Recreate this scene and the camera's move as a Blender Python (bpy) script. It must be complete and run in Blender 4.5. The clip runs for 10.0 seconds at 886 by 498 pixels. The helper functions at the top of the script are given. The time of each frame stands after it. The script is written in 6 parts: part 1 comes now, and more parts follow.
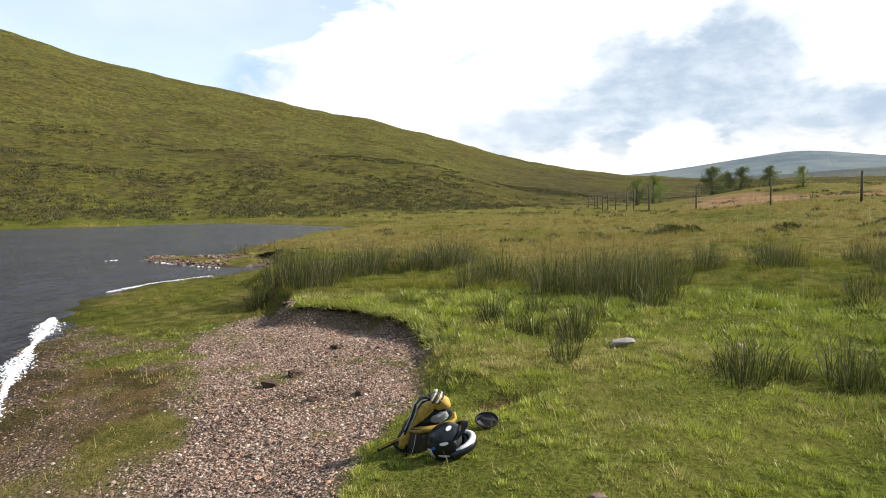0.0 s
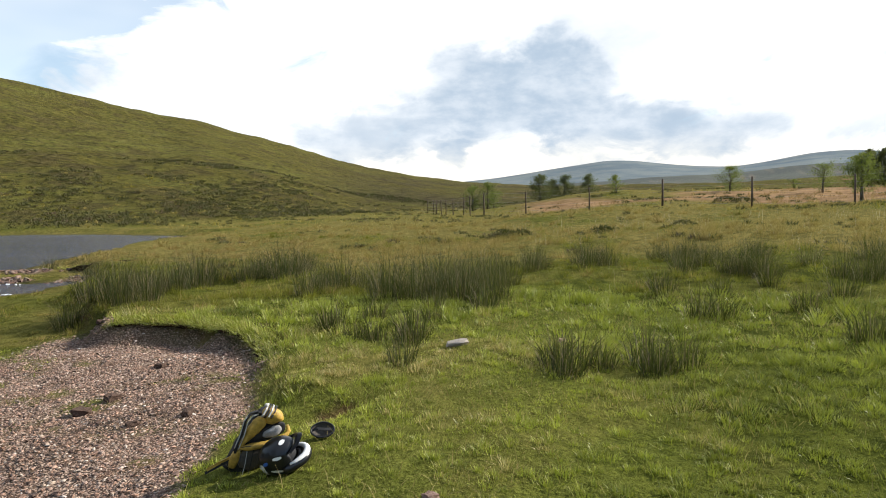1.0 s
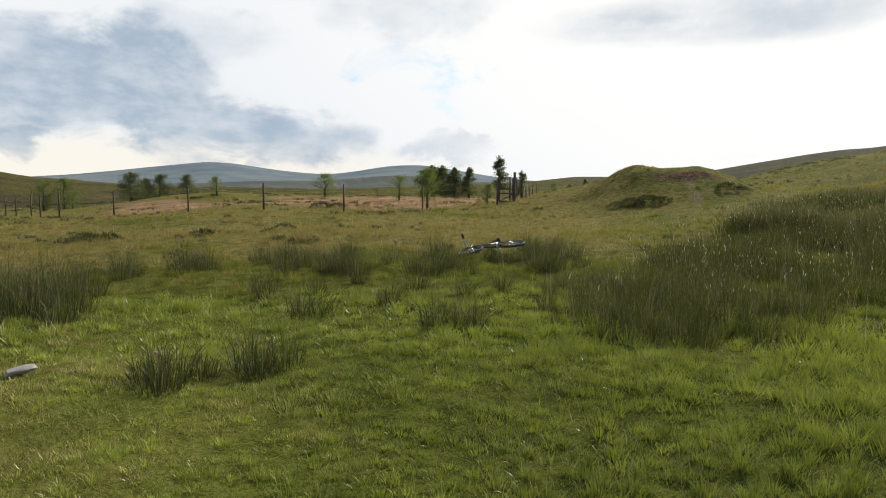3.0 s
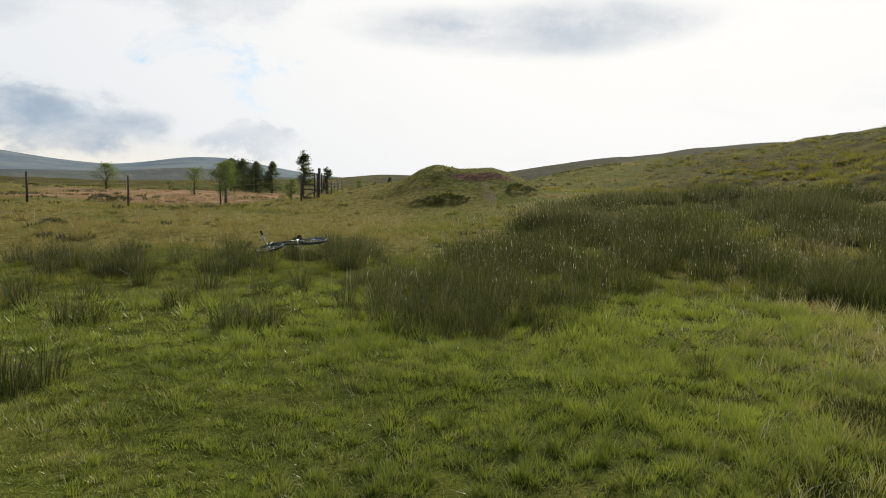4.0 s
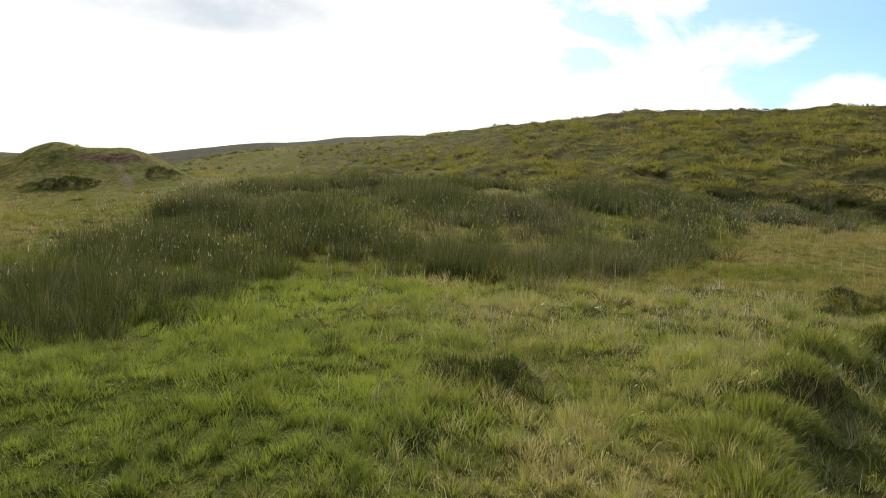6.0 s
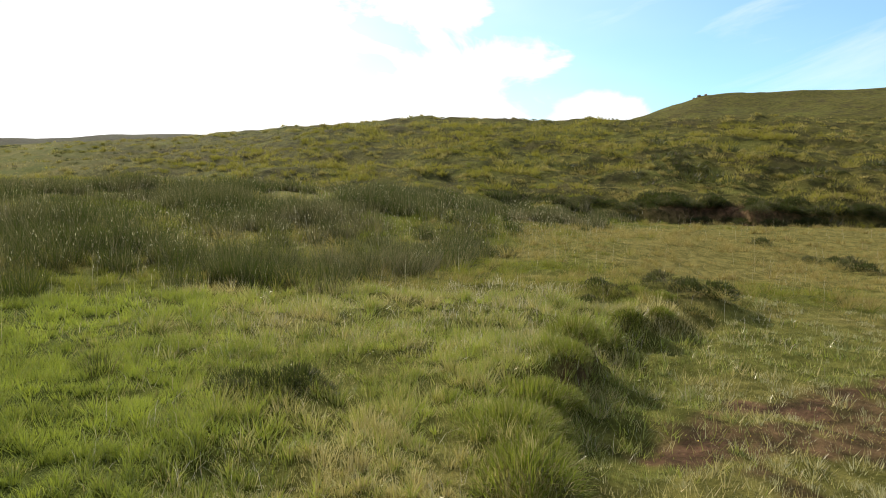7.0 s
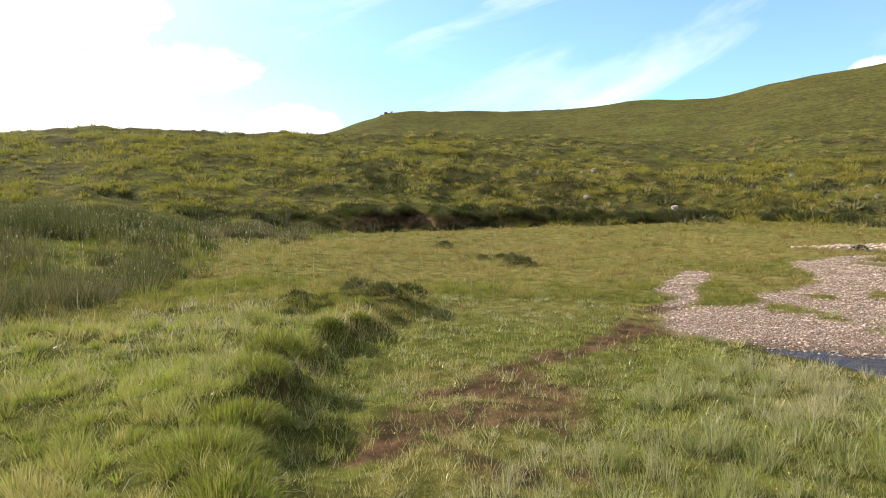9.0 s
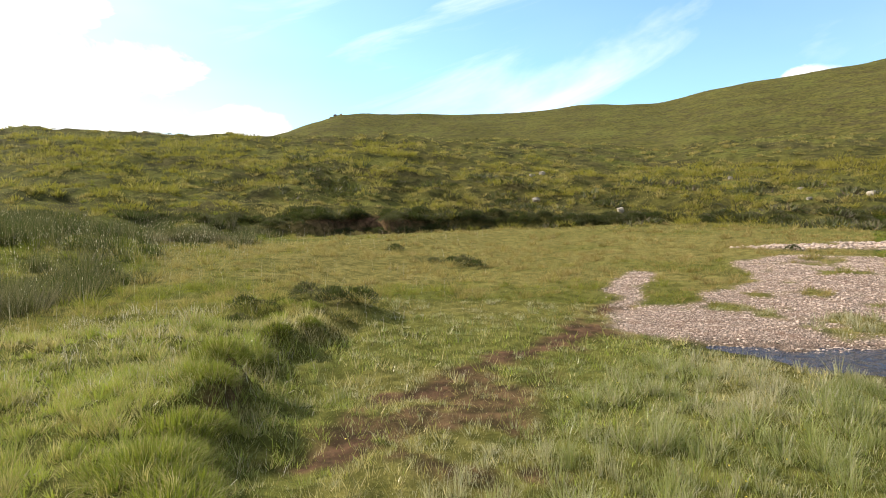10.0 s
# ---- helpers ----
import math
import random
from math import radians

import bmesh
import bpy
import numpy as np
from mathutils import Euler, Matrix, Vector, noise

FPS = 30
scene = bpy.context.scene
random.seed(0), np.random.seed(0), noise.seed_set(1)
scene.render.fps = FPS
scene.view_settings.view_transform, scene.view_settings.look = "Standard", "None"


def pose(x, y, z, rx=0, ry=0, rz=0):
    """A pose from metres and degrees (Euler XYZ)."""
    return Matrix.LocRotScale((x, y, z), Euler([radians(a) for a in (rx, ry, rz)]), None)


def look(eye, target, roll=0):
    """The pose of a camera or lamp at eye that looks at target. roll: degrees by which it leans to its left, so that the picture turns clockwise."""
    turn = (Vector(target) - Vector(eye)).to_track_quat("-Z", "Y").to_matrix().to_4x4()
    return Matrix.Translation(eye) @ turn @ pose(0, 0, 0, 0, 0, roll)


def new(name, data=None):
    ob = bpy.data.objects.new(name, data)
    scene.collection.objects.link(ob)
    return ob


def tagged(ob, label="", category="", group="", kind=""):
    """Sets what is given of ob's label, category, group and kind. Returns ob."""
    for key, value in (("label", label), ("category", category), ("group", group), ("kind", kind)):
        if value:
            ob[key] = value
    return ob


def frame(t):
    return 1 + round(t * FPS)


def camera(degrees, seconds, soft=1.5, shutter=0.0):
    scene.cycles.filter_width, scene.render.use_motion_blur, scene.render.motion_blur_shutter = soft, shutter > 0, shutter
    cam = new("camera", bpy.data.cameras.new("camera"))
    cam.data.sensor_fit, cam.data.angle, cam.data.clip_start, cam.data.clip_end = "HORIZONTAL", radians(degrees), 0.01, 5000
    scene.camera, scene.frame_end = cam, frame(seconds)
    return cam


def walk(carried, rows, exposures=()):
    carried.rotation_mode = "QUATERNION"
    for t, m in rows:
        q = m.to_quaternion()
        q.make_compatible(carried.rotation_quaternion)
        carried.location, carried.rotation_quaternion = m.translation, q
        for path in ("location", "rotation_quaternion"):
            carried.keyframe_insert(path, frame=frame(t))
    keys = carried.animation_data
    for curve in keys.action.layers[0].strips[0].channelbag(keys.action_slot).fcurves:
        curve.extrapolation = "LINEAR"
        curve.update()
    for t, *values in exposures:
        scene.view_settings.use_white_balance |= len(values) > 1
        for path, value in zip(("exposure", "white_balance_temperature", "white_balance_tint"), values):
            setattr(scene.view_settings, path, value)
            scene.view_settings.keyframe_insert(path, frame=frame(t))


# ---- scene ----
# camera: a slow turn on the spot, held at eye height
cam = camera(69.75, 10.0, soft=0.95)
# seconds, place, turn about x, y, z
PATH = [
    (0.0, 0.039, -0.073, 1.595, 85.52, 0.85, -0.40),
    (0.5, 0.088, -0.117, 1.608, 85.70, 1.03, -6.78),
    (1.0, 0.111, -0.098, 1.600, 85.83, 1.08, -14.57),
    (1.5, 0.121, -0.077, 1.599, 85.50, 0.81, -23.19),
    (2.0, 0.131, -0.063, 1.598, 85.60, 0.65, -31.96),
    (2.5, 0.142, -0.038, 1.590, 85.82, 0.18, -40.50),
    (4.0, 0.239, -0.137, 1.599, 85.85, -1.27, -66.52),
    (4.5, 0.274, -0.245, 1.598, 85.85, -1.48, -74.21),
    (5.0, 0.303, -0.342, 1.593, 85.81, -1.43, -81.26),
    (6.5, 0.312, -0.435, 1.604, 85.48, -1.57, -105.70),
    (7.0, 0.309, -0.462, 1.607, 86.00, -1.20, -115.21),
    (7.5, 0.291, -0.486, 1.612, 86.16, -0.34, -123.09),
    (8.0, 0.268, -0.512, 1.600, 86.61, 0.68, -130.00),
    (8.5, 0.249, -0.532, 1.592, 87.02, 1.26, -135.93),
    (9.0, 0.224, -0.548, 1.599, 87.16, 1.33, -141.56),
    (9.5, 0.214, -0.550, 1.597, 87.28, 1.54, -145.75),
    (10.0, 0.218, -0.553, 1.601, 87.30, 1.60, -145.98),
]
EXPOSURES = [(0.0, 0.62), (1.5, 0.45), (2.5, 0.26), (4.5, 0.10), (6.5, 0.5), (8.0, 0.80), (10.0, 0.96)]
walk(cam, [(t, pose(x, y, z, rx, ry, rz)) for t, x, y, z, rx, ry, rz in PATH], EXPOSURES)
# ---------------------------------------------------------------- sky and sun
SUN_BEARING, SUN_UP = 86.0, 33.0
world = bpy.data.worlds.new("sky")
scene.world = world
world.use_nodes = True


class Net:
    """A short way to write a node tree."""

    def __init__(self, tree):
        self.tree = tree
        tree.nodes.clear()

    def add(self, kind, props=None, **sockets):
        node = self.tree.nodes.new(kind)
        for key, value in (props or {}).items():
            setattr(node, key, value)
        for key, value in sockets.items():
            name = key.replace("_", " ").strip()
            sock = node.inputs[int(name[1:])] if name[0] == "i" and name[1:].isdigit() else node.inputs[name]
            if isinstance(value, bpy.types.NodeSocket):
                self.tree.links.new(value, sock)
            else:
                sock.default_value = value
        return node

    def math(self, op, a, b=0.0, c=0.0, clamp=False):
        return self.add("ShaderNodeMath", {"operation": op, "use_clamp": clamp}, i0=a, i1=b, i2=c).outputs[0]

    def vec(self, op, a, b=(0, 0, 0)):
        node = self.add("ShaderNodeVectorMath", {"operation": op}, i0=a, i1=b)
        return node.outputs["Value"] if op in ("DOT_PRODUCT", "LENGTH") else node.outputs[0]

    def noise(self, vector, scale, detail=4.0, rough=0.55, warp=0.0):
        return self.add("ShaderNodeTexNoise", None, Vector=vector, Scale=scale, Detail=detail, Roughness=rough, Distortion=warp).outputs["Fac"]

    def fit(self, v, lo, hi, a=0.0, b=1.0):
        return self.add("ShaderNodeMapRange", {"interpolation_type": "SMOOTHSTEP"}, Value=v, From_Min=lo, From_Max=hi, To_Min=a, To_Max=b).outputs[0]

    def mix(self, fac, a, b, mode="MIX"):
        node = self.add("ShaderNodeMix", {"data_type": "RGBA", "blend_type": mode}, i0=fac)
        for sock, value in ((node.inputs[6], a), (node.inputs[7], b)):
            if isinstance(value, bpy.types.NodeSocket):
                self.tree.links.new(value, sock)
            else:
                sock.default_value = (*value, 1.0) if len(value) == 3 else value
        return node.outputs[2]


def toward(bearing, up):
    b, u = radians(bearing), radians(up)
    return Vector((math.sin(b) * math.cos(u), math.cos(b) * math.cos(u), math.sin(u)))


net = Net(world.node_tree)
way = net.vec("NORMALIZE", net.add("ShaderNodeTexCoord").outputs["Generated"])
sky = net.add("ShaderNodeTexSky", {"sky_type": "NISHITA", "sun_disc": False, "sun_elevation": radians(SUN_UP), "sun_rotation": radians(SUN_BEARING),
                                   "altitude": 300.0, "air_density": 1.0, "dust_density": 0.25, "ozone_density": 1.0}).outputs[0]
sky = net.mix(1.0, sky, (0.72, 0.94, 1.0), "MULTIPLY")
# clouds are drawn over bearing and height; the seam of the bearing lies behind the hill at 240 degrees
xyz = net.add("ShaderNodeSeparateXYZ", None, Vector=way).outputs
SEAM = radians(60)
side_x = net.math("SUBTRACT", net.math("MULTIPLY", xyz[0], math.cos(SEAM)), net.math("MULTIPLY", xyz[1], math.sin(SEAM)))
side_y = net.math("ADD", net.math("MULTIPLY", xyz[0], math.sin(SEAM)), net.math("MULTIPLY", xyz[1], math.cos(SEAM)))
bearing = net.math("MULTIPLY", net.math("ARCTAN2", side_x, side_y), math.degrees(1))
rise_up = net.math("MULTIPLY", net.math("ARCSINE", xyz[2]), math.degrees(1))


def over(wide, tall, slant=0.0):
    """Places on the sky in units of wide by tall degrees; slant tips them up to the right."""
    v = net.math("SUBTRACT", rise_up, net.math("MULTIPLY", bearing, slant))
    return net.add("ShaderNodeCombineXYZ", None, X=net.math("DIVIDE", bearing, wide), Y=net.math("DIVIDE", v, tall), Z=0.0).outputs[0]


def blob(at, up, wide, tall, lobed=False):
    """An oval part of the sky, 1 in its middle; lobed ones have billowing edges."""
    u = net.math("DIVIDE", net.math("SUBTRACT", puffed[0] if lobed else bearing, at - 60), wide)
    v = net.math("DIVIDE", net.math("SUBTRACT", puffed[1] if lobed else rise_up, up), tall)
    return net.fit(net.math("ADD", net.math("MULTIPLY", u, u), net.math("MULTIPLY", v, v)), 1.0, 0.0)


puffed = (net.math("ADD", bearing, net.math("MULTIPLY", net.math("SUBTRACT", net.noise(over(7, 5), 1.0, 7, 0.58, 0.4), 0.5), 13.0)),
          net.math("ADD", rise_up, net.math("MULTIPLY", net.math("SUBTRACT", net.noise(net.vec("ADD", over(6, 3.4), (7.3, 2.1, 0.0)), 1.0, 7, 0.58, 0.4), 0.5), 7.0)))


def total(*parts):
    out = parts[0]
    for q in parts[1:]:
        out = net.math("ADD", out, q)
    return out


def times(v, k):
    return net.math("MULTIPLY", v, k)


heaps = net.noise(over(9, 5.5), 1.0, 8.0, 0.60, 0.5)
bellies = net.noise(over(13, 5.5), 1.0, 6.0, 0.50, 0.3)
streaks = net.noise(over(24, 5.0, 0.30), 1.0, 8.0, 0.58, 0.5)
# heaped cloud low in front, glare round the sun, a few lone heaps
thick = total(times(net.math("SUBTRACT", heaps, 0.5), 1.9), times(blob(26, 5, 52, 13), 0.85), times(blob(82, 12, 34, 30), 1.25), times(blob(114, 5, 13, 7), 0.6), times(blob(-8, 11, 12, 6), 0.55),
              times(blob(129.5, 6.8, 6.0, 4.2), 0.75), times(blob(114, 18, 7, 5), 0.5), times(blob(176.3, 9.6, 4, 2.2), 0.95), times(blob(52, 24, 60, 14), 0.6), times(blob(160, 12, 44, 24), -0.45), times(blob(120, 8, 14, 8), 0.5), times(blob(14, 21, 44, 12), 0.75), times(blob(-20, 17, 16, 5), -0.5))
cover = net.fit(thick, 0.12, 0.62)
wisps = net.math("MULTIPLY", net.fit(streaks, 0.42, 0.90), times(blob(156, 16, 40, 15), 0.85), clamp=True)
veil = net.fit(net.noise(over(40, 16), 1.0, 4, 0.6), 0.3, 0.7, 0.22, 0.48)
veil = net.math("ADD", veil, times(blob(-30, 15, 30, 22), 0.22))
veil = net.math("MULTIPLY", veil, net.math("SUBTRACT", 1.0, times(blob(160, 12, 48, 40), 0.85)))
cover = net.math("MAXIMUM", net.math("MAXIMUM", cover, wisps), veil)
# thick bellies turn grey; round the sun all is white
belly = total(times(net.math("SUBTRACT", bellies, 0.5), 1.0), times(blob(20.5, 9.4, 12, 5.5, True), 1.15), times(blob(33, 5.8, 12, 3.8, True), 0.85), times(blob(8, 6.0, 8, 3.0, True), 0.75), times(blob(28, 13.5, 9, 3.5, True), 0.45),
              times(blob(15.5, 4.6, 3.4, 1.7, True), 0.7), times(blob(-15, 10.3, 5.5, 3.2, True), 0.60), times(blob(74, 14.9, 22, 3.0), 0.55), times(blob(50, 4.6, 6, 1.6, True), 0.45), times(blob(101, 8.5, 5, 1.5, True), 0.4), times(blob(46, 17, 12, 4, True), 0.4))
grey = net.math("MULTIPLY", net.math("MULTIPLY", net.fit(belly, 0.02, 1.02), net.fit(net.noise(over(6, 3), 1.0, 6, 0.6, 0.1), 0.30, 0.62, 0.55, 1.0)), net.math("SUBTRACT", 1.0, times(blob(104, 12, 20, 14), 0.8)))
glow = blob(88, 24, 62, 34)
white = net.mix(glow, (1.12, 1.15, 1.18), (1.34, 1.32, 1.28))
white = net.mix(times(blob(24, 2.0, 34, 4.5), 0.8), white, (1.25, 1.17, 1.02))
cloud = net.mix(grey, white, (0.50, 0.62, 0.76))
SKY_STRENGTH, CLOUD_STRENGTH = 0.125, 0.70
sky_light = net.add("ShaderNodeBackground", None, Color=sky, Strength=SKY_STRENGTH)
cloud_light = net.add("ShaderNodeBackground", None, Color=cloud, Strength=CLOUD_STRENGTH)
both = net.add("ShaderNodeMixShader", None, Fac=cover, i1=sky_light.outputs[0], i2=cloud_light.outputs[0])
net.add("ShaderNodeOutputWorld", None, Surface=both.outputs[0])

sun = new("sun", bpy.data.lights.new("sun", "SUN"))
sun.data.energy, sun.data.angle, sun.data.color = 5.0, radians(0.6), (1.0, 0.94, 0.84)
sun.matrix_world = look(tuple(toward(SUN_BEARING, SUN_UP) * 100), (0, 0, 0))
# ---------------------------------------------------------------- materials


def material(name):
    m = bpy.data.materials.new(name)
    m.use_nodes = True
    return m, Net(m.node_tree)


def finish(net, color, rough=0.8, bump=None, depth=0.01, metal=0.0, spec=0.3, extra=None):
    sockets = dict(Base_Color=color if isinstance(color, bpy.types.NodeSocket) else (*color, 1.0), Roughness=rough, Metallic=metal)
    sockets["Specular_IOR_Level"] = spec
    if bump is not None:
        sockets["Normal"] = net.add("ShaderNodeBump", None, Height=bump, Distance=depth, Strength=1.0).outputs[0]
    node = net.add("ShaderNodeBsdfPrincipled", None, **{k: v for k, v in sockets.items()})
    for key, value in (extra or {}).items():
        node.inputs[key].default_value = value
    net.add("ShaderNodeOutputMaterial", None, Surface=node.outputs[0])
    return node


def where(net):
    return net.add("ShaderNodeNewGeometry").outputs["Position"]


def local(net):
    return net.add("ShaderNodeTexCoord").outputs["Object"]


def mask(net, name):
    return net.add("ShaderNodeAttribute", {"attribute_name": name}).outputs["Fac"]


def ground_material():
    m, n = material("moor_ground")
    p = where(n)
    fine, mid, wide, vast = n.noise(p, 28, 5, 0.7), n.noise(p, 3.2, 6, 0.62), n.noise(p, 0.35, 6, 0.6), n.noise(p, 0.035, 7, 0.62)
    # turf under the blades
    lush = n.mix(n.fit(mid, 0.35, 0.65), (0.044, 0.054, 0.009), (0.100, 0.112, 0.018))
    specks = n.noise(p, 75, 4, 0.7)
    lush = n.mix(n.fit(fine, 0.48, 0.36), lush, (0.026, 0.033, 0.006))
    lush = n.mix(n.math("MULTIPLY", n.fit(specks, 0.52, 0.70), 0.55), lush, (0.16, 0.18, 0.036))
    lush = n.mix(mask(n, "lawn"), lush, n.mix(n.fit(fine, 0.34, 0.62), (0.052, 0.063, 0.011), (0.140, 0.154, 0.028)))
    straw = n.mix(n.fit(mid, 0.35, 0.68), (0.095, 0.084, 0.022), (0.205, 0.168, 0.052))
    col = n.mix(mask(n, "dry"), lush, straw)
    # rough hill pasture: patches of bent, moss and heather
    hill = n.mix(n.fit(wide, 0.38, 0.62), (0.080, 0.072, 0.019), (0.124, 0.110, 0.028))
    hill = n.mix(n.fit(vast, 0.46, 0.62), hill, n.mix(n.fit(wide, 0.4, 0.7), (0.132, 0.122, 0.031), (0.104, 0.110, 0.025)))
    clumps, patches = n.noise(p, 0.75, 7, 0.68), n.noise(p, 0.16, 7, 0.66)
    hill = n.mix(n.math("MULTIPLY", n.fit(patches, 0.46, 0.62), 0.75), hill, (0.075, 0.058, 0.026))
    hill = n.mix(n.math("MULTIPLY", n.fit(clumps, 0.47, 0.62), 0.75), hill, (0.034, 0.033, 0.014))
    hill = n.mix(n.math("MULTIPLY", n.fit(clumps, 0.42, 0.30), 0.5), hill, (0.17, 0.155, 0.05))
    col = n.mix(mask(n, "hill"), col, hill)
    # heather brown; on the range towards the sun it also stands for backlit shade
    col = n.mix(mask(n, "heath"), col, n.mix(n.fit(wide, 0.35, 0.65), (0.040, 0.034, 0.020), (0.078, 0.066, 0.034)))
    col = n.mix(mask(n, "pink"), col, n.mix(n.fit(n.math("ADD", n.math("MULTIPLY", wide, 0.5), n.math("MULTIPLY", clumps, 0.5)), 0.38, 0.62), (0.175, 0.105, 0.055), (0.335, 0.215, 0.115)))
    peat = n.mix(n.fit(mid, 0.35, 0.7), (0.042, 0.025, 0.016), (0.145, 0.074, 0.046))
    col = n.mix(n.math("MULTIPLY", mask(n, "mud"), n.fit(fine, 0.30, 0.52, 0.55, 1.0)), col, peat)
    cells = n.add("ShaderNodeTexVoronoi", None, Vector=p, Scale=48.0)
    grit = n.mix(cells.outputs["Color"], (0.14, 0.092, 0.070), (0.62, 0.45, 0.345))
    grit = n.mix(n.math("MULTIPLY", mask(n, "dry"), 0.55), grit, (0.60, 0.45, 0.35))
    grit = n.mix(n.fit(cells.outputs["Distance"], 0.28, 0.60), grit, (0.11, 0.078, 0.060))
    grit = n.mix(n.math("MULTIPLY", n.fit(mid, 0.42, 0.7), 0.55), grit, (0.20, 0.115, 0.075))
    col = n.mix(mask(n, "gravel"), col, grit)
    # haze painted into the colour: hills turn blue-grey with distance
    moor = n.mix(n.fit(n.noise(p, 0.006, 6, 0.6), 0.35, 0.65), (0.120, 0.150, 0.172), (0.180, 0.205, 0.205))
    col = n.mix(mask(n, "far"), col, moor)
    wet = n.math("MULTIPLY", mask(n, "wet"), 0.75)
    col = n.mix(wet, col, n.mix(1.0, col, (0.43, 0.41, 0.36), "MULTIPLY"))
    rough = n.math("SUBTRACT", 0.92, n.math("MULTIPLY", wet, 0.55))
    relief = n.math("ADD", n.math("MULTIPLY", fine, 0.35), n.math("ADD", n.math("MULTIPLY", mid, 1.2), n.math("MULTIPLY", n.math("MULTIPLY", n.math("ADD", clumps, wide), mask(n, "hill")), 8.0)))
    finish(n, col, rough, relief, 0.12, spec=0.01)
    return m


def leaf_material(name, dark, light, dry_dark, dry_light, through_light=0.45, rough=0.55, spec=0.25):
    """Blades: green to straw by the attribute dry, root to tip by the attribute up, each blade a shade of its own."""
    m, n = material(name)
    own = n.add("ShaderNodeNewGeometry").outputs["Random Per Island"]
    other = n.add("ShaderNodeObjectInfo").outputs["Random"]
    own = n.math("FRACT", n.math("ADD", own, other))
    patch = n.math("ADD", n.math("MULTIPLY", n.noise(where(n), 0.55, 4, 0.6), 0.5), n.math("MULTIPLY", n.noise(where(n), 0.14, 4, 0.6), 0.5))
    shade = n.math("ADD", n.math("MULTIPLY", own, 0.24), n.fit(patch, 0.36, 0.64, 0.0, 0.24))
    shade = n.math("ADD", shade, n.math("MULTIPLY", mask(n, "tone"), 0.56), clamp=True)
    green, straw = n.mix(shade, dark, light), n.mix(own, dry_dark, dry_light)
    dry = n.math("ADD", mask(n, "dry"), n.math("MULTIPLY", n.math("SUBTRACT", n.math("FRACT", n.math("MULTIPLY", own, 7.31)), 0.5), 0.5))
    col = n.mix(n.fit(dry, 0.25, 0.75), green, straw)
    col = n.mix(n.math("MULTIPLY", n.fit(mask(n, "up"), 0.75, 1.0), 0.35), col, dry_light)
    a = n.add("ShaderNodeBsdfPrincipled", None, Base_Color=col, Roughness=rough, Specular_IOR_Level=spec)
    col = n.mix(mask(n, "pink"), col, n.mix(own, (0.26, 0.15, 0.085), (0.44, 0.28, 0.16)))
    n.tree.links.new(col, a.inputs["Base Color"])
    b = n.add("ShaderNodeBsdfTranslucent", None, Color=n.mix(0.35, col, (0.30, 0.36, 0.04)))
    s = n.add("ShaderNodeMixShader", None, Fac=through_light, i1=a.outputs[0], i2=b.outputs[0])
    n.add("ShaderNodeOutputMaterial", None, Surface=s.outputs[0])
    return m


def stone_material():
    m, n = material("pink_sandstone_chips")
    own = n.math("FRACT", n.math("ADD", n.add("ShaderNodeNewGeometry").outputs["Random Per Island"], n.add("ShaderNodeObjectInfo").outputs["Random"]))
    ramp = n.add("ShaderNodeValToRGB", None, Fac=own)
    stops = ramp.color_ramp
    stops.elements[0].color, stops.elements[1].color = (0.085, 0.062, 0.052, 1), (0.74, 0.66, 0.58, 1)
    for at, c in ((0.25, (0.235, 0.148, 0.112)), (0.5, (0.48, 0.30, 0.21)), (0.72, (0.37, 0.268, 0.218)), (0.93, (0.50, 0.39, 0.30))):
        stops.elements.new(at).color = (*c, 1)
    p = where(n)
    col = n.mix(n.fit(n.noise(p, 60, 5, 0.6), 0.35, 0.7), ramp.outputs[0], n.mix(1.0, ramp.outputs[0], (0.72, 0.66, 0.62), "MULTIPLY"))
    col = n.mix(n.math("MULTIPLY", mask(n, "wet"), 0.8), col, n.mix(1.0, col, (0.38, 0.36, 0.36), "MULTIPLY"))
    col = n.mix(n.math("MULTIPLY", mask(n, "dry"), 0.55), col, (0.68, 0.52, 0.40))
    finish(n, col, 0.78, n.noise(p, 120, 5, 0.6), 0.006, spec=0.3)
    return m


def water_material():
    m, n = material("loch_water")
    p = where(n)
    chop = n.math("ADD", n.math("MULTIPLY", n.noise(n.vec("MULTIPLY", p, (1.0, 0.55, 1.0)), 1.7, 5, 0.6, 0.5), 1.0), n.math("MULTIPLY", n.noise(n.vec("MULTIPLY", p, (1.0, 0.5, 1.0)), 6.5, 4, 0.6, 0.3), 0.35))
    deep = n.mix(n.fit(n.noise(p, 0.2, 4, 0.6), 0.35, 0.65), (0.020, 0.019, 0.028), (0.036, 0.034, 0.046))
    finish(n, deep, 0.16, chop, 0.30, spec=0.17)
    return m


def plain(name, color, rough=0.6, grain=40.0, vary=0.25, depth=0.002, metal=0.0, spec=0.4, extra=None):
    m, n = material(name)
    p = local(n)
    g = n.math("ADD", n.math("MULTIPLY", n.noise(p, grain, 5, 0.65), 0.6), n.math("MULTIPLY", n.noise(p, grain * 0.15, 4, 0.6), 0.4))
    dark = tuple(c * (1 - vary) for c in color)
    finish(n, n.mix(n.fit(g, 0.32, 0.68), dark, color), rough, g, depth, metal, spec, extra)
    return m


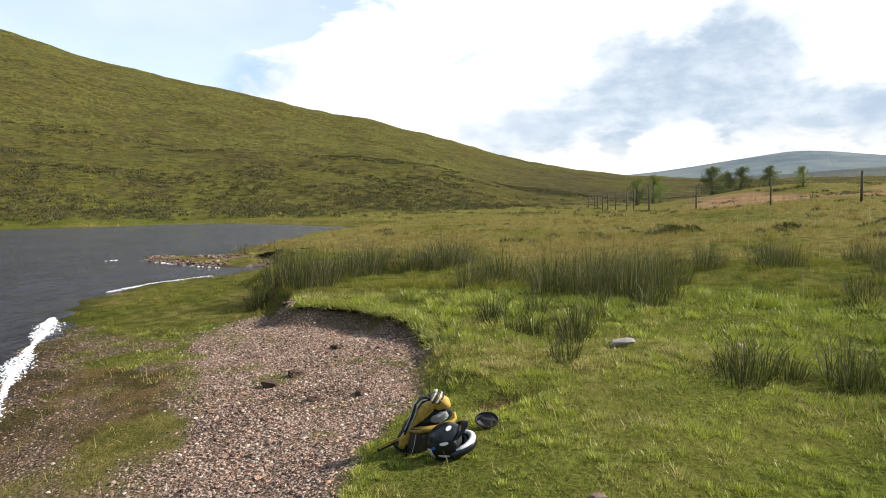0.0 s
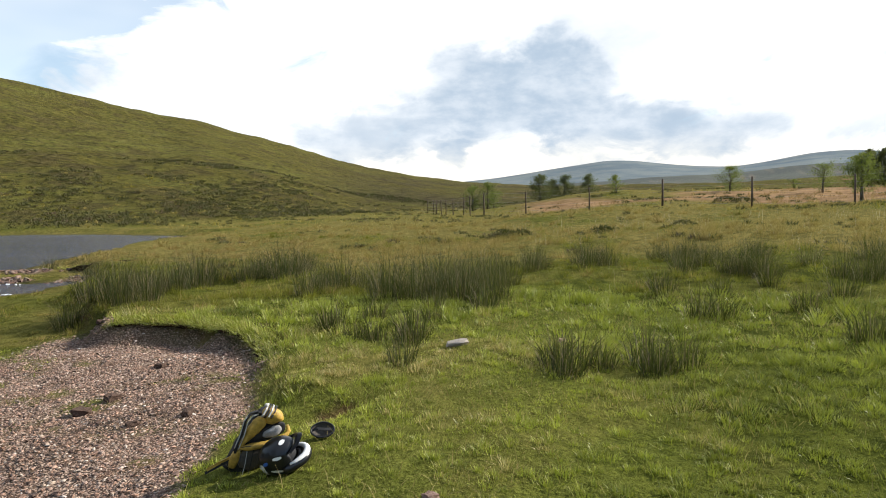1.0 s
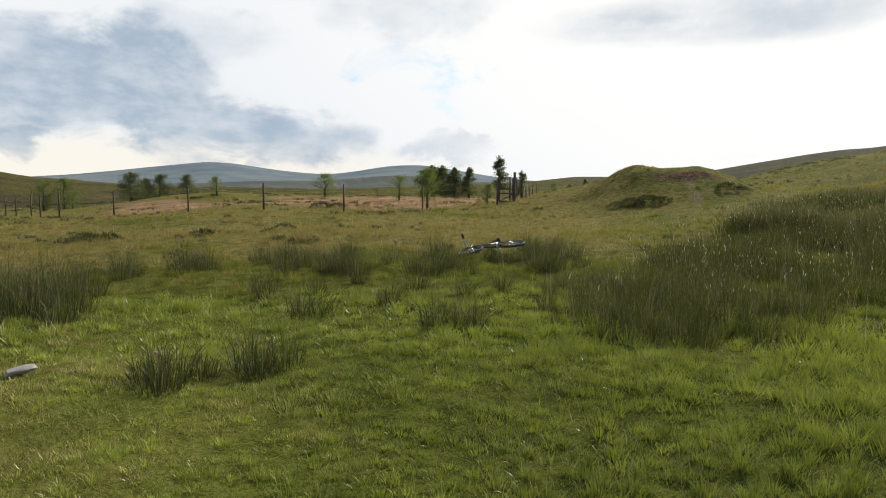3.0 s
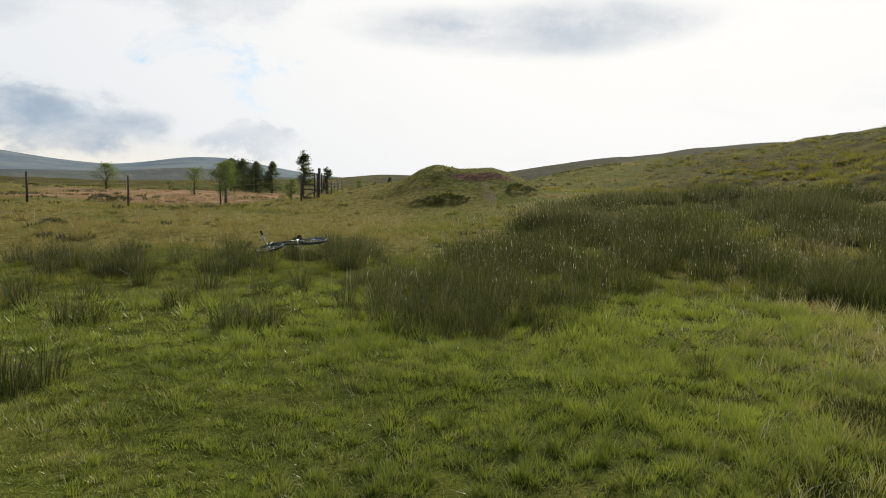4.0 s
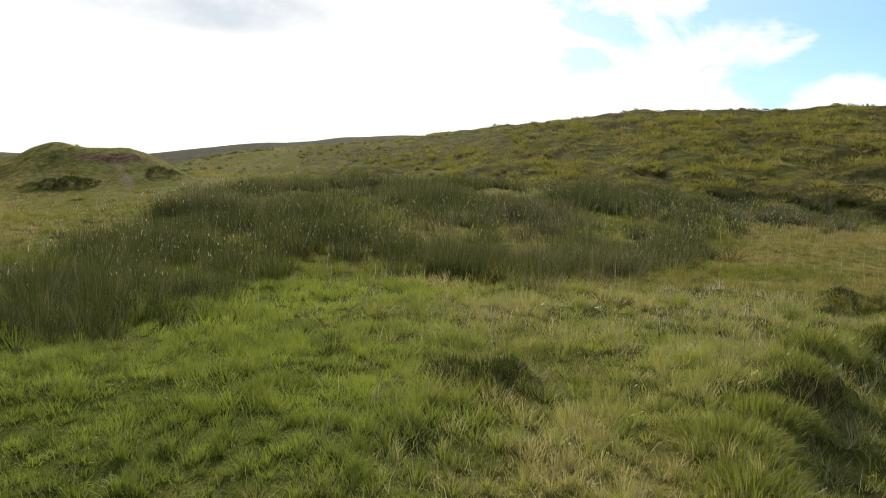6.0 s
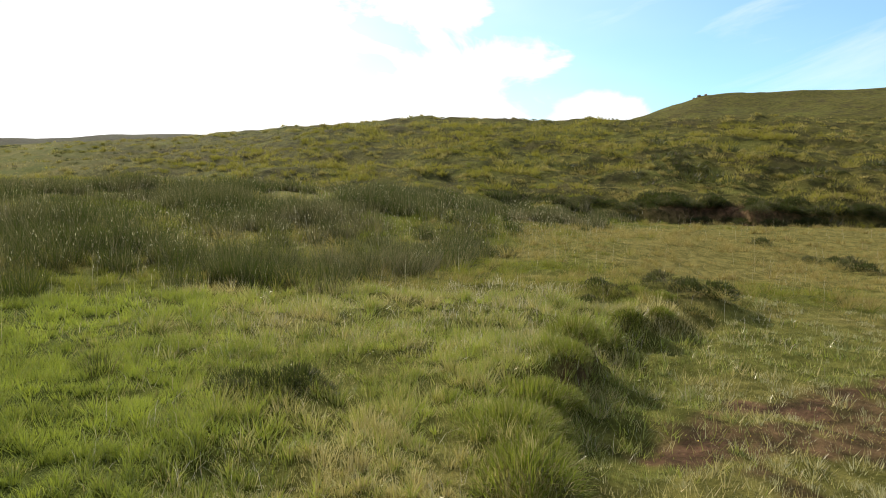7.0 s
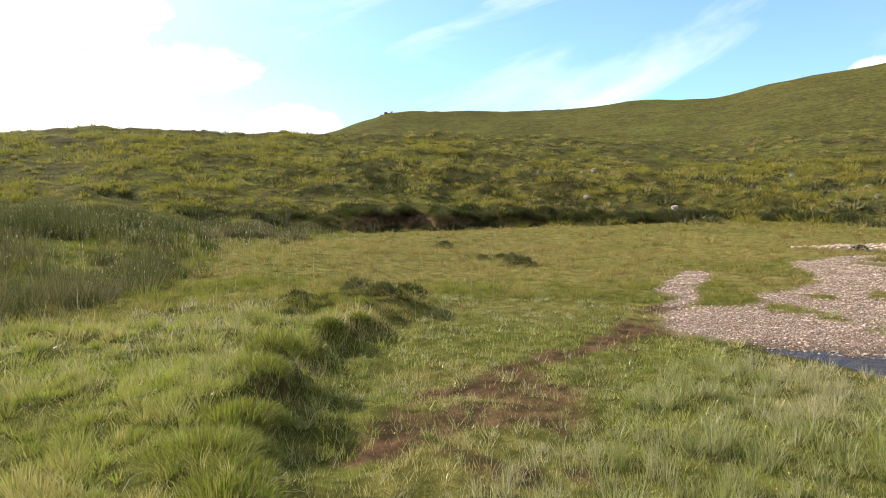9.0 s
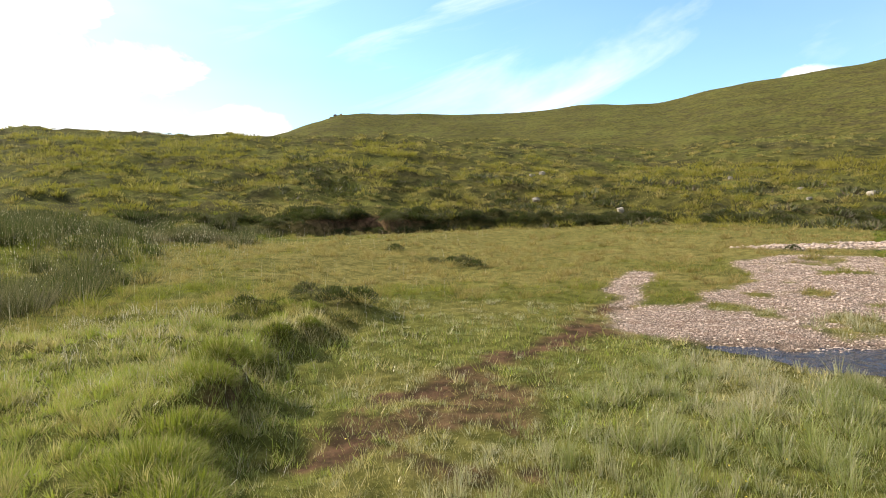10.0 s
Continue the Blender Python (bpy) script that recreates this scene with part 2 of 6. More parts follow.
def wood_material(name, dark, light):
    m, n = material(name)
    p = local(n)
    grain = n.noise(n.vec("MULTIPLY", p, (1.0, 1.0, 0.08)), 55, 6, 0.65, 0.4)
    blot = n.noise(p, 4, 4, 0.6)
    col = n.mix(n.fit(n.math("ADD", n.math("MULTIPLY", grain, 0.7), n.math("MULTIPLY", blot, 0.3)), 0.34, 0.66), dark, light)
    finish(n, col, 0.88, grain, 0.006, spec=0.2)
    return m


GROUND = ground_material()
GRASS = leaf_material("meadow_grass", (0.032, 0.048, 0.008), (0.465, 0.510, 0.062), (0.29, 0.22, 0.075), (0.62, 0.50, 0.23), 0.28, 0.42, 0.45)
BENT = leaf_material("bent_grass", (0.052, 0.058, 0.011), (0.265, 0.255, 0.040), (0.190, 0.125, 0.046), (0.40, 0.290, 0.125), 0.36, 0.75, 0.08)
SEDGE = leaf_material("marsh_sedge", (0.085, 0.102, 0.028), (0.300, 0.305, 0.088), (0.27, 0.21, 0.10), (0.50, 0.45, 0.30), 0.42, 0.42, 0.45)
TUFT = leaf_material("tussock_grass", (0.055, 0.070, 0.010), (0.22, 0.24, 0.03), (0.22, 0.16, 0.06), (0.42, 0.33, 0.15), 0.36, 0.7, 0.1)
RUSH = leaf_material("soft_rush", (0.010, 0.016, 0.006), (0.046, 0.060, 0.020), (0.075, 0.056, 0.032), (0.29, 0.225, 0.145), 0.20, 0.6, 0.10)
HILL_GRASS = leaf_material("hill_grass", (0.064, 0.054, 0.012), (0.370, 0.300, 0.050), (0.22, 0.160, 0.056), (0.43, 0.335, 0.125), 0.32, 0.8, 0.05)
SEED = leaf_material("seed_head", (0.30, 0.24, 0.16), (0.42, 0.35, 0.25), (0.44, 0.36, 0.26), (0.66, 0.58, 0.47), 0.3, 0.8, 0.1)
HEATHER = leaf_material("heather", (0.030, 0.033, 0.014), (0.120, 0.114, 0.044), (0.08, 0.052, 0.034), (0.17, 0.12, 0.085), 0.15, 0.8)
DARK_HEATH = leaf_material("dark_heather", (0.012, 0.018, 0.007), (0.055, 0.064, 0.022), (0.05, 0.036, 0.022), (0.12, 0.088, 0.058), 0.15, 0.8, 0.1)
LEAF = leaf_material("birch_leaf", (0.052, 0.078, 0.020), (0.165, 0.205, 0.055), (0.15, 0.17, 0.04), (0.24, 0.24, 0.07), 0.5)
NEEDLE = leaf_material("pine_needle", (0.030, 0.044, 0.020), (0.095, 0.108, 0.048), (0.08, 0.07, 0.03), (0.14, 0.13, 0.06), 0.38)
STONE = stone_material()
WATER_MAT = water_material()
FOAM = plain("foam", (0.82, 0.83, 0.82), 0.7, 18, 0.12, 0.01)
BARK = wood_material("bark", (0.045, 0.038, 0.030), (0.16, 0.14, 0.115))
POST_WOOD = wood_material("weathered_post", (0.055, 0.042, 0.034), (0.15, 0.115, 0.09))
WIRE = plain("galvanised_wire", (0.30, 0.30, 0.30), 0.5, 40, 0.2, 0.001, 0.8)
PEAT = plain("peat_bank", (0.050, 0.032, 0.022), 0.95, 7, 0.55, 0.05, spec=0.1)
# ---------------------------------------------------------------- the lie of the land
# bearings are degrees clockwise from +y about HUB; WATER is the level of the loch
HUB = (0.15, -0.3)
WATER = -0.5


def vnoise(x, y, seed=0):
    """Smooth value noise in -1..1 for arrays."""
    ix, iy = np.floor(x).astype(np.int64), np.floor(y).astype(np.int64)
    fx, fy = x - ix, y - iy
    fx, fy = fx * fx * (3 - 2 * fx), fy * fy * (3 - 2 * fy)

    def cell(i, j):
        n = (i * 374761393 + j * 668265263 + seed * 982451653) & 0xFFFFFFFF
        n = ((n ^ (n >> 13)) * 1274126177) & 0xFFFFFFFF
        n = n ^ (n >> 16)
        return n / 2147483648.0 - 1.0

    a, b, c, d = cell(ix, iy), cell(ix + 1, iy), cell(ix, iy + 1), cell(ix + 1, iy + 1)
    return (a * (1 - fx) + b * fx) * (1 - fy) + (c * (1 - fx) + d * fx) * fy


def fbm(x, y, size, octaves=4, seed=0, gain=0.5):
    total, amp = 0.0, 1.0
    for k in range(octaves):
        total = total + amp * vnoise(x / size + 17.3 * k, y / size - 9.1 * k, seed + k)
        size, amp = size * 0.5, amp * gain
    return total


def step(lo, hi, v):
    s = np.clip((v - lo) / (hi - lo), 0.0, 1.0)
    return s * s * (3 - 2 * s)


def prof(pairs, blur=1.2):
    """A smooth value by bearing, from (bearing, value) pairs."""
    grid = np.arange(-180, 180, 0.25)
    p = sorted(pairs)
    tab = np.interp(grid, [q[0] for q in p], [q[1] for q in p], period=360)
    n = int(blur * 4 * 3)
    k = np.exp(-0.5 * (np.arange(-n, n + 1) / (blur * 4)) ** 2)
    tab = np.convolve(np.concatenate([tab[-n:], tab, tab[:n]]), k / k.sum(), "valid")
    return lambda a: np.interp(a, grid, tab, period=360)


def outline(pts, x, y):
    """Signed distance to a closed outline: positive inside."""
    best = np.full(x.shape, 1e9)
    inside = np.zeros(x.shape, bool)
    n = len(pts)
    for i in range(n):
        (ax, ay), (bx, by) = pts[i], pts[(i + 1) % n]
        dx, dy = bx - ax, by - ay
        t = np.clip(((x - ax) * dx + (y - ay) * dy) / (dx * dx + dy * dy), 0, 1)
        best = np.minimum(best, (x - ax - t * dx) ** 2 + (y - ay - t * dy) ** 2)
        if ay != by:
            inside ^= ((ay > y) != (by > y)) & (x < (bx - ax) * (y - ay) / (by - ay) + ax)
    return np.where(inside, 1, -1) * np.sqrt(best)


LOCH = [(-4.1, 3.0), (-4.3, 6.0), (-4.9, 7.1), (-5.6, 8.4), (-6.5, 10.3), (-7.3, 11.9), (-7.8, 14.1), (-7.9, 15.3), (-7.4, 16.8),
        (-6.4, 18.2), (-5.6, 20.6), (-7.0, 20.4), (-10.6, 23.1), (-11.2, 25.2), (-8.6, 25.0), (-8.9, 28.8), (-8.5, 34.7), (-6.0, 49.2), (-14, 57.5), (-20.6, 61.5),
        (-26, 62.0), (-30, 58.6), (-37.5, 54.5), (-60, 45), (-75, 20), (-60, -10), (-30, -20), (-12, -16), (-4, -13.4), (-1, -12.0),
        (1.2, -11.2), (2.3, -10.9), (1.6, -10.4), (0.0, -10.0), (-2, -7.5), (-3.6, -3), (-4.1, 0)]
LOWLAND = [(-0.75, 2.6), (-0.5, 3.9), (-0.28, 4.5), (0.0, 5.2), (0.02, 6.2), (0.02, 7.0), (-0.12, 7.9), (-0.5, 8.55), (-1.1, 9.25), (-1.75, 9.45), (-2.35, 9.6), (-2.9, 10.9), (-4.2, 15), (-4.4, 19),
           (-5.8, 22.6), (-7.4, 26.5), (-7.2, 36), (-4.5, 50.5), (-14, 60), (-26, 64.5), (-45, 58), (-70, 45), (-85, 15), (-70, -20), (-30, -40),
           (0, -46), (9, -40), (16, -30), (18, -20), (13.0, -13.0), (10.2, -11.1), (8.6, -10.0), (7.9, -8.6), (7.6, -7.2), (6.8, -5.75), (5.9, -4.9), (5.3, -4.35), (4.9, -3.65), (3.9, -2.95), (3, -2.1),
           (1.2, -1.7), (-0.9, -1.3), (-1.5, 0.5), (-1.1, 1.6)]

rise = prof([(-150, 0), (-60, 0), (10, 0.002), (18, 0.004), (22, 0.015), (28, 0.024), (34, 0.034), (41, 0.031), (49, 0.029), (55, 0.0265), (60, 0.029), (66, 0.043),
             (90, 0.046), (110, 0.040), (131, 0.036), (150, 0.028), (175, 0.028), (-170, 0.018)], 3)
range_up = prof([(-180, 10.95), (-150, 11), (-100, 12), (-60, 13), (-34, 12.5), (-28.4, 11.25), (-24.5, 10.5), (-18.9, 9.6), (-12.5, 8.1), (-8.7, 7.4),
                 (-6.7, 7.3), (-2.7, 6.25), (1.3, 5.3), (7.8, 3.28), (11.2, 2.6), (16, 1.85), (24, 1.3), (40, 1.25), (52, 1.7), (57, 2.1), (61, 2.4), (66, 2.45), (72, 2.9),
                 (80, 4.1), (87, 4.85), (95, 5.3), (104, 5.2), (114, 5.0), (126, 6.4), (131.7, 7.75), (136.8, 9.25), (147.8, 9.35), (152, 9.05), (158, 9.35),
                 (165.5, 9.55), (169, 10.2), (175, 10.6)], 0.7)
range_foot = prof([(-150, 90), (-90, 95), (-60, 84), (-34, 73), (-20, 74), (-10, 68), (0, 76), (10, 95), (20, 130), (40, 170), (100, 150), (130, 120), (180, 120)], 3)
range_far = prof([(-100, 330), (-34, 330), (0, 350), (16, 450), (40, 420), (70, 520), (95, 500), (131, 450), (180, 480)], 3)
ridge_up = prof([(64, -4), (70, 0.6), (73.9, 2.1), (77.5, 3.0), (81.7, 3.8), (87.3, 4.6), (93.75, 5.28), (98.5, 6.02), (101.3, 6.52), (108.8, 7.35), (116, 7.72), (125.6, 7.66), (131, 7.66), (142, 7.4), (152, 6.75),
                 (165.4, 5.5), (169.8, 5.8), (174.7, 5.75), (-179, 5.3), (-160, 4), (-130, 1), (-110, -4), (0, -4)], 0.8)
ridge_foot = prof([(76, 60), (90, 46), (100, 40), (115, 37), (131, 38), (140, 40), (165, 43), (-180, 46), (-160, 60), (-100, 80), (0, 80)], 3)
ridge_far = prof([(76, 130), (90, 110), (100, 92), (116, 82), (131, 80), (150, 86), (165, 95), (-180, 98), (-120, 120), (0, 130)], 3)
ridge_scarp = prof([(124, 0), (131, 0.42), (138, 0.80), (146, 0.55), (152, 0.32), (160, 0.24), (175, 0.2), (-170, 0.3), (-150, 0), (0, 0)], 1.5)
mid_up = prof([(0, 0.2), (15, 1.2), (28, 1.5), (35, 1.85), (40, 1.95), (44, 2.3), (48, 2.3), (54, 1.8), (60, 1.4), (75, 0.3), (180, 0.3)], 1)
far_up = prof([(0, 0.2), (10, 1.1), (16.7, 1.96), (21.8, 2.48), (26, 3.0), (28.8, 3.33), (31.3, 3.2), (36.3, 2.67), (38.8, 2.62), (42, 3.0), (44.9, 3.39), (48, 3.32), (55, 2.3), (62, 1.5), (75, 0.5), (180, 0.3)], 0.7)


bed_rise = prof([(66, 0), (76, 0.75), (85, 0.95), (105, 0.95), (115, 0.7), (125, 0.3), (132, 0), (180, 0), (-90, 0), (0, 0)], 2)


def polar(x, y):
    return np.degrees(np.arctan2(x - HUB[0], y - HUB[1])), np.hypot(x - HUB[0], y - HUB[1])


def smax(a, b, k):
    h = np.clip(0.5 + 0.5 * (a - b) / k, 0, 1)
    return b + (a - b) * h + k * h * (1 - h)


def climb(r, foot, crest, z0, z1, power=1.12):
    s = (r - foot) / (crest - foot)
    up = z0 + (z1 - z0) * np.clip(s, 0, 1) ** power
    return np.where(s < 1, np.where(s > 0, up, z0 + 0.4 * (r - foot)), z1 - 0.04 * (r - crest))


def shaggy(a, r):
    """1 where the bank carries long uncut grass."""
    return step(82, 104, a) * step(152, 138, a) * step(3.0, 4.2, r) * step(20, 12, r)


# lone humps of turf along the edge of the low ground: place, radius, height
HUMPS = [(4.85, -3.55, 0.34, 0.17), (4.15, -2.85, 0.40, 0.10), (5.55, -4.35, 0.30, 0.10), (6.15, -4.95, 0.34, 0.14), (6.95, -6.0, 0.32, 0.13), (7.35, -6.85, 0.26, 0.16), (7.0, -7.0, 0.22, 0.13),
         (8.35, -9.35, 0.50, 0.20), (9.3, -9.2, 0.45, 0.16), (9.3, -7.7, 0.42, 0.15), (5.55, -1.45, 0.6, 0.09), (3.45, -2.55, 0.32, 0.10), (12.0, -18.0, 0.7, 0.14), (14.2, -19.0, 0.8, 0.16)]


def land(x, y):
    """Height of the ground, for arrays."""
    x, y = np.asarray(x, float), np.asarray(y, float)
    a, r = polar(x, y)
    near = np.exp(-(r / 60) ** 2)
    meadow = rise(a) * (np.clip(r - 9, 0, 80) + 0.2 * np.clip(r - 89, 0, 300))
    meadow = meadow + 0.05 * fbm(x, y, 3.1, 3, 3) * step(0.5, 3, r) + 0.14 * fbm(x, y, 9, 2, 5) * step(6, 20, r) + (0.035 + 0.05 * shaggy(a, r)) * fbm(x, y, 0.8, 3, 8) * near * step(1.0, 2.6, r)
    meadow = meadow + bed_rise(a) * step(14, 36, r)
    meadow = meadow - 0.26 * step(14, 26, y) * step(4, -4, x)
    shore = outline(LOCH, x, y)
    low = outline(LOWLAND, x, y)
    wob = np.where(y < 0, 0.24, 0.16) * vnoise(x / 0.7, y / 0.7, 21) + 0.08 * vnoise(x / 0.28, y / 0.28, 22)
    # the low shore lies under a little turf bank; it shelves into the loch
    shelf = WATER - np.where(shore > 0, np.clip(shore * 0.12, 0, 1.5), np.clip(shore * 0.062, -9, 0)) + 0.03 * fbm(x, y, 0.9, 3, 11)
    floor_z = np.minimum(shelf, meadow - 0.24 - 0.15 * (y < 0) * step(13, 9, r) + 0.02 * fbm(x, y, 0.7, 2, 12))
    soft = 0.34 - 0.22 * np.exp(-((x + 1.2) / 1.5) ** 2 - ((y - 9.4) / 1.0) ** 2)
    soft = soft + (y < 0) * step(13, 10, r) * (0.42 * step(-0.05, 0.4, fbm(x, y, 1.5, 2, 13)) - 0.12)
    soft = soft + 1.1 * step(5.9, 4.9, y) * step(1.0, 2.6, y)
    soft = soft + 2.2 * step(10.5, 14, r) * (y < 0)
    z = meadow + (floor_z - meadow) * step(-1, 0.8, (low + wob) / soft)
    # a scrape in the turf beside the beach
    z = z - 0.20 * np.exp(-((x - 0.5) / 0.30) ** 2 - ((y - 5.2 - 0.3 * (x - 0.5)) / 0.14) ** 2)
    z = np.where((shore < -0.5), np.maximum(z, WATER + 0.02), z)
    for hx, hy, wide, tall in HUMPS:
        z = z + tall * np.exp(-(((x - hx) ** 2 + (y - hy) ** 2) / wide ** 2) ** 1.4)
    # long ridge with its eroded scarp
    rise_at = rise(a) * 30 + bed_rise(a)
    lumps = 0.42 * fbm(x, y, 1.7, 2, 36) + 0.35 * fbm(x, y, 4.5, 3, 31) + 0.9 * fbm(x, y, 22, 2, 33)
    foot = ridge_foot(a) + 1.6 * vnoise(x / 3.0, y / 3.0, 34) + 0.35 * vnoise(x / 1.6, y / 1.6, 35)
    crest = ridge_far(a)
    top = 1.6 + crest * np.tan(np.radians(ridge_up(a)))
    back = climb(r, foot, crest, rise_at + ridge_scarp(a), top, 0.92) + lumps * 0.5 * step(0, 8, r - foot)
    z = np.where(r > foot - 4, smax(z, np.where(r > foot - 0.35, back, -50), 0.12), z)
    # the high moor all round
    crest = range_far(a)
    back = climb(r, range_foot(a), crest, 0.0, 1.6 + crest * np.tan(np.radians(range_up(a)))) + step(0, 60, r - range_foot(a)) * (2.2 * fbm(x, y, 60, 3, 41) * step(1.0, 6, range_up(a)) + 0.45 * fbm(x, y, 9, 2, 43) * (r < 460))
    z = np.where(r > range_foot(a) - 25, smax(z, back, 1.0), z)
    # a grassed spoil mound
    mx, my = x - 41.7, y - 16.9
    u, v = mx * 0.39 + my * -0.92, mx * 0.92 + my * 0.39
    hump = 2.35 * np.exp(-np.abs((u - 0.5) / np.where(u < 0.5, 4.6, 4.4)) ** 3.6 - (v / np.where(v < 0, 5.4, 5.0)) ** 2) + 0.20 * np.exp(-((u + 1.3) / 1.3) ** 2 - (v / 3.5) ** 2) + 0.62 * np.exp(-((u + 7.5) / 4.2) ** 2 - (v / 5.0) ** 2) + 0.20 * fbm(x, y, 2.8, 3, 51) * np.exp(-(u / 6.5) ** 2 - (v / 5) ** 2) + 0.35 * np.exp(-((u + 5) / 3.5) ** 2 - ((v - 5) / 4) ** 2)
    z = z + np.clip(hump, 0, 9) + 1.45 * np.exp(-((x - 47.8) ** 2 + (y - 25.0) ** 2) / 6.8 ** 2)
    # heathery hillocks behind the fence
    z = z + 0.9 * np.exp(-((x - 34) / 9) ** 2 - ((y - 66) / 9) ** 2) + 0.5 * np.exp(-((x - 50) / 12) ** 2 - ((y - 45) / 8) ** 2)
    # hills behind
    mid = climb(r, 560, 1100, 0, 1.6 + 1100 * np.tan(np.radians(mid_up(a)))) + 3 * fbm(x, y, 150, 3, 61) * step(560, 900, r)
    far = climb(r, 1500, 3000, 0, 1.6 + 3000 * np.tan(np.radians(far_up(a)))) + 8 * fbm(x, y, 500, 3, 62) * step(1500, 2500, r)
    z = np.where(r > 500, smax(z * (1 - step(600, 1000, r)) + 1.2 * step(600, 1000, r), mid, 4), z)
    return np.where(r > 1300, smax(z * (1 - step(1400, 2000, r)), far, 10), z)


def ground_z(x, y):
    return float(land(np.array([x]), np.array([y]))[0])
# ---------------------------------------------------------------- helpers for meshes


def part(name, bm, mat, parent=None, label=""):
    """Links a bmesh as one mesh object, under parent if there is one."""
    me = bpy.data.meshes.new(name)
    bm.to_mesh(me)
    bm.free()
    me.materials.append(mat)
    ob = new(name, me)
    if parent is not None:
        ob.parent = parent
    return tagged(ob, label)


def raw(name, verts, loops, sizes, mat, smooth=False, attrs=None):
    """A mesh straight from arrays: loops is flat, sizes has the corners of each face."""
    me = bpy.data.meshes.new(name)
    me.vertices.add(len(verts))
    me.vertices.foreach_set("co", np.ascontiguousarray(verts, np.float32).ravel())
    me.loops.add(len(loops))
    me.loops.foreach_set("vertex_index", np.ascontiguousarray(loops, np.int32))
    me.polygons.add(len(sizes))
    me.polygons.foreach_set("loop_start", np.concatenate([[0], np.cumsum(sizes)[:-1]]).astype(np.int32))
    for key, value in (attrs or {}).items():
        me.attributes.new(key, "FLOAT", "POINT").data.foreach_set("value", np.ascontiguousarray(value, np.float32))
    me.update(calc_edges=True)
    if smooth:
        me.polygons.foreach_set("use_smooth", np.ones(len(sizes), bool))
    me.materials.append(mat)
    return me


def tube(bm, pts, radii, sides=8, cap=True):
    """A tapered tube along points."""
    rings = []
    pts = [Vector(p) for p in pts]
    for i, p in enumerate(pts):
        d = (pts[min(i + 1, len(pts) - 1)] - pts[max(i - 1, 0)]).normalized()
        side = d.cross(Vector((0, 0, 1)) if abs(d.z) < 0.9 else Vector((1, 0, 0))).normalized()
        up = side.cross(d)
        rings.append([bm.verts.new(p + (side * math.cos(k) + up * math.sin(k)) * radii[i]) for k in (2 * math.pi * j / sides for j in range(sides))])
    for a, b in zip(rings, rings[1:]):
        for j in range(sides):
            f = bm.faces.new((a[j], a[(j + 1) % sides], b[(j + 1) % sides], b[j]))
            f.smooth = True
    if cap:
        bm.faces.new(rings[0][::-1])
        bm.faces.new(rings[-1])


def block(bm, m, size, bevel=0.01):
    """A box with eased edges."""
    geo = bmesh.ops.create_cube(bm, size=1.0)
    bmesh.ops.transform(bm, matrix=m @ Matrix.Diagonal((*size, 1)), verts=geo["verts"])
    edges = list({e for v in geo["verts"] for e in v.link_edges})
    bmesh.ops.bevel(bm, geom=edges, offset=bevel, segments=2, affect="EDGES")


def empty(name, m, label, category, group=""):
    ob = new(name)
    ob.empty_display_size = 0.1
    ob.matrix_world = m
    return tagged(ob, label, category, group)


# ---------------------------------------------------------------- what covers the ground
BEACHES = [
    [(-0.66, 3.7), (-0.45, 4.5), (-0.2, 5.4), (-0.12, 6.8), (-0.25, 7.7), (-0.45, 8.5), (-1.08, 9.24), (-1.78, 9.48), (-2.4, 9.62), (-2.9, 10.4), (-3.2, 10.3), (-3.6, 9.6), (-3.9, 9.1),
     (-4.6, 9.2), (-5.2, 9.6), (-5.9, 10.6), (-6.9, 11.4), (-7.1, 11.0), (-5.3, 7.2), (-4.7, 6.0), (-4.6, 2.4), (-1.6, 2.2), (-0.7, 2.6)],
    [(4.4, -13.0), (3.75, -13.7), (3.3, -14.9), (2.7, -17.2), (2.95, -19.4), (3.6, -21.6), (2.4, -23.0), (0, -23.4), (-7, -22.5), (-7, -14.5), (-3, -12.6), (0, -11.0), (1.2, -10.95), (2.3, -10.8), (3.7, -10.9)],
    [(4.9, -25.6), (2.3, -26.6), (-0.2, -27.2), (-8, -28), (-8, -25.0), (0, -25.0), (2.6, -24.8)],
    [(-5.2, 20.6), (-7, 19.9), (-11, 23.0), (-11.8, 25.5), (-8.7, 24.7), (-6.4, 22.6)],
    [(5.5, -15.9), (6.1, -19.4), (5.1, -18.0), (4.25, -14.4), (4.6, -13.4)],
]
MUD = [(4.6, -4.6), (4.9, -5.8), (4.9, -7.6), (4.5, -9.5), (5.1, -12.6), (4.7, -13.8), (3.6, -11), (3.6, -8.7), (3.3, -7.0), (2.6, -5.6), (2.0, -4.9), (2.3, -4.4), (3.4, -4.2)]
WALKED = [(4.0, -4.3), (4.4, -5.0), (4.5, -5.9), (4.5, -7.6), (4.15, -9.5), (4.3, -11.2), (4.75, -13.2)]
RUSH_BED = [(7.8, 3.6), (8.4, 1.9), (9.9, 1.3), (11.8, 0.2), (11.3, -1.6), (11.0, -3.2), (11.4, -4.8), (14.0, -7.4), (17.0, -11.2), (21.3, -17), (27, -25), (34, -22), (36, -9), (38, 0), (36, 6), (26, 6.5), (17, 5.2), (13, 5.6), (9.8, 4.2)]
SHADE_RUSH = [(5.2, 13.6), (6.5, 11.4), (9.5, 8.2), (11.5, 6.3), (13.0, 6.4), (14.5, 8.4), (11, 11.5), (8.2, 14.2)]


STRIP = [(-3.3, 11.3), (-3.5, 10.2), (-4.0, 9.2), (-3.1, 7.9), (-2.5, 6.4), (-2.15, 5.1), (-1.75, 3.4), (-5, 3), (-5.2, 7), (-7.2, 11.6)]


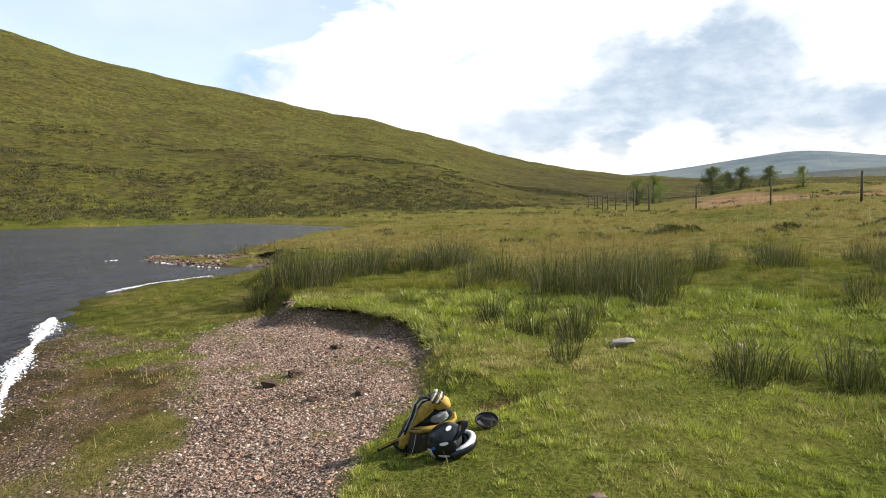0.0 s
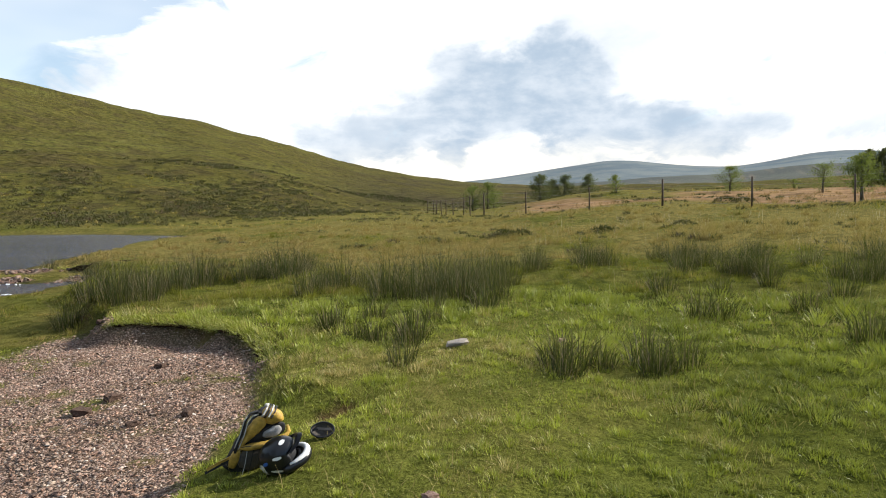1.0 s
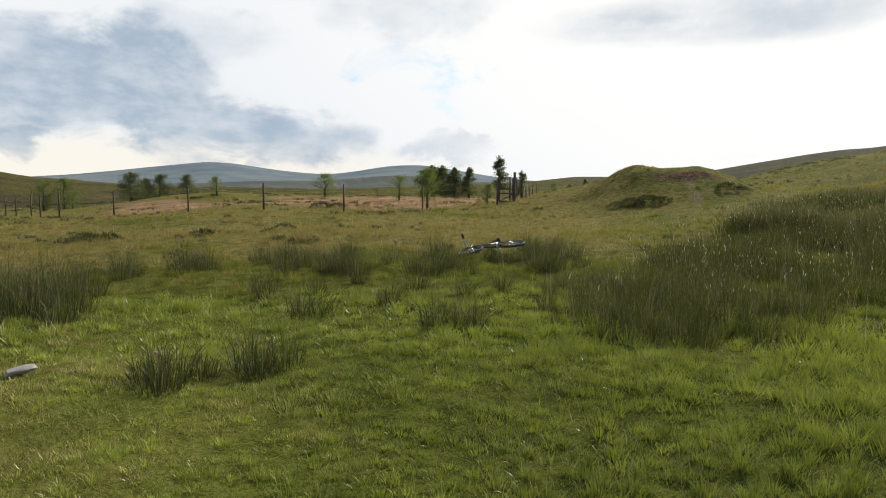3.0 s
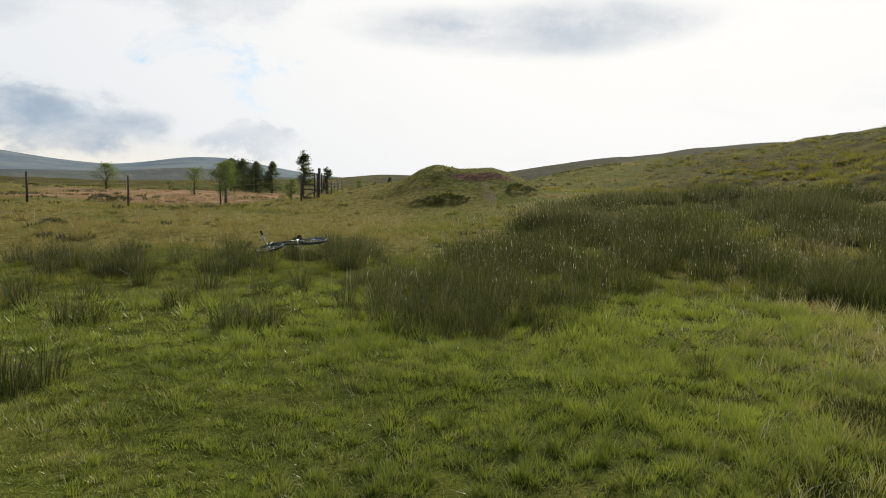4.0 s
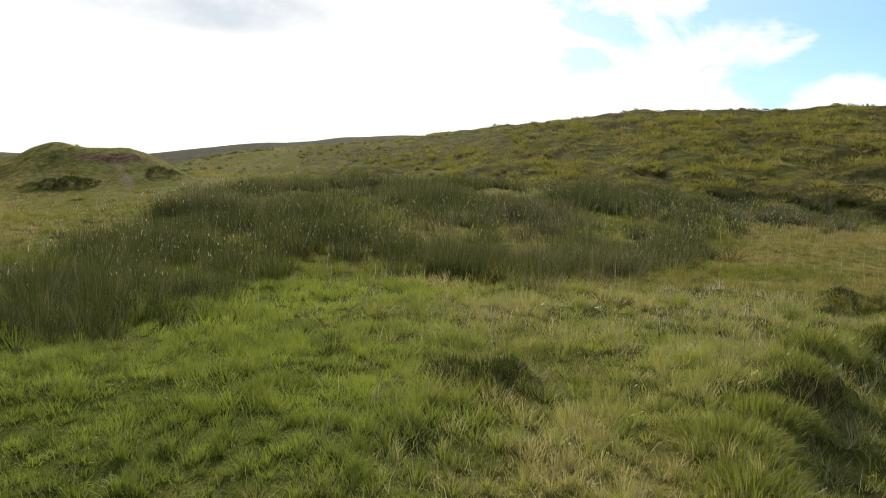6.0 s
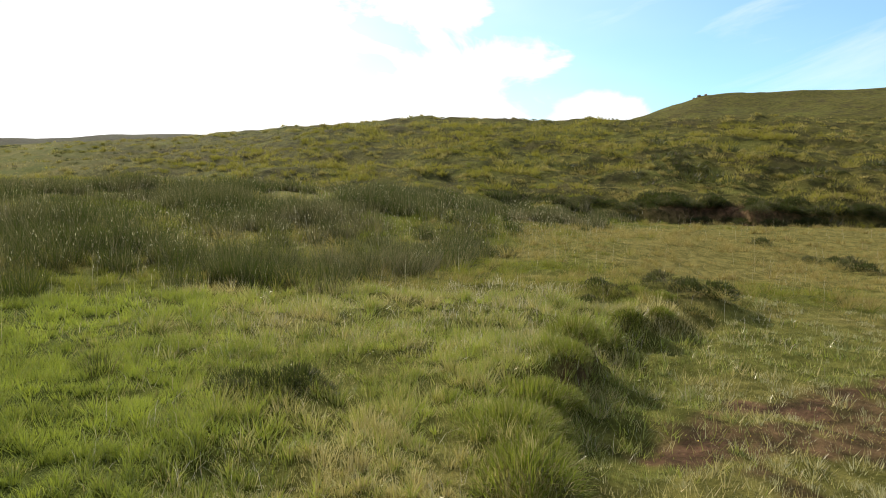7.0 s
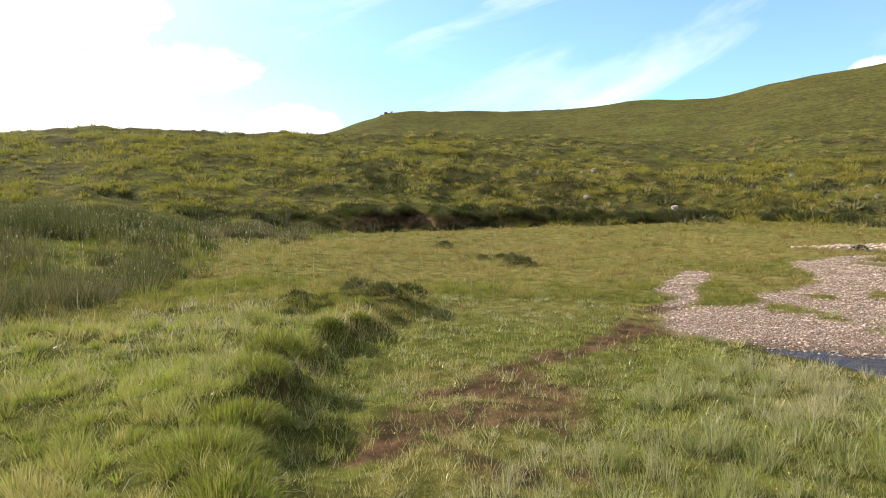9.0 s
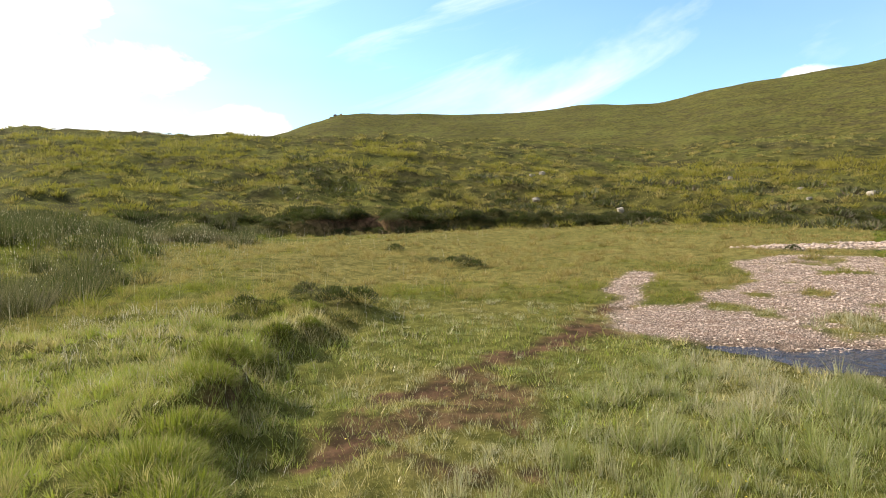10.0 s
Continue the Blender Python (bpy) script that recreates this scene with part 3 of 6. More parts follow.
def beach(x, y):
    wob = 0.3 * fbm(x, y, 1.1, 3, 71)
    g = np.zeros(x.shape)
    for b in BEACHES:
        g = np.maximum(g, step(-0.18, 0.22, outline(b, x, y) + wob))
    tufts = step(0.0, 0.30, fbm(x, y, 1.4, 3, 75) - 0.55 * (y < 0))
    for tx, ty, wide in ((0.35, -13.2, 0.75), (1.15, -16.2, 0.45), (1.7, -21.6, 0.5), (2.3, -15.6, 0.3)):
        tufts = np.maximum(tufts, step(0.3, 0.75, np.exp(-((x - tx) / wide) ** 2 - ((y - ty) / wide) ** 2) + 0.35 * fbm(x, y, 0.4, 2, 72)))
    u, v = (x + 3.85) * 0.8 - (y - 7.95) * 0.6, (x + 3.85) * 0.6 + (y - 7.95) * 0.8
    moss = np.exp(-(u / 0.75) ** 2 - (v / 0.62) ** 2) + np.exp(-((x + 2.78) / 0.50) ** 2 - ((y - 5.55) / 0.75) ** 2) + 0.75 * np.exp(-((x + 3.5) / 0.5) ** 2 - ((y - 6.7) / 0.5) ** 2)
    moss = step(0.12, 0.75, moss + 0.50 * fbm(x, y, 0.45, 4, 76)) + 0.55 * step(0.25, 0.6, fbm(x, y, 0.7, 3, 77)) * step(-2.3, -3.0, x)
    tufts = np.where((y > 0) & (y < 13), np.clip(moss, 0, 1), tufts)
    bare = step(-0.25, 0.25, outline(STRIP, x, y) + 0.22 * fbm(x, y, 0.6, 3, 78))
    g = g * (1 - bare * (0.62 + 0.3 * fbm(x, y, 0.5, 3, 74)))
    return np.clip(g * (1 - tufts), 0, 1)


def zones(x, y):
    """Masks in 0..1 for the ground's cover; far is how much painted haze tints it."""
    x, y = np.asarray(x, float), np.asarray(y, float)
    a, r = polar(x, y)
    z = {}
    z["gravel"] = beach(x, y)
    ribbon = np.full(x.shape, 1e9)
    for (ax, ay), (bx, by) in zip(WALKED, WALKED[1:]):
        t = np.clip(((x - ax) * (bx - ax) + (y - ay) * (by - ay)) / ((bx - ax) ** 2 + (by - ay) ** 2), 0, 1)
        ribbon = np.minimum(ribbon, np.hypot(x - ax - t * (bx - ax), y - ay - t * (by - ay)))
    z["mud"] = np.maximum(step(0.42, 0.10, ribbon + 0.30 * fbm(x, y, 0.55, 3, 81)), 0.85 * step(0.0, 0.5, outline(MUD, x, y) * 0.4 + 0.75 * fbm(x, y, 0.55, 4, 80)) * step(-0.2, 0.3, outline(MUD, x, y))) * 0.95
    low = outline(LOWLAND, x, y)
    face = np.exp(-((low + 0.02) / 0.14) ** 2) * step(16, 11, r) * np.where(y > 0, step(7.6, 8.4, y), 1.0)
    z["mud"] = np.maximum(z["mud"], face * 0.8 * step(-0.1, 0.4, fbm(x, y, 1.5, 2, 83)))
    z["mud"] = np.maximum(z["mud"], 0.25 * step(0.05, 0.45, fbm(x, y, 1.1, 3, 82)) * step(0.1, 0.5, low) * (y > 0) * step(14, 9, y))
    mossy = step(0.0, 0.3, outline(STRIP, x, y)) * step(10.2, 8.6, y)
    z["mud"] = np.maximum(z["mud"], mossy * 0.72 * step(-0.25, 0.35, fbm(x, y, 0.9, 3, 73) + 0.25 * step(-2.6, -1.2, outline(LOCH, x, y))))
    mu, mv = (x - 39.8) * 0.39 - (y - 14.4) * 0.92, (x - 39.8) * 0.92 + (y - 14.4) * 0.39
    mound = np.exp(-(mu / 2.6) ** 2 - (mv / 0.9) ** 2)
    z["mud"] = np.maximum(z["mud"], step(0.35, 0.7, mound))
    z["mud"] = np.maximum(z["mud"], step(0.3, 0.7, np.exp(-((x - 0.5) / 0.26) ** 2 - ((y - 5.22 - 0.3 * (x - 0.5)) / 0.13) ** 2)))
    track = outline([(33.0, 11.3), (36.0, 12.6), (38.8, 14.0), (39.2, 13.5), (36.3, 12.0), (33.2, 10.9)], x, y)
    z["gravel"] = np.maximum(z["gravel"], 0.6 * step(-0.1, 0.3, track + 0.3 * fbm(x, y, 2, 2, 79)))
    foot = ridge_foot(a)
    scarp = step(0.3, 0.75, ridge_scarp(a)) * np.exp(-((r - foot - 1.6 * vnoise(x / 3.0, y / 3.0, 34) - 0.35 * vnoise(x / 1.6, y / 1.6, 35)) / 0.8) ** 2)
    z["mud"] = np.maximum(z["mud"], scarp)
    dry = step(10, 24, r) * (0.68 + 0.60 * fbm(x, y, 5, 4, 85)) * step(75, 55, a) * step(-40, 0, a)
    dry = dry + step(9, 20, r) * step(60, 80, a) * (0.35 + 0.3 * fbm(x, y, 5, 3, 86))
    dry = dry + 0.32 * step(0.1, 0.6, fbm(x, y, 1.6, 3, 87)) + 0.35 * step(12, 18, r) * step(120, 140, a)
    dry = dry + 0.36 * np.exp(-((x - 1.4) / 1.9) ** 2 - ((y - 5.4) / 2.6) ** 2) + 0.35 * step(13, 18, r) * step(0.0, 0.5, fbm(x, y, 2.6, 3, 89))
    dry = dry + 0.20 * step(0.1, 0.6, low) * (y > 0) + 0.35 * step(14, 19, r) * step(28, 36, a) * step(66, 58, a)
    dry = dry + 0.75 * np.exp(-((x - 13.5) / 5.5) ** 2 - ((y + 21) / 4.5) ** 2) * np.clip(0.5 + 0.9 * fbm(x, y, 2.2, 3, 90), 0, 1.3)
    dry = dry + 0.42 * step(0.8, -2.2, y) * (r < 14)
    bright = np.exp(-((x - 6.2) / 4.0) ** 2 - ((y - 4.6) / 3.6) ** 2)
    z["dry"] = np.clip(dry - 0.35 * bright + (y < -10) * (r < 40) * z["gravel"], 0, 1)
    hill = np.maximum(step(-3, 6, r - range_foot(a)), step(0, 3, r - foot) * step(80, 92, np.abs(a)) * (a > 0))
    hill = np.maximum(hill, step(0, 3, r - foot) * (a < -150))
    z["hill"] = np.clip(hill, 0, 1)
    z["lawn"] = step(44, 20, a) * step(11, 7, r) * step(-0.8, 2.4, y)
    z["pink"] = step(0.15, 0.6, 1.3 * np.exp(-((x - 46) / 16) ** 2 - ((y - 44) / 9) ** 2) + 0.7 * np.exp(-((x - 27) / 6) ** 2 - ((y - 52) / 10) ** 2) + 0.4 * fbm(x, y, 7, 3, 88)) * step(41, 47, r) * step(64, 54, a) * step(16, 24, a)
    # range under the sun: its backlit shade is painted in with the heather brown
    z["heath"] = step(150, 260, r) * step(58, 68, a) * step(112, 100, a) * (0.75 + 0.3 * fbm(x, y, 40, 2, 92))
    z["heath"] = np.maximum(z["heath"], step(80, 110, r) * step(0, 12, a) * step(44, 30, a) * step(480, 330, r) * np.clip(0.5 + 0.6 * fbm(x, y, 25, 3, 94), 0, 0.9))
    z["heath"] = np.maximum(z["heath"], 0.8 * step(420, 600, r))
    # share of the painted haze colour, rising with distance
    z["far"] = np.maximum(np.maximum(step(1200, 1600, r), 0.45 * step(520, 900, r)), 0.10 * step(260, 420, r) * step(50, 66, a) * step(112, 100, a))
    shore = outline(LOCH, x, y)
    z["wet"] = np.maximum(step(-0.9, -0.1, shore), 0.8 * step(-2.2, -1.4, shore) * (y > 0) * (y < 13) * z["gravel"])
    return z


def build_ground():
    bearings = np.radians(np.concatenate([np.arange(-40, 186, 0.335), np.arange(188, 318, 2.0)]))
    radii = np.concatenate([np.geomspace(0.35, 2, 14, False), np.geomspace(2, 15, 126, False), np.geomspace(15, 34, 40, False), np.geomspace(34, 48, 46, False), np.geomspace(48, 110, 46, False), np.geomspace(110, 460, 66, False), np.geomspace(460, 4600, 38)])
    nb, nr = len(bearings), len(radii)
    rr, bb = np.meshgrid(radii, bearings, indexing="ij")
    x, y = (HUB[0] + rr * np.sin(bb)).ravel(), (HUB[1] + rr * np.cos(bb)).ravel()
    x, y = np.append(x, HUB[0]), np.append(y, HUB[1])
    verts = np.stack([x, y, land(x, y)], 1)
    i, j = np.meshgrid(np.arange(nr - 1), np.arange(nb), indexing="ij")
    k = (j + 1) % nb
    quads = np.stack([i * nb + j, (i + 1) * nb + j, (i + 1) * nb + k, i * nb + k], -1).reshape(-1, 4)[:, ::-1]
    j = np.arange(nb)
    fan = np.stack([np.full(nb, nr * nb), (j + 1) % nb, j], 1)
    loops = np.concatenate([quads.ravel(), fan.ravel()])
    sizes = np.concatenate([np.full(len(quads), 4), np.full(nb, 3)])
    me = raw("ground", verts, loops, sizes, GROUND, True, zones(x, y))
    # faces look up
    if me.polygons[len(me.polygons) // 2].normal.z < 0:
        me.flip_normals()
    return tagged(new("ground", me), "rolling grassy moorland with turf banks and heathery hillsides", "ground", kind="structure")


ground = build_ground()


def build_water():
    """The loch, with wind waves running in to the near shore."""
    bearings = np.radians(np.concatenate([np.arange(165, 315, 2.5), np.arange(315, 362, 0.22)]))
    radii = np.geomspace(3.0, 105, 210)
    rr, bb = np.meshgrid(radii, bearings, indexing="ij")
    x, y = HUB[0] + rr * np.sin(bb), HUB[1] + rr * np.cos(bb)
    along = x * 0.88 - y * 0.47 + 0.8 * fbm(x, y, 4, 2, 121)
    across = x * 0.47 + y * 0.88
    swell = np.sin(along * 6.6 + 1.4 * fbm(x, y, 2.2, 2, 122)) * (0.5 + 0.5 * vnoise(across / 1.3, along / 0.8, 123))
    chop = 0.6 * fbm(along * 1.0, across * 0.45, 0.55, 3, 124)
    depth = step(0.0, 1.2, outline(LOCH, x.ravel(), y.ravel())).reshape(x.shape)
    z = WATER + (0.022 * swell + 0.024 * chop) * (0.15 + 0.85 * depth) * step(120, 20, rr)
    verts = np.stack([x.ravel(), y.ravel(), z.ravel()], 1)
    nr, nb = x.shape
    i, j = np.meshgrid(np.arange(nr - 1), np.arange(nb - 1), indexing="ij")
    quads = np.stack([i * nb + j, i * nb + j + 1, (i + 1) * nb + j + 1, (i + 1) * nb + j], -1).reshape(-1, 4)
    me = raw("water", verts, quads.ravel(), np.full(len(quads), 4), WATER_MAT, True)
    if me.polygons[0].normal.z < 0:
        me.flip_normals()
    return tagged(new("water", me), "dark choppy loch water ruffled by wind", "loch", kind="structure")


water = build_water()
# ---------------------------------------------------------------- grasses
rng = np.random.default_rng(7)


def ring(n, r0, r1, b0=-42, b1=188):
    """Places spread evenly over part of a ring round HUB."""
    r = np.sqrt(rng.uniform(r0 * r0, r1 * r1, n))
    b = np.radians(rng.uniform(b0, b1, n))
    return HUB[0] + r * np.sin(b), HUB[1] + r * np.cos(b)


def blade_mesh(name, x, y, z, length, width, lean, dry, mat, fine=True, facing=None, lean_way=None, pink=None, tone=None):
    """Many blades in one mesh. Fine ones bend in the middle; coarse ones are one leaf each."""
    n = len(x)
    face = rng.uniform(0, 2 * np.pi, n) if facing is None else facing
    go = rng.uniform(0, 2 * np.pi, n) if lean_way is None else lean_way
    base = np.stack([x, y, z - 0.015], 1)
    side = np.stack([np.cos(face), np.sin(face), 0 * face], 1) * (width / 2)[:, None]
    out = np.stack([np.cos(go), np.sin(go), 0 * go], 1)
    tip_out, tip_up = length * np.sin(lean), length * np.cos(lean)
    tip = base + out * tip_out[:, None]
    tip[:, 2] += tip_up
    k = np.arange(n)
    if fine:
        mid = base + out * (tip_out * 0.32)[:, None]
        mid[:, 2] += tip_up * 0.62
        verts = np.stack([base - side, base + side, mid + side * 0.72, mid - side * 0.72, tip], 1).reshape(-1, 3)
        up = np.tile([0, 0, 0.6, 0.6, 1.0], n)
        loops = np.stack([5 * k, 5 * k + 1, 5 * k + 2, 5 * k + 3, 5 * k + 3, 5 * k + 2, 5 * k + 4], 1).ravel()
        sizes = np.tile([4, 3], n)
        d = np.repeat(dry, 5)
    else:
        verts = np.stack([base - side, base + side, tip], 1).reshape(-1, 3)
        up = np.tile([0, 0, 1.0], n)
        loops = np.arange(3 * n)
        sizes = np.full(n, 3)
        d = np.repeat(dry, 3)
    pk = np.zeros(n) if pink is None else pink
    tn = np.full(n, 0.5) if tone is None else tone
    corners = 5 if fine else 3
    return raw(name, verts, loops, sizes, mat, False, {"up": up, "dry": d, "pink": np.repeat(pk, corners), "tone": np.repeat(tn, corners)})


def sow(name, label, mat, bands, keep, fine, lengths, lean=(0.15, 0.75), clump=0.35, dry_add=0.0, tufted=0.7, category="grass"):
    """Grass over rings: bands are (r0, r1, count, width, tuft radius). Most blades stand in tufts and arch outwards.
    keep gives the chance that a blade stands at a place."""
    parts = [[] for _ in range(10)]
    for r0, r1, n, width, tuft_r in bands:
        x, y = ring(n, r0, r1)
        go = rng.uniform(0, 2 * np.pi, n)
        out = np.zeros(n)
        own = np.ones(n)
        dry_own = np.zeros(n)
        k = int(n * tufted)
        heads = max(1, k // 55)
        hx, hy = ring(heads, r0, r1)
        pick = rng.integers(0, heads, k)
        size = rng.uniform(0.55, 1.5, heads)[pick]
        d = np.abs(rng.normal(0, 0.6, k)) * tuft_r * size
        x[:k], y[:k] = hx[pick] + d * np.cos(go[:k]), hy[pick] + d * np.sin(go[:k])
        out[:k] = np.clip(d / (tuft_r * 1.2), 0, 1.2)
        own[:k] = (0.50 + 0.72 * size) * (1.15 - 0.3 * out[:k])
        own[k:] = 0.5
        tone = 0.45 + 0.16 * fbm(x, y, 0.9, 3, 93)
        tone[:k] += rng.normal(0.05, 0.26, heads)[pick]
        bear, far_off = polar(x, y)
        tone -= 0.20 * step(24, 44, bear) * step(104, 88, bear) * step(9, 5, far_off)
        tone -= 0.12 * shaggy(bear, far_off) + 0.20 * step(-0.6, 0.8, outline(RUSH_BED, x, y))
        tone += 0.16 * step(46, 24, bear) * step(11, 7, far_off) * step(-0.8, 2.4, y)
        dry_own[:k] = rng.normal(0, 0.16, heads)[pick]
        zone = zones(x, y)
        ok = rng.uniform(0, 1, n) < keep(x, y, zone)
        x, y, go, out, own, tone = x[ok], y[ok], go[ok], out[ok], own[ok], np.clip(tone[ok], 0, 1)
        m = len(x)
        wave = np.clip(0.98 + 0.42 * fbm(x, y, clump * 1.2, 3, 91), 0.45, 1.6)
        length = rng.uniform(0.65, 1.25, m) * lengths(x, y) * wave * own
        for store, value in zip(parts, (x, y, land(x, y), length, width * rng.uniform(0.6, 1.3, m), zone["dry"][ok] + dry_add + dry_own[ok], zone["pink"][ok], go + rng.normal(0, 0.4, m), rng.uniform(lean[0], lean[1], m) * (0.55 + 0.75 * out), tone)):
            store.append(value)
    x, y, z, length, w, dry, pink, go, ln, tone = (np.concatenate(p) for p in parts)
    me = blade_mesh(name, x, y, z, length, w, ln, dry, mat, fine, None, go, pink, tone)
    return tagged(new(name, me), label, category, kind="stuff")


def marsh(x, y):
    return step(0.0, 0.5, outline(LOWLAND, x, y)) * (y < 0)


def turf(x, y, zone):
    wet = outline(LOCH, x, y) > -0.35
    low = step(0.0, 0.6, outline(LOWLAND, x, y)) * (y > 0)
    return np.where(wet, 0, (1 - zone["gravel"]) ** 2 * (1 - 0.95 * zone["mud"]) * (1 - 0.25 * low) * (1 - 0.95 * step(-0.12, 0.02, outline(LOWLAND, x, y)) * step(0.75, 0.45, outline(LOWLAND, x, y)) * (y > 7.6) * (y < 12) * (x > -2.7))) * (1 - 0.85 * marsh(x, y) * (polar(x, y)[1] < 14))


def wet_turf(x, y, zone):
    sward = step(3.3, 2.4, x)
    return np.where(outline(LOCH, x, y) > -0.3, 0, step(0.18, 0.55, outline(LOWLAND, x, y) + 0.15 * fbm(x, y, 0.5, 2, 95)) * marsh(x, y) * (1 - zone["gravel"]) ** 2 * (1 - 0.82 * zone["mud"] * (1 - sward)) * (0.55 + 0.45 * sward))


def gentle(x, y):
    """1 where the ground is not a steep face."""
    a, r = polar(x, y)
    ux, uy = (x - HUB[0]) / r, (y - HUB[1]) / r
    rise_here = np.abs(land(x + 0.5 * ux, y + 0.5 * uy) - land(x - 0.5 * ux, y - 0.5 * uy))
    return rise_here < 0.55


def rough_turf(x, y, zone):
    return turf(x, y, zone) * gentle(x, y)


def lawn_height(x, y):
    a, r = polar(x, y)
    h = 0.058 + 0.034 * step(4, 9, r) + 0.055 * step(10, 22, r)
    h = h * (1 - 0.36 * step(50, 28, a) * step(9.5, 6.5, r) * step(-0.8, 2.4, y))
    h = h * (1 + 0.30 * shaggy(a, r)) * (1 + 0.45 * step(-1.2, 0.5, outline(RUSH_BED, x, y)) + 0.4 * np.exp(-((x - 8.3) / 1.8) ** 2 - ((y - 3.0) / 2.2) ** 2))
    low = step(0.0, 0.6, outline(LOWLAND, x, y)) * (y > 0)
    brow = outline(LOWLAND, x, y)
    h = h * (1 + (0.45 - 0.35 * (y > 0)) * step(-0.55, -0.12, brow) * step(0.15, -0.02, brow) * (r < 12))
    return h * (1 - 0.6 * low) * (1 + 0.3 * np.exp(-((x - 5.2) / 2.5) ** 2 - ((y + 1.6) / 2.6) ** 2))


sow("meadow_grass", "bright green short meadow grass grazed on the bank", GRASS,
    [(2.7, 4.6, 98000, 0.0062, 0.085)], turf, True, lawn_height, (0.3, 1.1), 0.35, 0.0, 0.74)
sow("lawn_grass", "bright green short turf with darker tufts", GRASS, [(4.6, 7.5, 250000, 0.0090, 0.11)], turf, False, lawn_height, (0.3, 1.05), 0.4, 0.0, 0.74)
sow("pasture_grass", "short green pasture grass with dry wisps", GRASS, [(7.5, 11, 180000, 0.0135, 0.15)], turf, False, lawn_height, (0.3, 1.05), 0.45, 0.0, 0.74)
sow("marsh_grass", "pale green sedge and grass on the wet flat", SEDGE,
    [(2.4, 5.5, 75000, 0.0042, 0.09)], wet_turf, True, lambda x, y: 0.06 + 0.11 * step(3.2, 2.2, x), (0.2, 0.8), 0.35, 0.05, 0.55)
sow("wet_flat_grass", "short yellow green grass on the damp flat", SEDGE, [(5.5, 9, 150000, 0.0085, 0.10), (9, 14, 130000, 0.013, 0.12)],
                wet_turf, False, lambda x, y: 0.075 + 0.09 * step(3.2, 2.2, x), (0.2, 0.95), 0.35, -0.02, 0.6)
sow("rough_grass", "yellowing rough moor grass in low tussocks", BENT,
    [(11, 16, 150000, 0.012, 0.15), (16, 28, 180000, 0.017, 0.22), (28, 48, 105000, 0.034, 0.30)],
                rough_turf, False, lambda x, y: 0.02 + lawn_height(x, y) * 1.0, (0.35, 1.2), 0.8, 0.0, 0.55)


def slope_keep(x, y, zone):
    return gentle(x, y) * np.where(outline(LOCH, x, y) > -0.5, 0, (1 - zone["mud"]) * np.where(zone["hill"] > 0.3, 1.0, 0.3)) * (np.hypot(x - 41.7, y - 16.9) > 9) * np.where(polar(x, y)[0] < 40, 0.3, 1.0)


sow("hill_grass", "tussocky green and straw hill grass on the ridge", HILL_GRASS,
    [(38, 60, 155000, 0.052, 0.36), (60, 110, 125000, 0.100, 0.55)], slope_keep, False, lambda x, y: 0.22 + 0 * x, (0.3, 1.15), 1.3, 0.0, 0.78)

# dead pale blades lying through the turf
x, y = ring(38000, 2.6, 11)
ok = rng.uniform(0, 1, len(x)) < turf(x, y, zones(x, y)) * np.clip(0.35 + 0.5 * fbm(x, y, 1.2, 2, 141) + 0.6 * (y < 0), 0.05, 1)
x, y = x[ok], y[ok]
n = len(x)
me = blade_mesh("dead_grass", x, y, land(x, y), rng.uniform(0.07, 0.20, n), 0.0022 + 0.0005 * polar(x, y)[1], rng.uniform(0.5, 1.35, n), rng.uniform(0.7, 1.3, n), TUFT, True)
tagged(new("dead_grass", me), "pale dead grass blades lying through the turf", "grass", kind="stuff")

# long straw wisps arching out of the uncut bank
x, y = ring(17000, 3.2, 12, 66, 148)
ok = rng.uniform(0, 1, len(x)) < turf(x, y, zones(x, y)) * np.clip(0.30 + 0.9 * fbm(x, y, 0.8, 3, 142), 0.03, 1) * shaggy(*polar(x, y))
x, y = x[ok], y[ok]
n = len(x)
me = blade_mesh("straw_wisps", x, y, land(x, y), rng.uniform(0.10, 0.26, n), 0.0020 + 0.0006 * polar(x, y)[1], rng.uniform(0.2, 1.2, n), rng.uniform(0.0, 1.0, n), SEED, True)
tagged(new("straw_wisps", me), "long pale straw blades arching over the bank", "grass", kind="stuff")

# taller flowering stems that catch the light
x, y = ring(4200, 8, 34, 20, 150)
ok = (rng.uniform(0, 1, len(x)) < 0.25 + 0.75 * (outline(RUSH_BED, x, y) > -1.5)) & (zones(x, y)["gravel"] < 0.3)
x, y = x[ok], y[ok]
n = len(x)
me = blade_mesh("flowering_stems", x, y, land(x, y), rng.uniform(0.35, 0.75, n), 0.0016 + 0.00016 * polar(x, y)[1], rng.uniform(0.05, 0.6, n), np.full(n, 0.55), SEED, True)
tagged(new("flowering_grass", me), "pale flowering grass stems among the rushes", "grass", kind="stuff")
x, y = ring(13000, 7.5, 34, 56, 150)
ok = (outline(RUSH_BED, x, y) > -0.8) & (fbm(x, y, 3.0, 2, 143) > -0.1)
x, y = x[ok], y[ok]
n = len(x)
me = blade_mesh("seed_heads", x, y, land(x, y) + rng.uniform(0.35, 0.85, n), rng.uniform(0.03, 0.085, n), 0.005 + 0.0006 * polar(x, y)[1], rng.uniform(0.0, 1.2, n), rng.uniform(0.0, 1.2, n), SEED, True)
tagged(new("seed_heads", me), "pale seed heads nodding among the rushes", "seed heads", kind="stuff")


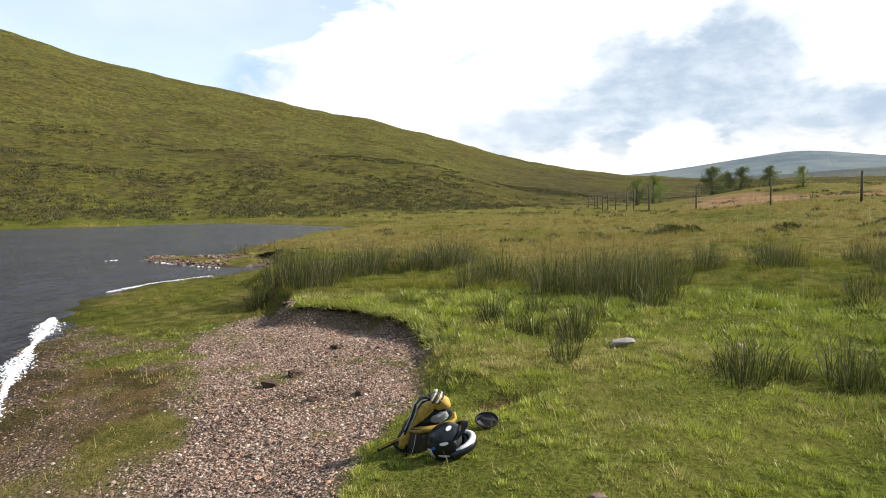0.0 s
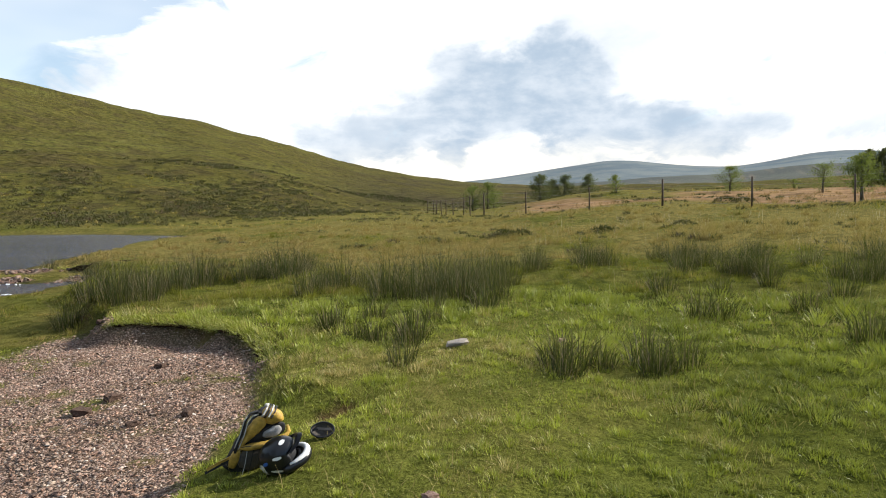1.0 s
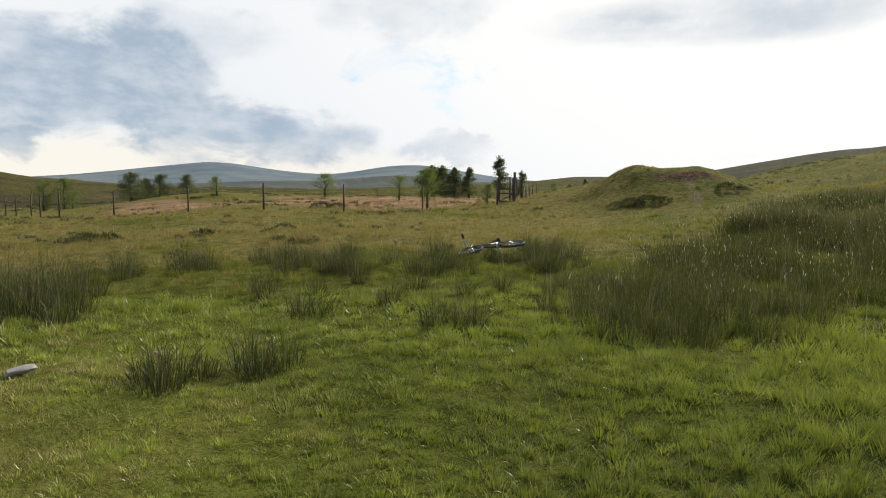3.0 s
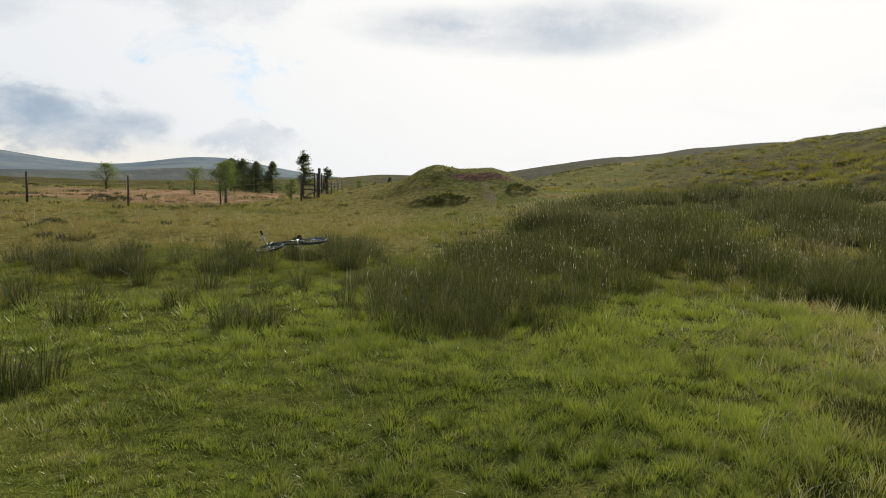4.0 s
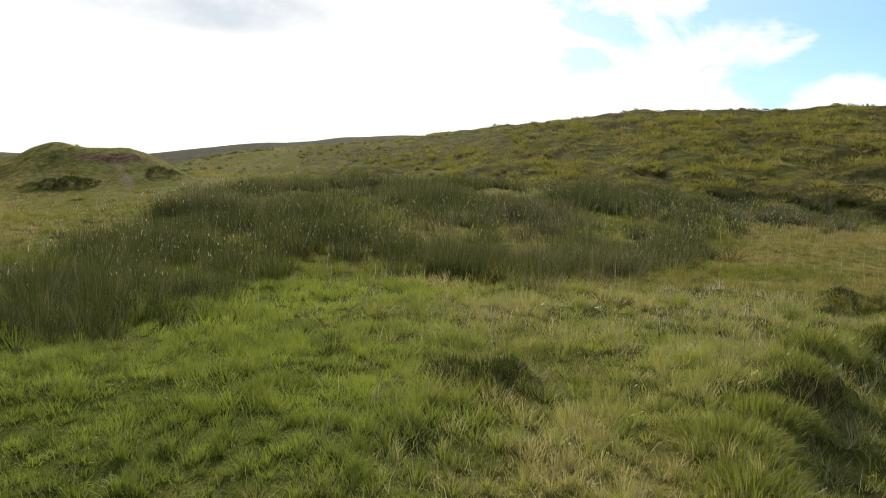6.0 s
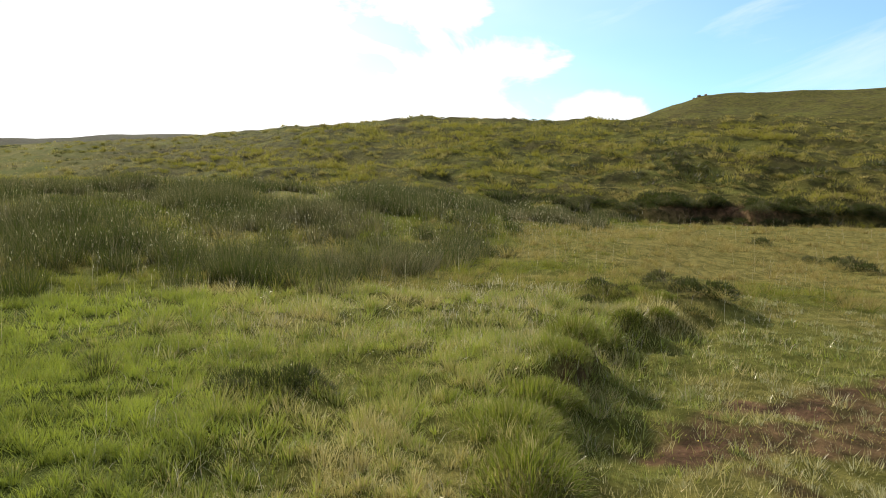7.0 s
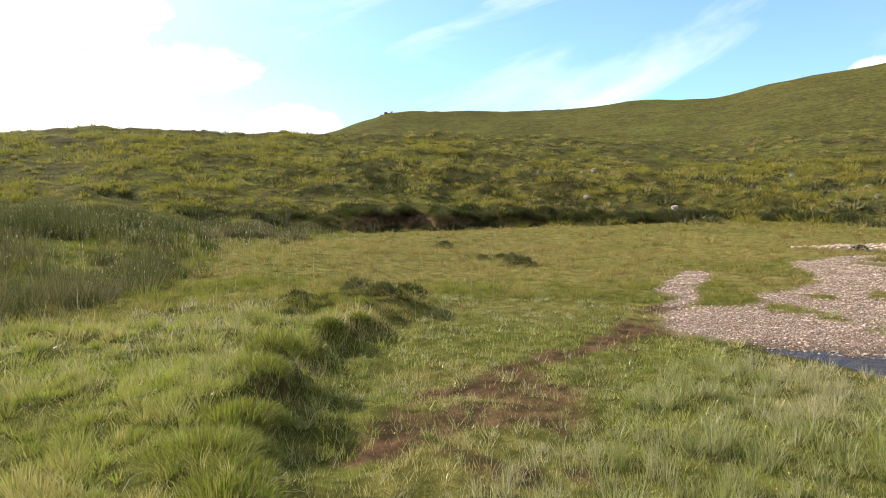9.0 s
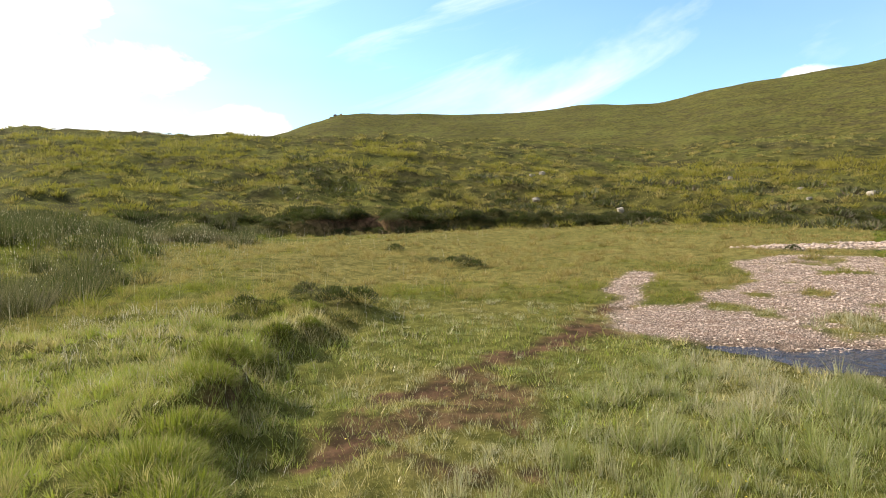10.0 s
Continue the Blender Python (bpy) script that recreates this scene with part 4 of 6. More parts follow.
# ---------------------------------------------------------------- rushes
def rush_mesh(name, stems, spread, tall, seed, width=0.008):
    g = np.random.default_rng(seed)
    a, d = g.uniform(0, 2 * np.pi, stems), spread * np.sqrt(g.uniform(0, 1, stems))
    x, y = d * np.cos(a), d * np.sin(a)
    lean = np.clip(0.05 + 0.58 * d / spread + g.normal(0, 0.17, stems), 0, 1.2)
    way_out = a + g.normal(0, 0.5, stems)
    length = tall * g.uniform(0.35, 1.12, stems) * (1.05 - 0.25 * d / spread)
    dry = np.where(g.uniform(0, 1, stems) < 0.32, g.uniform(0.5, 1.0, stems), 0.15)
    return blade_mesh(name, x, y, np.zeros(stems), length, width * g.uniform(0.7, 1.3, stems), lean, dry, RUSH, True, None, way_out)


TALL = [rush_mesh("rush_clump", 240, 0.30, 0.98, 100 + k, 0.0066) for k in range(5)]
SHORT = [rush_mesh("rush_tuft", 130, 0.17, 0.52, 200 + k, 0.008) for k in range(4)]


def rush(x, y, size=1.0, short=False, k=0):
    me = (SHORT if short else TALL)[k % (4 if short else 5)]
    ob = new("rush_tuft" if short else "rush_clump", me)
    ob.matrix_world = pose(x, y, ground_z(x, y) - 0.02, 0, 0, 47 * k) @ Matrix.Diagonal((size * 1.05, size * 1.05, size, 1))
    if short:
        return tagged(ob, "small dark green tuft of soft rush in the meadow", "rush", "rush tufts in the meadow")
    return tagged(ob, "tall dark green clump of soft rush with dry stems", "rush", "tall rush clumps")


A_BANK = [(-3.2, 11.2), (-2.9, 11.6), (-2.5, 11.3), (-2.1, 11.6), (-2.7, 12.2), (-2.2, 12.4), (-1.8, 12.8), (-1.5, 13.6), (-2.1, 13.5), (-1.2, 14.4), (-2.5, 13.0), (-1.7, 14.6)]
MIDDLE = [(-0.6, 14.0), (-0.2, 14.3), (0.2, 14.1), (0.5, 14.6), (-0.4, 15.0), (0.1, 15.4), (0.7, 15.6)]
FRONT = [(0.6, 11.3), (0.9, 11.8), (1.3, 12.4), (1.0, 12.7), (1.7, 12.0), (2.0, 11.0), (2.5, 11.6), (3.0, 11.2), (3.3, 12.0), (3.9, 11.9), (4.6, 12.6), (5.3, 12.6),
         (1.8, 10.1), (2.15, 9.75), (2.5, 9.95), (2.85, 9.55), (3.15, 9.85), (3.45, 9.45), (2.65, 10.5), (3.6, 10.4), (4.2, 11.0), (-7.3, 23.6)]
for k, (x, y) in enumerate(A_BANK + MIDDLE + FRONT):
    rush(x, y, 0.70 + 0.38 * ((k * 37) % 10) / 10, False, k)
rows = [(1.0, 7.7), (1.2, 7.5), (1.57, 7.15), (1.68, 7.45), (1.35, 8.6), (2.62, 5.25), (2.85, 5.5), (3.1, 5.4), (2.75, 5.7), (0.75, 8.3), (2.1, 8.2), (3.5, 5.05), (3.85, 5.15), (3.55, 5.35), (1.27, 6.2),
        (5.8, 7.1), (5.6, 7.3), (6.4, 5.1), (6.7, 5.2), (6.3, 5.35), (6.75, 5.6), (6.5, 4.85), (7.0, 6.9), (8.0, 7.3), (8.2, 6.4), (7.9, 8.6), (6.1, 8.9), (6.9, 8.5), (2.3, 8.9), (3.0, 8.7), (6.6, -0.1), (6.3, 9.4), (8.8, 6.1), (12.2, 8.75), (11.7, 9.2)]
for k, (x, y) in enumerate(rows):
    rush(x, y, 0.72 + 0.45 * ((k * 53) % 10) / 10, True, k)
for k, (x, y, s) in enumerate([(12.0, 8.5, 0.42), (12.25, 8.3, 0.50), (12.45, 8.05, 0.55), (12.7, 7.8, 0.6), (13.3, 8.3, 0.6), (13.7, 8.0, 0.62)]):
    rush(x, y, s, False, k)
NEAR_RUSH = [(7.6, 4.4), (7.0, 3.3), (6.95, 2.2), (8.1, 1.75), (8.8, 1.2), (10.4, 1.3), (11.2, 3.6), (10.2, 6.0), (8.8, 5.4)]
made = []
while len(made) < 72:
    x, y = rng.uniform(6.8, 11.3), rng.uniform(1.1, 6.1)
    edge = outline(NEAR_RUSH, np.array([x]), np.array([y]))[0]
    if edge > -0.1 and all((x - q[0]) ** 2 + (y - q[1]) ** 2 > 0.09 for q in made):
        made.append((x, y))
        rush(x, y, rng.uniform(0.46, 0.72) + 0.50 * min(1.0, edge / 1.4) * rng.uniform(0.1, 1.0), len(made) % 4 == 0 or edge < 0.25, len(made))
made = 0
while made < 46:
    x, y = rng.uniform(5, 15), rng.uniform(6, 15)
    if outline(SHADE_RUSH, np.array([x]), np.array([y]))[0] > 0.0 and (x - 12.0) ** 2 + (y - 8.5) ** 2 > 1.7:
        rush(x, y, rng.uniform(0.55, 0.85), False, made)
        made += 1
made = 0
while made < 70:
    x, y = rng.uniform(9, 20), rng.uniform(-10, 6)
    if outline(RUSH_BED, np.array([x]), np.array([y]))[0] > 0.2:
        rush(x, y, rng.uniform(0.5, 0.9), False, made)
        made += 1


def rush_bed():
    """The rest of the rushes, too many to tell apart: fans of stems with grass between."""
    hx, hy = rng.uniform(7, 39, 15000), rng.uniform(-24, 8, 15000)
    chance = np.clip(0.30 + 0.85 * fbm(hx, hy, 2.6, 3, 97), 0.03, 1) * step(-0.5, 1.0, outline(RUSH_BED, hx, hy) + 0.5 * fbm(hx, hy, 1.2, 2, 96))
    ok = rng.uniform(0, 1, len(hx)) < chance
    hx, hy = hx[ok], hy[ok]
    heads = len(hx)
    r = polar(hx, hy)[1]
    tall = rng.uniform(0.42, 1.0, heads) * np.clip(0.92 + 0.45 * fbm(hx, hy, 3.2, 2, 98), 0.5, 1.35) * (0.75 + 0.25 * step(12, 20, r))
    tone = np.clip(rng.normal(0.24, 0.16, heads) + 0.34 * step(0.0, 0.5, fbm(hx, hy, 4.0, 2, 99)), 0, 0.8)
    pick = rng.integers(0, heads, 150000)
    a, d = rng.uniform(0, 2 * np.pi, len(pick)), np.sqrt(rng.uniform(0, 1, len(pick)))
    n = len(pick)
    wide = rng.uniform(0.18, 0.42, heads)[pick]
    x, y = hx[pick] + d * wide * np.cos(a), hy[pick] + d * wide * np.sin(a)
    dry = np.clip(tone[pick] + 0.8 * (rng.uniform(0, 1, n) < 0.14), 0, 1)
    lean = np.clip(0.06 + 0.5 * d + rng.normal(0, 0.12, n), 0, 1.1)
    me = blade_mesh("rush_bed", x, y, land(x, y), tall[pick] * rng.uniform(0.5, 1.1, n), 0.004 + 0.00062 * r[pick], lean, dry, RUSH, False, None, a + rng.normal(0, 0.4, n))
    return tagged(new("rush_bed", me), "wide bed of dark rush clumps with brown flower heads", "rushes", kind="stuff")


rush_bed()


# ---------------------------------------------------------------- heather and tussocks
def bush_mesh(name, sprigs, wide, tall, seed, mat, size=0.07, dry=0.2, slim=0.42):
    """A low dome of short sprigs over a dark heart."""
    g = np.random.default_rng(seed)
    a, u = g.uniform(0, 2 * np.pi, sprigs), g.uniform(0.02, 1, sprigs)
    lump = 1 + 0.25 * np.sin(3 * a + seed) + 0.15 * np.sin(7 * a + 2 * seed)
    rad = wide * np.sqrt(1 - u * u) * lump * g.uniform(0.75, 1.02, sprigs)
    x, y, z = rad * np.cos(a), rad * np.sin(a), tall * u * g.uniform(0.7, 1.05, sprigs)
    lean = np.clip(np.arccos(np.clip(u, 0, 1)) + g.normal(0, 0.35, sprigs), 0, 1.5)
    return blade_mesh(name, x, y, z, size * g.uniform(0.7, 1.6, sprigs), size * slim * g.uniform(0.6, 1.3, sprigs), lean, np.clip(g.normal(dry, 0.25, sprigs), 0, 1), mat, mat is TUFT, None, a + g.normal(0, 0.6, sprigs))


HEATH = [bush_mesh("heather_bush", 800, 0.46, 0.36, 300 + k, HEATHER if k % 2 else DARK_HEATH, 0.085, 0.25, 0.32) for k in range(5)]
LOW_HEATH = [bush_mesh("heather_tuft", 520, 0.24, 0.13, 320 + k, DARK_HEATH, 0.07, 0.15, 0.12) for k in range(3)]
TUSSOCK = [bush_mesh("grass_tussock", 1700, 0.33, 0.21, 340 + k, TUFT, 0.10, 0.22, 0.07) for k in range(4)]


def put(me, name, x, y, s, k, label, category, group, sink=0.03, flat=1.0):
    ob = new(name, me)
    ob.matrix_world = pose(x, y, ground_z(x, y) - sink, 0, 0, 71 * k) @ Matrix.Diagonal((s, s, s * flat, 1))
    return tagged(ob, label, category, group)


for k, (x, y, s) in enumerate([(5.55, -1.05, 1.1), (5.75, -1.65, 1.2), (5.5, -1.5, 1.1), (5.65, -1.3, 1.25), (5.8, -1.2, 1.0), (8.5, -6.9, 1.2), (9.3, -8.6, 1.2), (9.0, -8.0, 0.9), (7.3, -6.7, 1.0), (7.8, -7.2, 0.8), (9.9, -9.4, 1.1), (7.9, -8.6, 0.9), (6.6, -5.6, 0.8)]):
    put(LOW_HEATH[k % 3], "heather_tuft", x, y, s, k, "low dark heather tuft in the turf", "heather", "heather tufts on the bank")
for k, (x, y, s) in enumerate([(5.62, -1.62, 0.50), (5.5, -1.12, 0.46), (5.75, -1.35, 0.42), (5.45, -1.80, 0.34), (8.25, -9.55, 0.85), (8.6, -9.2, 0.7), (9.3, -9.2, 0.7), (9.3, -7.75, 0.55), (9.5, -8.2, 0.45), (9.75, -9.5, 0.55), (10.2, -10.9, 0.6), (8.9, -7.3, 0.4), (9.3, -9.9, 0.4), (7.4, -6.5, 0.35), (16.8, -21.5, 0.8), (11.0, -18.3, 0.85), (11.7, -18.75, 1.0), (12.5, -19.3, 0.8), (13.2, -19.1, 0.6), (2.4, -24.6, 0.6), (24.7, -29.9, 1.3), (23.8, -30.8, 1.1), (28.5, -24.0, 1.3), (27.6, -24.9, 1.1), (28.0, -24.8, 1.3), (27.1, -25.7, 1.1)]):
    put(HEATH[k % 5], "heather_bush", x, y, s, k, "dark heather bush on the low ground", "heather", "heather bushes on the flat")
for k, (x, y, s) in enumerate([(4.9, -3.5, 1.1), (4.65, -3.35, 1.0), (5.0, -3.75, 0.9), (5.5, -4.3, 0.9), (6.1, -4.9, 1.0), (6.3, -5.1, 0.8), (4.1, -2.8, 1.0), (3.75, -2.75, 0.9), (3.4, -2.5, 1.0), (6.9, -5.95, 0.9), (7.3, -6.7, 0.8), (3.1, -2.3, 0.9), (8.3, -7.6, 0.7), (10.2, -8.6, 0.7), (8.6, -8.6, 0.8), (7.6, -7.6, 0.7), (9.0, -8.4, 0.8), (4.4, -3.05, 0.9)]):
    put(TUSSOCK[k % 4], "grass_tussock", x, y, s, k, "rounded green grass tussock on the bank edge", "grass tussock", "tussocks on the bank edge", 0.06, 0.9)
for k in range(170):
    b = rng.uniform(122, 187)
    r = float(ridge_foot(np.array([b]))[0]) + (rng.uniform(-1.0, 1.6) if k < 130 else rng.uniform(2, 16))
    x, y = HUB[0] + r * math.sin(radians(b)), HUB[1] + r * math.cos(radians(b))
    r += float(1.6 * vnoise(np.array([x / 3.0]), np.array([y / 3.0]), 34)[0])
    x, y = HUB[0] + r * math.sin(radians(b)), HUB[1] + r * math.cos(radians(b))
    put(HEATH[k % 5], "heather_bush", x, y, rng.uniform(0.8, 1.9) if k < 130 else rng.uniform(0.7, 1.4), k, "dark bushy heather overhanging the eroded bank", "heather", "heather along the bank", 0.05, 0.85)

for k in range(74):
    b = 131 + 30 * (k + rng.uniform(0, 1)) / 74
    if 139.6 < b < 142.6 and k % 4:
        continue
    x, y = HUB[0] + 41 * math.sin(radians(b)), HUB[1] + 41 * math.cos(radians(b))
    r = float(ridge_foot(np.array([b]))[0] + 1.6 * vnoise(np.array([x / 3.0]), np.array([y / 3.0]), 34)[0]) + rng.uniform(-0.5, 0.5)
    x, y = HUB[0] + r * math.sin(radians(b)), HUB[1] + r * math.cos(radians(b))
    put(HEATH[k % 5], "heather_bush", x, y, rng.uniform(0.7, 1.5), k, "dark bushy heather overhanging the eroded bank", "heather", "heather along the bank", 0.05, 1.1)

for k, (x, y, s) in enumerate([(38.6, 11.5, 1.3), (39.2, 10.9, 1.0), (35.0, 15.6, 1.1), (34.6, 16.3, 0.9), (35.3, 14.8, 1.25), (35.5, 14.1, 1.0), (34.5, 15.1, 0.8), (9.9, 24.7, 0.9), (8.9, 24.8, 0.8), (9.4, 25.3, 1.0), (30.4, 37.9, 1.4), (31.2, 37.2, 1.2), (12.5, 22.5, 0.8), (15.0, 21.0, 0.8)]):
    put(HEATH[k % 5], "heather_bush", x, y, s * 1.35, k, "dark heather bush on the open moor", "heather", "heather bushes on the moor", 0.05, 0.75)


def heath_cover(name, label, count, r0, r1, b0, b1, size, chance, mat=HEATHER, per=30, slim=0.20):
    """Far heather: small open clumps joined in one mesh."""
    x, y = ring(count, r0, r1, b0, b1)
    ok = rng.uniform(0, 1, count) < chance(x, y)
    x, y = x[ok], y[ok]
    n = len(x)
    s = np.repeat(size * rng.uniform(0.5, 1.5, n) * (0.5 + 0.5 * polar(x, y)[1] / r1), per)
    a, u = rng.uniform(0, 2 * np.pi, n * per), rng.uniform(0, 1, n * per)
    px, py = np.repeat(x, per) + s * 0.7 * np.sqrt(1 - u * u) * np.cos(a), np.repeat(y, per) + s * 0.7 * np.sqrt(1 - u * u) * np.sin(a)
    pz = np.repeat(land(x, y), per) + s * 0.35 * u
    me = blade_mesh(name, px, py, pz, s * 0.5, s * slim, rng.uniform(0.2, 1.3, n * per), np.clip(np.repeat(rng.normal(0.25, 0.2, n), per), 0, 1), mat, False, None, a)
    return tagged(new(name, me), label, "heather", kind="stuff")


heath_cover("ridge_heather", "scattered brown heather on the green ridge", 2600, 42, 100, 84, 188, 0.34, lambda x, y: np.clip(0.15 + 0.9 * fbm(x, y, 9, 3, 111), 0, 1))
heath_cover("ridge_tussocks", "green and straw grass tussocks on the lower ridge", 2300, 40, 72, 96, 188, 0.75, lambda x, y: np.clip(0.45 + 0.8 * fbm(x, y, 5, 3, 171), 0, 1), HILL_GRASS, 40, 0.075)
heath_cover("ridge_foot_heather", "dark heather clumps along the foot of the ridge", 900, 39, 58, 126, 188, 0.7, lambda x, y: np.clip(0.15 + 0.9 * fbm(x, y, 4, 3, 172), 0, 1), HEATHER, 24, 0.2)
heath_cover("far_heather", "dark heather on the slope across the loch", 15000, 66, 150, -42, 24, 0.58,
            lambda x, y: (polar(x, y)[1] > range_foot(polar(x, y)[0]) - 2) * np.clip(0.12 + 0.6 * fbm(x, y, 9, 3, 112) + 0.7 * step(110, 76, polar(x, y)[1]), 0, 1))
heath_cover("moor_heather", "heather patches on the moor beside the fence", 9000, 14, 110, -6, 82, 0.34, lambda x, y: np.clip(-0.15 + 1.1 * fbm(x, y, 4, 3, 113), 0, 1) * (polar(x, y)[1] > 14) * (np.hypot(x - 41.7, y - 16.9) > 7))
# ---------------------------------------------------------------- shingle
def chips(name, x, y, size, seed, sink=0.3):
    """Angular stones as jittered blocks in one mesh."""
    g = np.random.default_rng(seed)
    n = len(x)
    corner = np.array([[-1, -1, -1], [1, -1, -1], [1, 1, -1], [-1, 1, -1], [-1, -1, 1], [1, -1, 1], [1, 1, 1], [-1, 1, 1]], float)
    c = corner[None] * (1 + g.uniform(-0.42, 0.30, (n, 8, 3))) * np.stack([size * g.uniform(0.7, 1.3, n), size * g.uniform(0.45, 0.9, n), size * g.uniform(0.12, 0.36, n)], 1)[:, None]
    yaw, tip = g.uniform(0, 2 * np.pi, n), g.normal(0, 0.6, n)
    ct, st, cy, sy = np.cos(tip), np.sin(tip), np.cos(yaw), np.sin(yaw)
    px, py, pz = c[..., 0], c[..., 1] * ct[:, None] - c[..., 2] * st[:, None], c[..., 1] * st[:, None] + c[..., 2] * ct[:, None]
    z = land(x, y) + size * sink
    verts = np.stack([px * cy[:, None] - py * sy[:, None] + x[:, None], px * sy[:, None] + py * cy[:, None] + y[:, None], pz + z[:, None]], -1).reshape(-1, 3)
    quad = np.array([4, 5, 6, 7, 0, 1, 5, 4, 1, 2, 6, 5, 2, 3, 7, 6, 3, 0, 4, 7])
    loops = (np.arange(n)[:, None] * 8 + quad[None]).ravel()
    wet = np.repeat(np.maximum(np.maximum(step(-0.5, 0.0, outline(LOCH, x, y)), 0.85 * (y > 18)), 0.7 * step(-2.2, -1.4, outline(LOCH, x, y)) * (y > 0) * (y < 13)), 8)
    return raw(name, verts, loops, np.full(5 * n, 4), STONE, False, {"wet": wet, "dry": np.repeat((y < -8) * 1.0, 8)})


def scatter_on(pts, count, chance=None, shrink=0.0):
    xs, ys = [p[0] for p in pts], [p[1] for p in pts]
    x, y = rng.uniform(min(xs) - 0.2, max(xs) + 0.2, count), rng.uniform(min(ys) - 0.2, max(ys) + 0.2, count)
    ok = rng.uniform(0, 1, count) < beach(x, y) * (1 if chance is None else chance(x, y))
    ok &= outline(LOCH, x, y) < 0.25
    return x[ok], y[ok]


spread = []
for k, (count, small, big) in enumerate([(47000, 0.0045, 0.019), (33000, 0.007, 0.025), (5000, 0.02, 0.06), (4000, 0.03, 0.08), (1600, 0.010, 0.032)]):
    x, y = scatter_on(BEACHES[k], count)
    spread.append((x, y, small * (big / small) ** rng.uniform(0, 1, len(x)) ** 1.5))
x, y, s = (np.concatenate(c) for c in zip(*spread))
shingle = tagged(new("shingle", chips("shingle", x, y, s, 5)), "loose pinkish angular shingle on the loch shore", "shingle", kind="stuff")

# the stones that lie next to the path, one by one
KINDS = []
for k in range(8):
    g = random.Random(40 + k)
    bm = bmesh.new()
    bmesh.ops.create_cube(bm, size=2.0)
    for v in bm.verts:
        v.co = Vector((v.co.x * g.uniform(0.65, 1.2), v.co.y * g.uniform(0.5, 0.95), v.co.z * g.uniform(0.18, 0.42)))
    bmesh.ops.bevel(bm, geom=list(bm.edges), offset=0.10, segments=1, affect="EDGES")
    me = bpy.data.meshes.new("stone")
    bm.to_mesh(me)
    bm.free()
    me.materials.append(STONE)
    KINDS.append(me)
x, y = scatter_on(BEACHES[0], 4200, lambda x, y: step(7.5, 4.5, y) * (x > -2.6))
for k in range(min(300, len(x))):
    ob = new("stone", KINDS[k % 8])
    s = 0.008 + 0.016 * rng.uniform() ** 2
    ob.matrix_world = pose(x[k], y[k], ground_z(x[k], y[k]) + s * 0.45, rng.uniform(-18, 18), rng.uniform(-18, 18), rng.uniform(0, 360)) @ Matrix.Diagonal((s, s, s, 1))
    ob.parent = shingle


CLOD = plain("brown_weathered_stone", (0.13, 0.085, 0.065), 0.9, 22, 0.55, 0.012, spec=0.1)


LICHEN = plain("lichened_rock", (0.40, 0.34, 0.26), 0.9, 14, 0.5, 0.02, spec=0.1)


def boulder(name, x, y, size, turn, label, seed, lift=0.3):
    g = random.Random(seed)
    bm = bmesh.new()
    bmesh.ops.create_cube(bm, size=1.0)
    bmesh.ops.subdivide_edges(bm, edges=list(bm.edges), cuts=2, use_grid_fill=True)
    for v in bm.verts:
        v.co = v.co.lerp(v.co.normalized() * 0.6, 0.55) * (1 + g.uniform(-0.08, 0.08)) + noise.noise_vector(v.co * 2.3 + Vector((seed, 0, 0))) * 0.17
    bmesh.ops.bevel(bm, geom=list(bm.edges), offset=0.02, segments=1, affect="EDGES")
    ob = part(name, bm, STONE)
    ob.matrix_world = pose(x, y, ground_z(x, y) + size[2] * lift, *turn) @ Matrix.Diagonal((*size, 1))
    return tagged(ob, label, "stone")


# small sharp splinters between the stones
x, y = scatter_on(BEACHES[0], 60000)
n = len(x)
turn, s = rng.uniform(0, 2 * np.pi, n), rng.uniform(0.006, 0.02, n)
z = land(x, y)
rim = [np.stack([x + s * np.cos(turn + q) * rng.uniform(0.5, 1.4, n), y + s * np.sin(turn + q) * rng.uniform(0.5, 1.4, n), z - 0.002], 1) for q in (0, 2.1, 4.2)]
tip = np.stack([x + rng.normal(0, 0.4, n) * s, y + rng.normal(0, 0.4, n) * s, z + s * rng.uniform(0.3, 0.9, n)], 1)
verts = np.stack(rim + [tip], 1).reshape(-1, 3)
loops = (np.arange(n)[:, None] * 4 + np.array([0, 1, 3, 1, 2, 3, 2, 0, 3])).ravel()
damp = 0.7 * step(-2.2, -1.4, outline(LOCH, x, y))
me = raw("splinters", verts, loops, np.full(3 * n, 3), STONE, False, {"wet": np.repeat(damp, 4)})
tagged(new("stone_splinters", me), "small sharp splinters of brown and pink stone", "shingle", kind="stuff")

# dark bits of peat, bark and weed washed up among the stones
x, y = scatter_on(BEACHES[0], 20000, lambda x, y: np.clip(0.25 + 1.1 * fbm(x, y, 0.55, 3, 151), 0.02, 1))
n = len(x)
me = blade_mesh("debris", x, y, land(x, y) + 0.028, rng.uniform(0.02, 0.075, n), rng.uniform(0.012, 0.035, n), rng.uniform(1.2, 1.55, n), rng.uniform(0, 1, n), leaf_material("washed_up_debris", (0.022, 0.018, 0.018), (0.06, 0.045, 0.038), (0.045, 0.028, 0.018), (0.13, 0.085, 0.055), 0.05, 0.85, 0.1), True)
tagged(new("shore_debris", me), "dark bits of peat and weed washed up on shingle", "debris", kind="stuff")


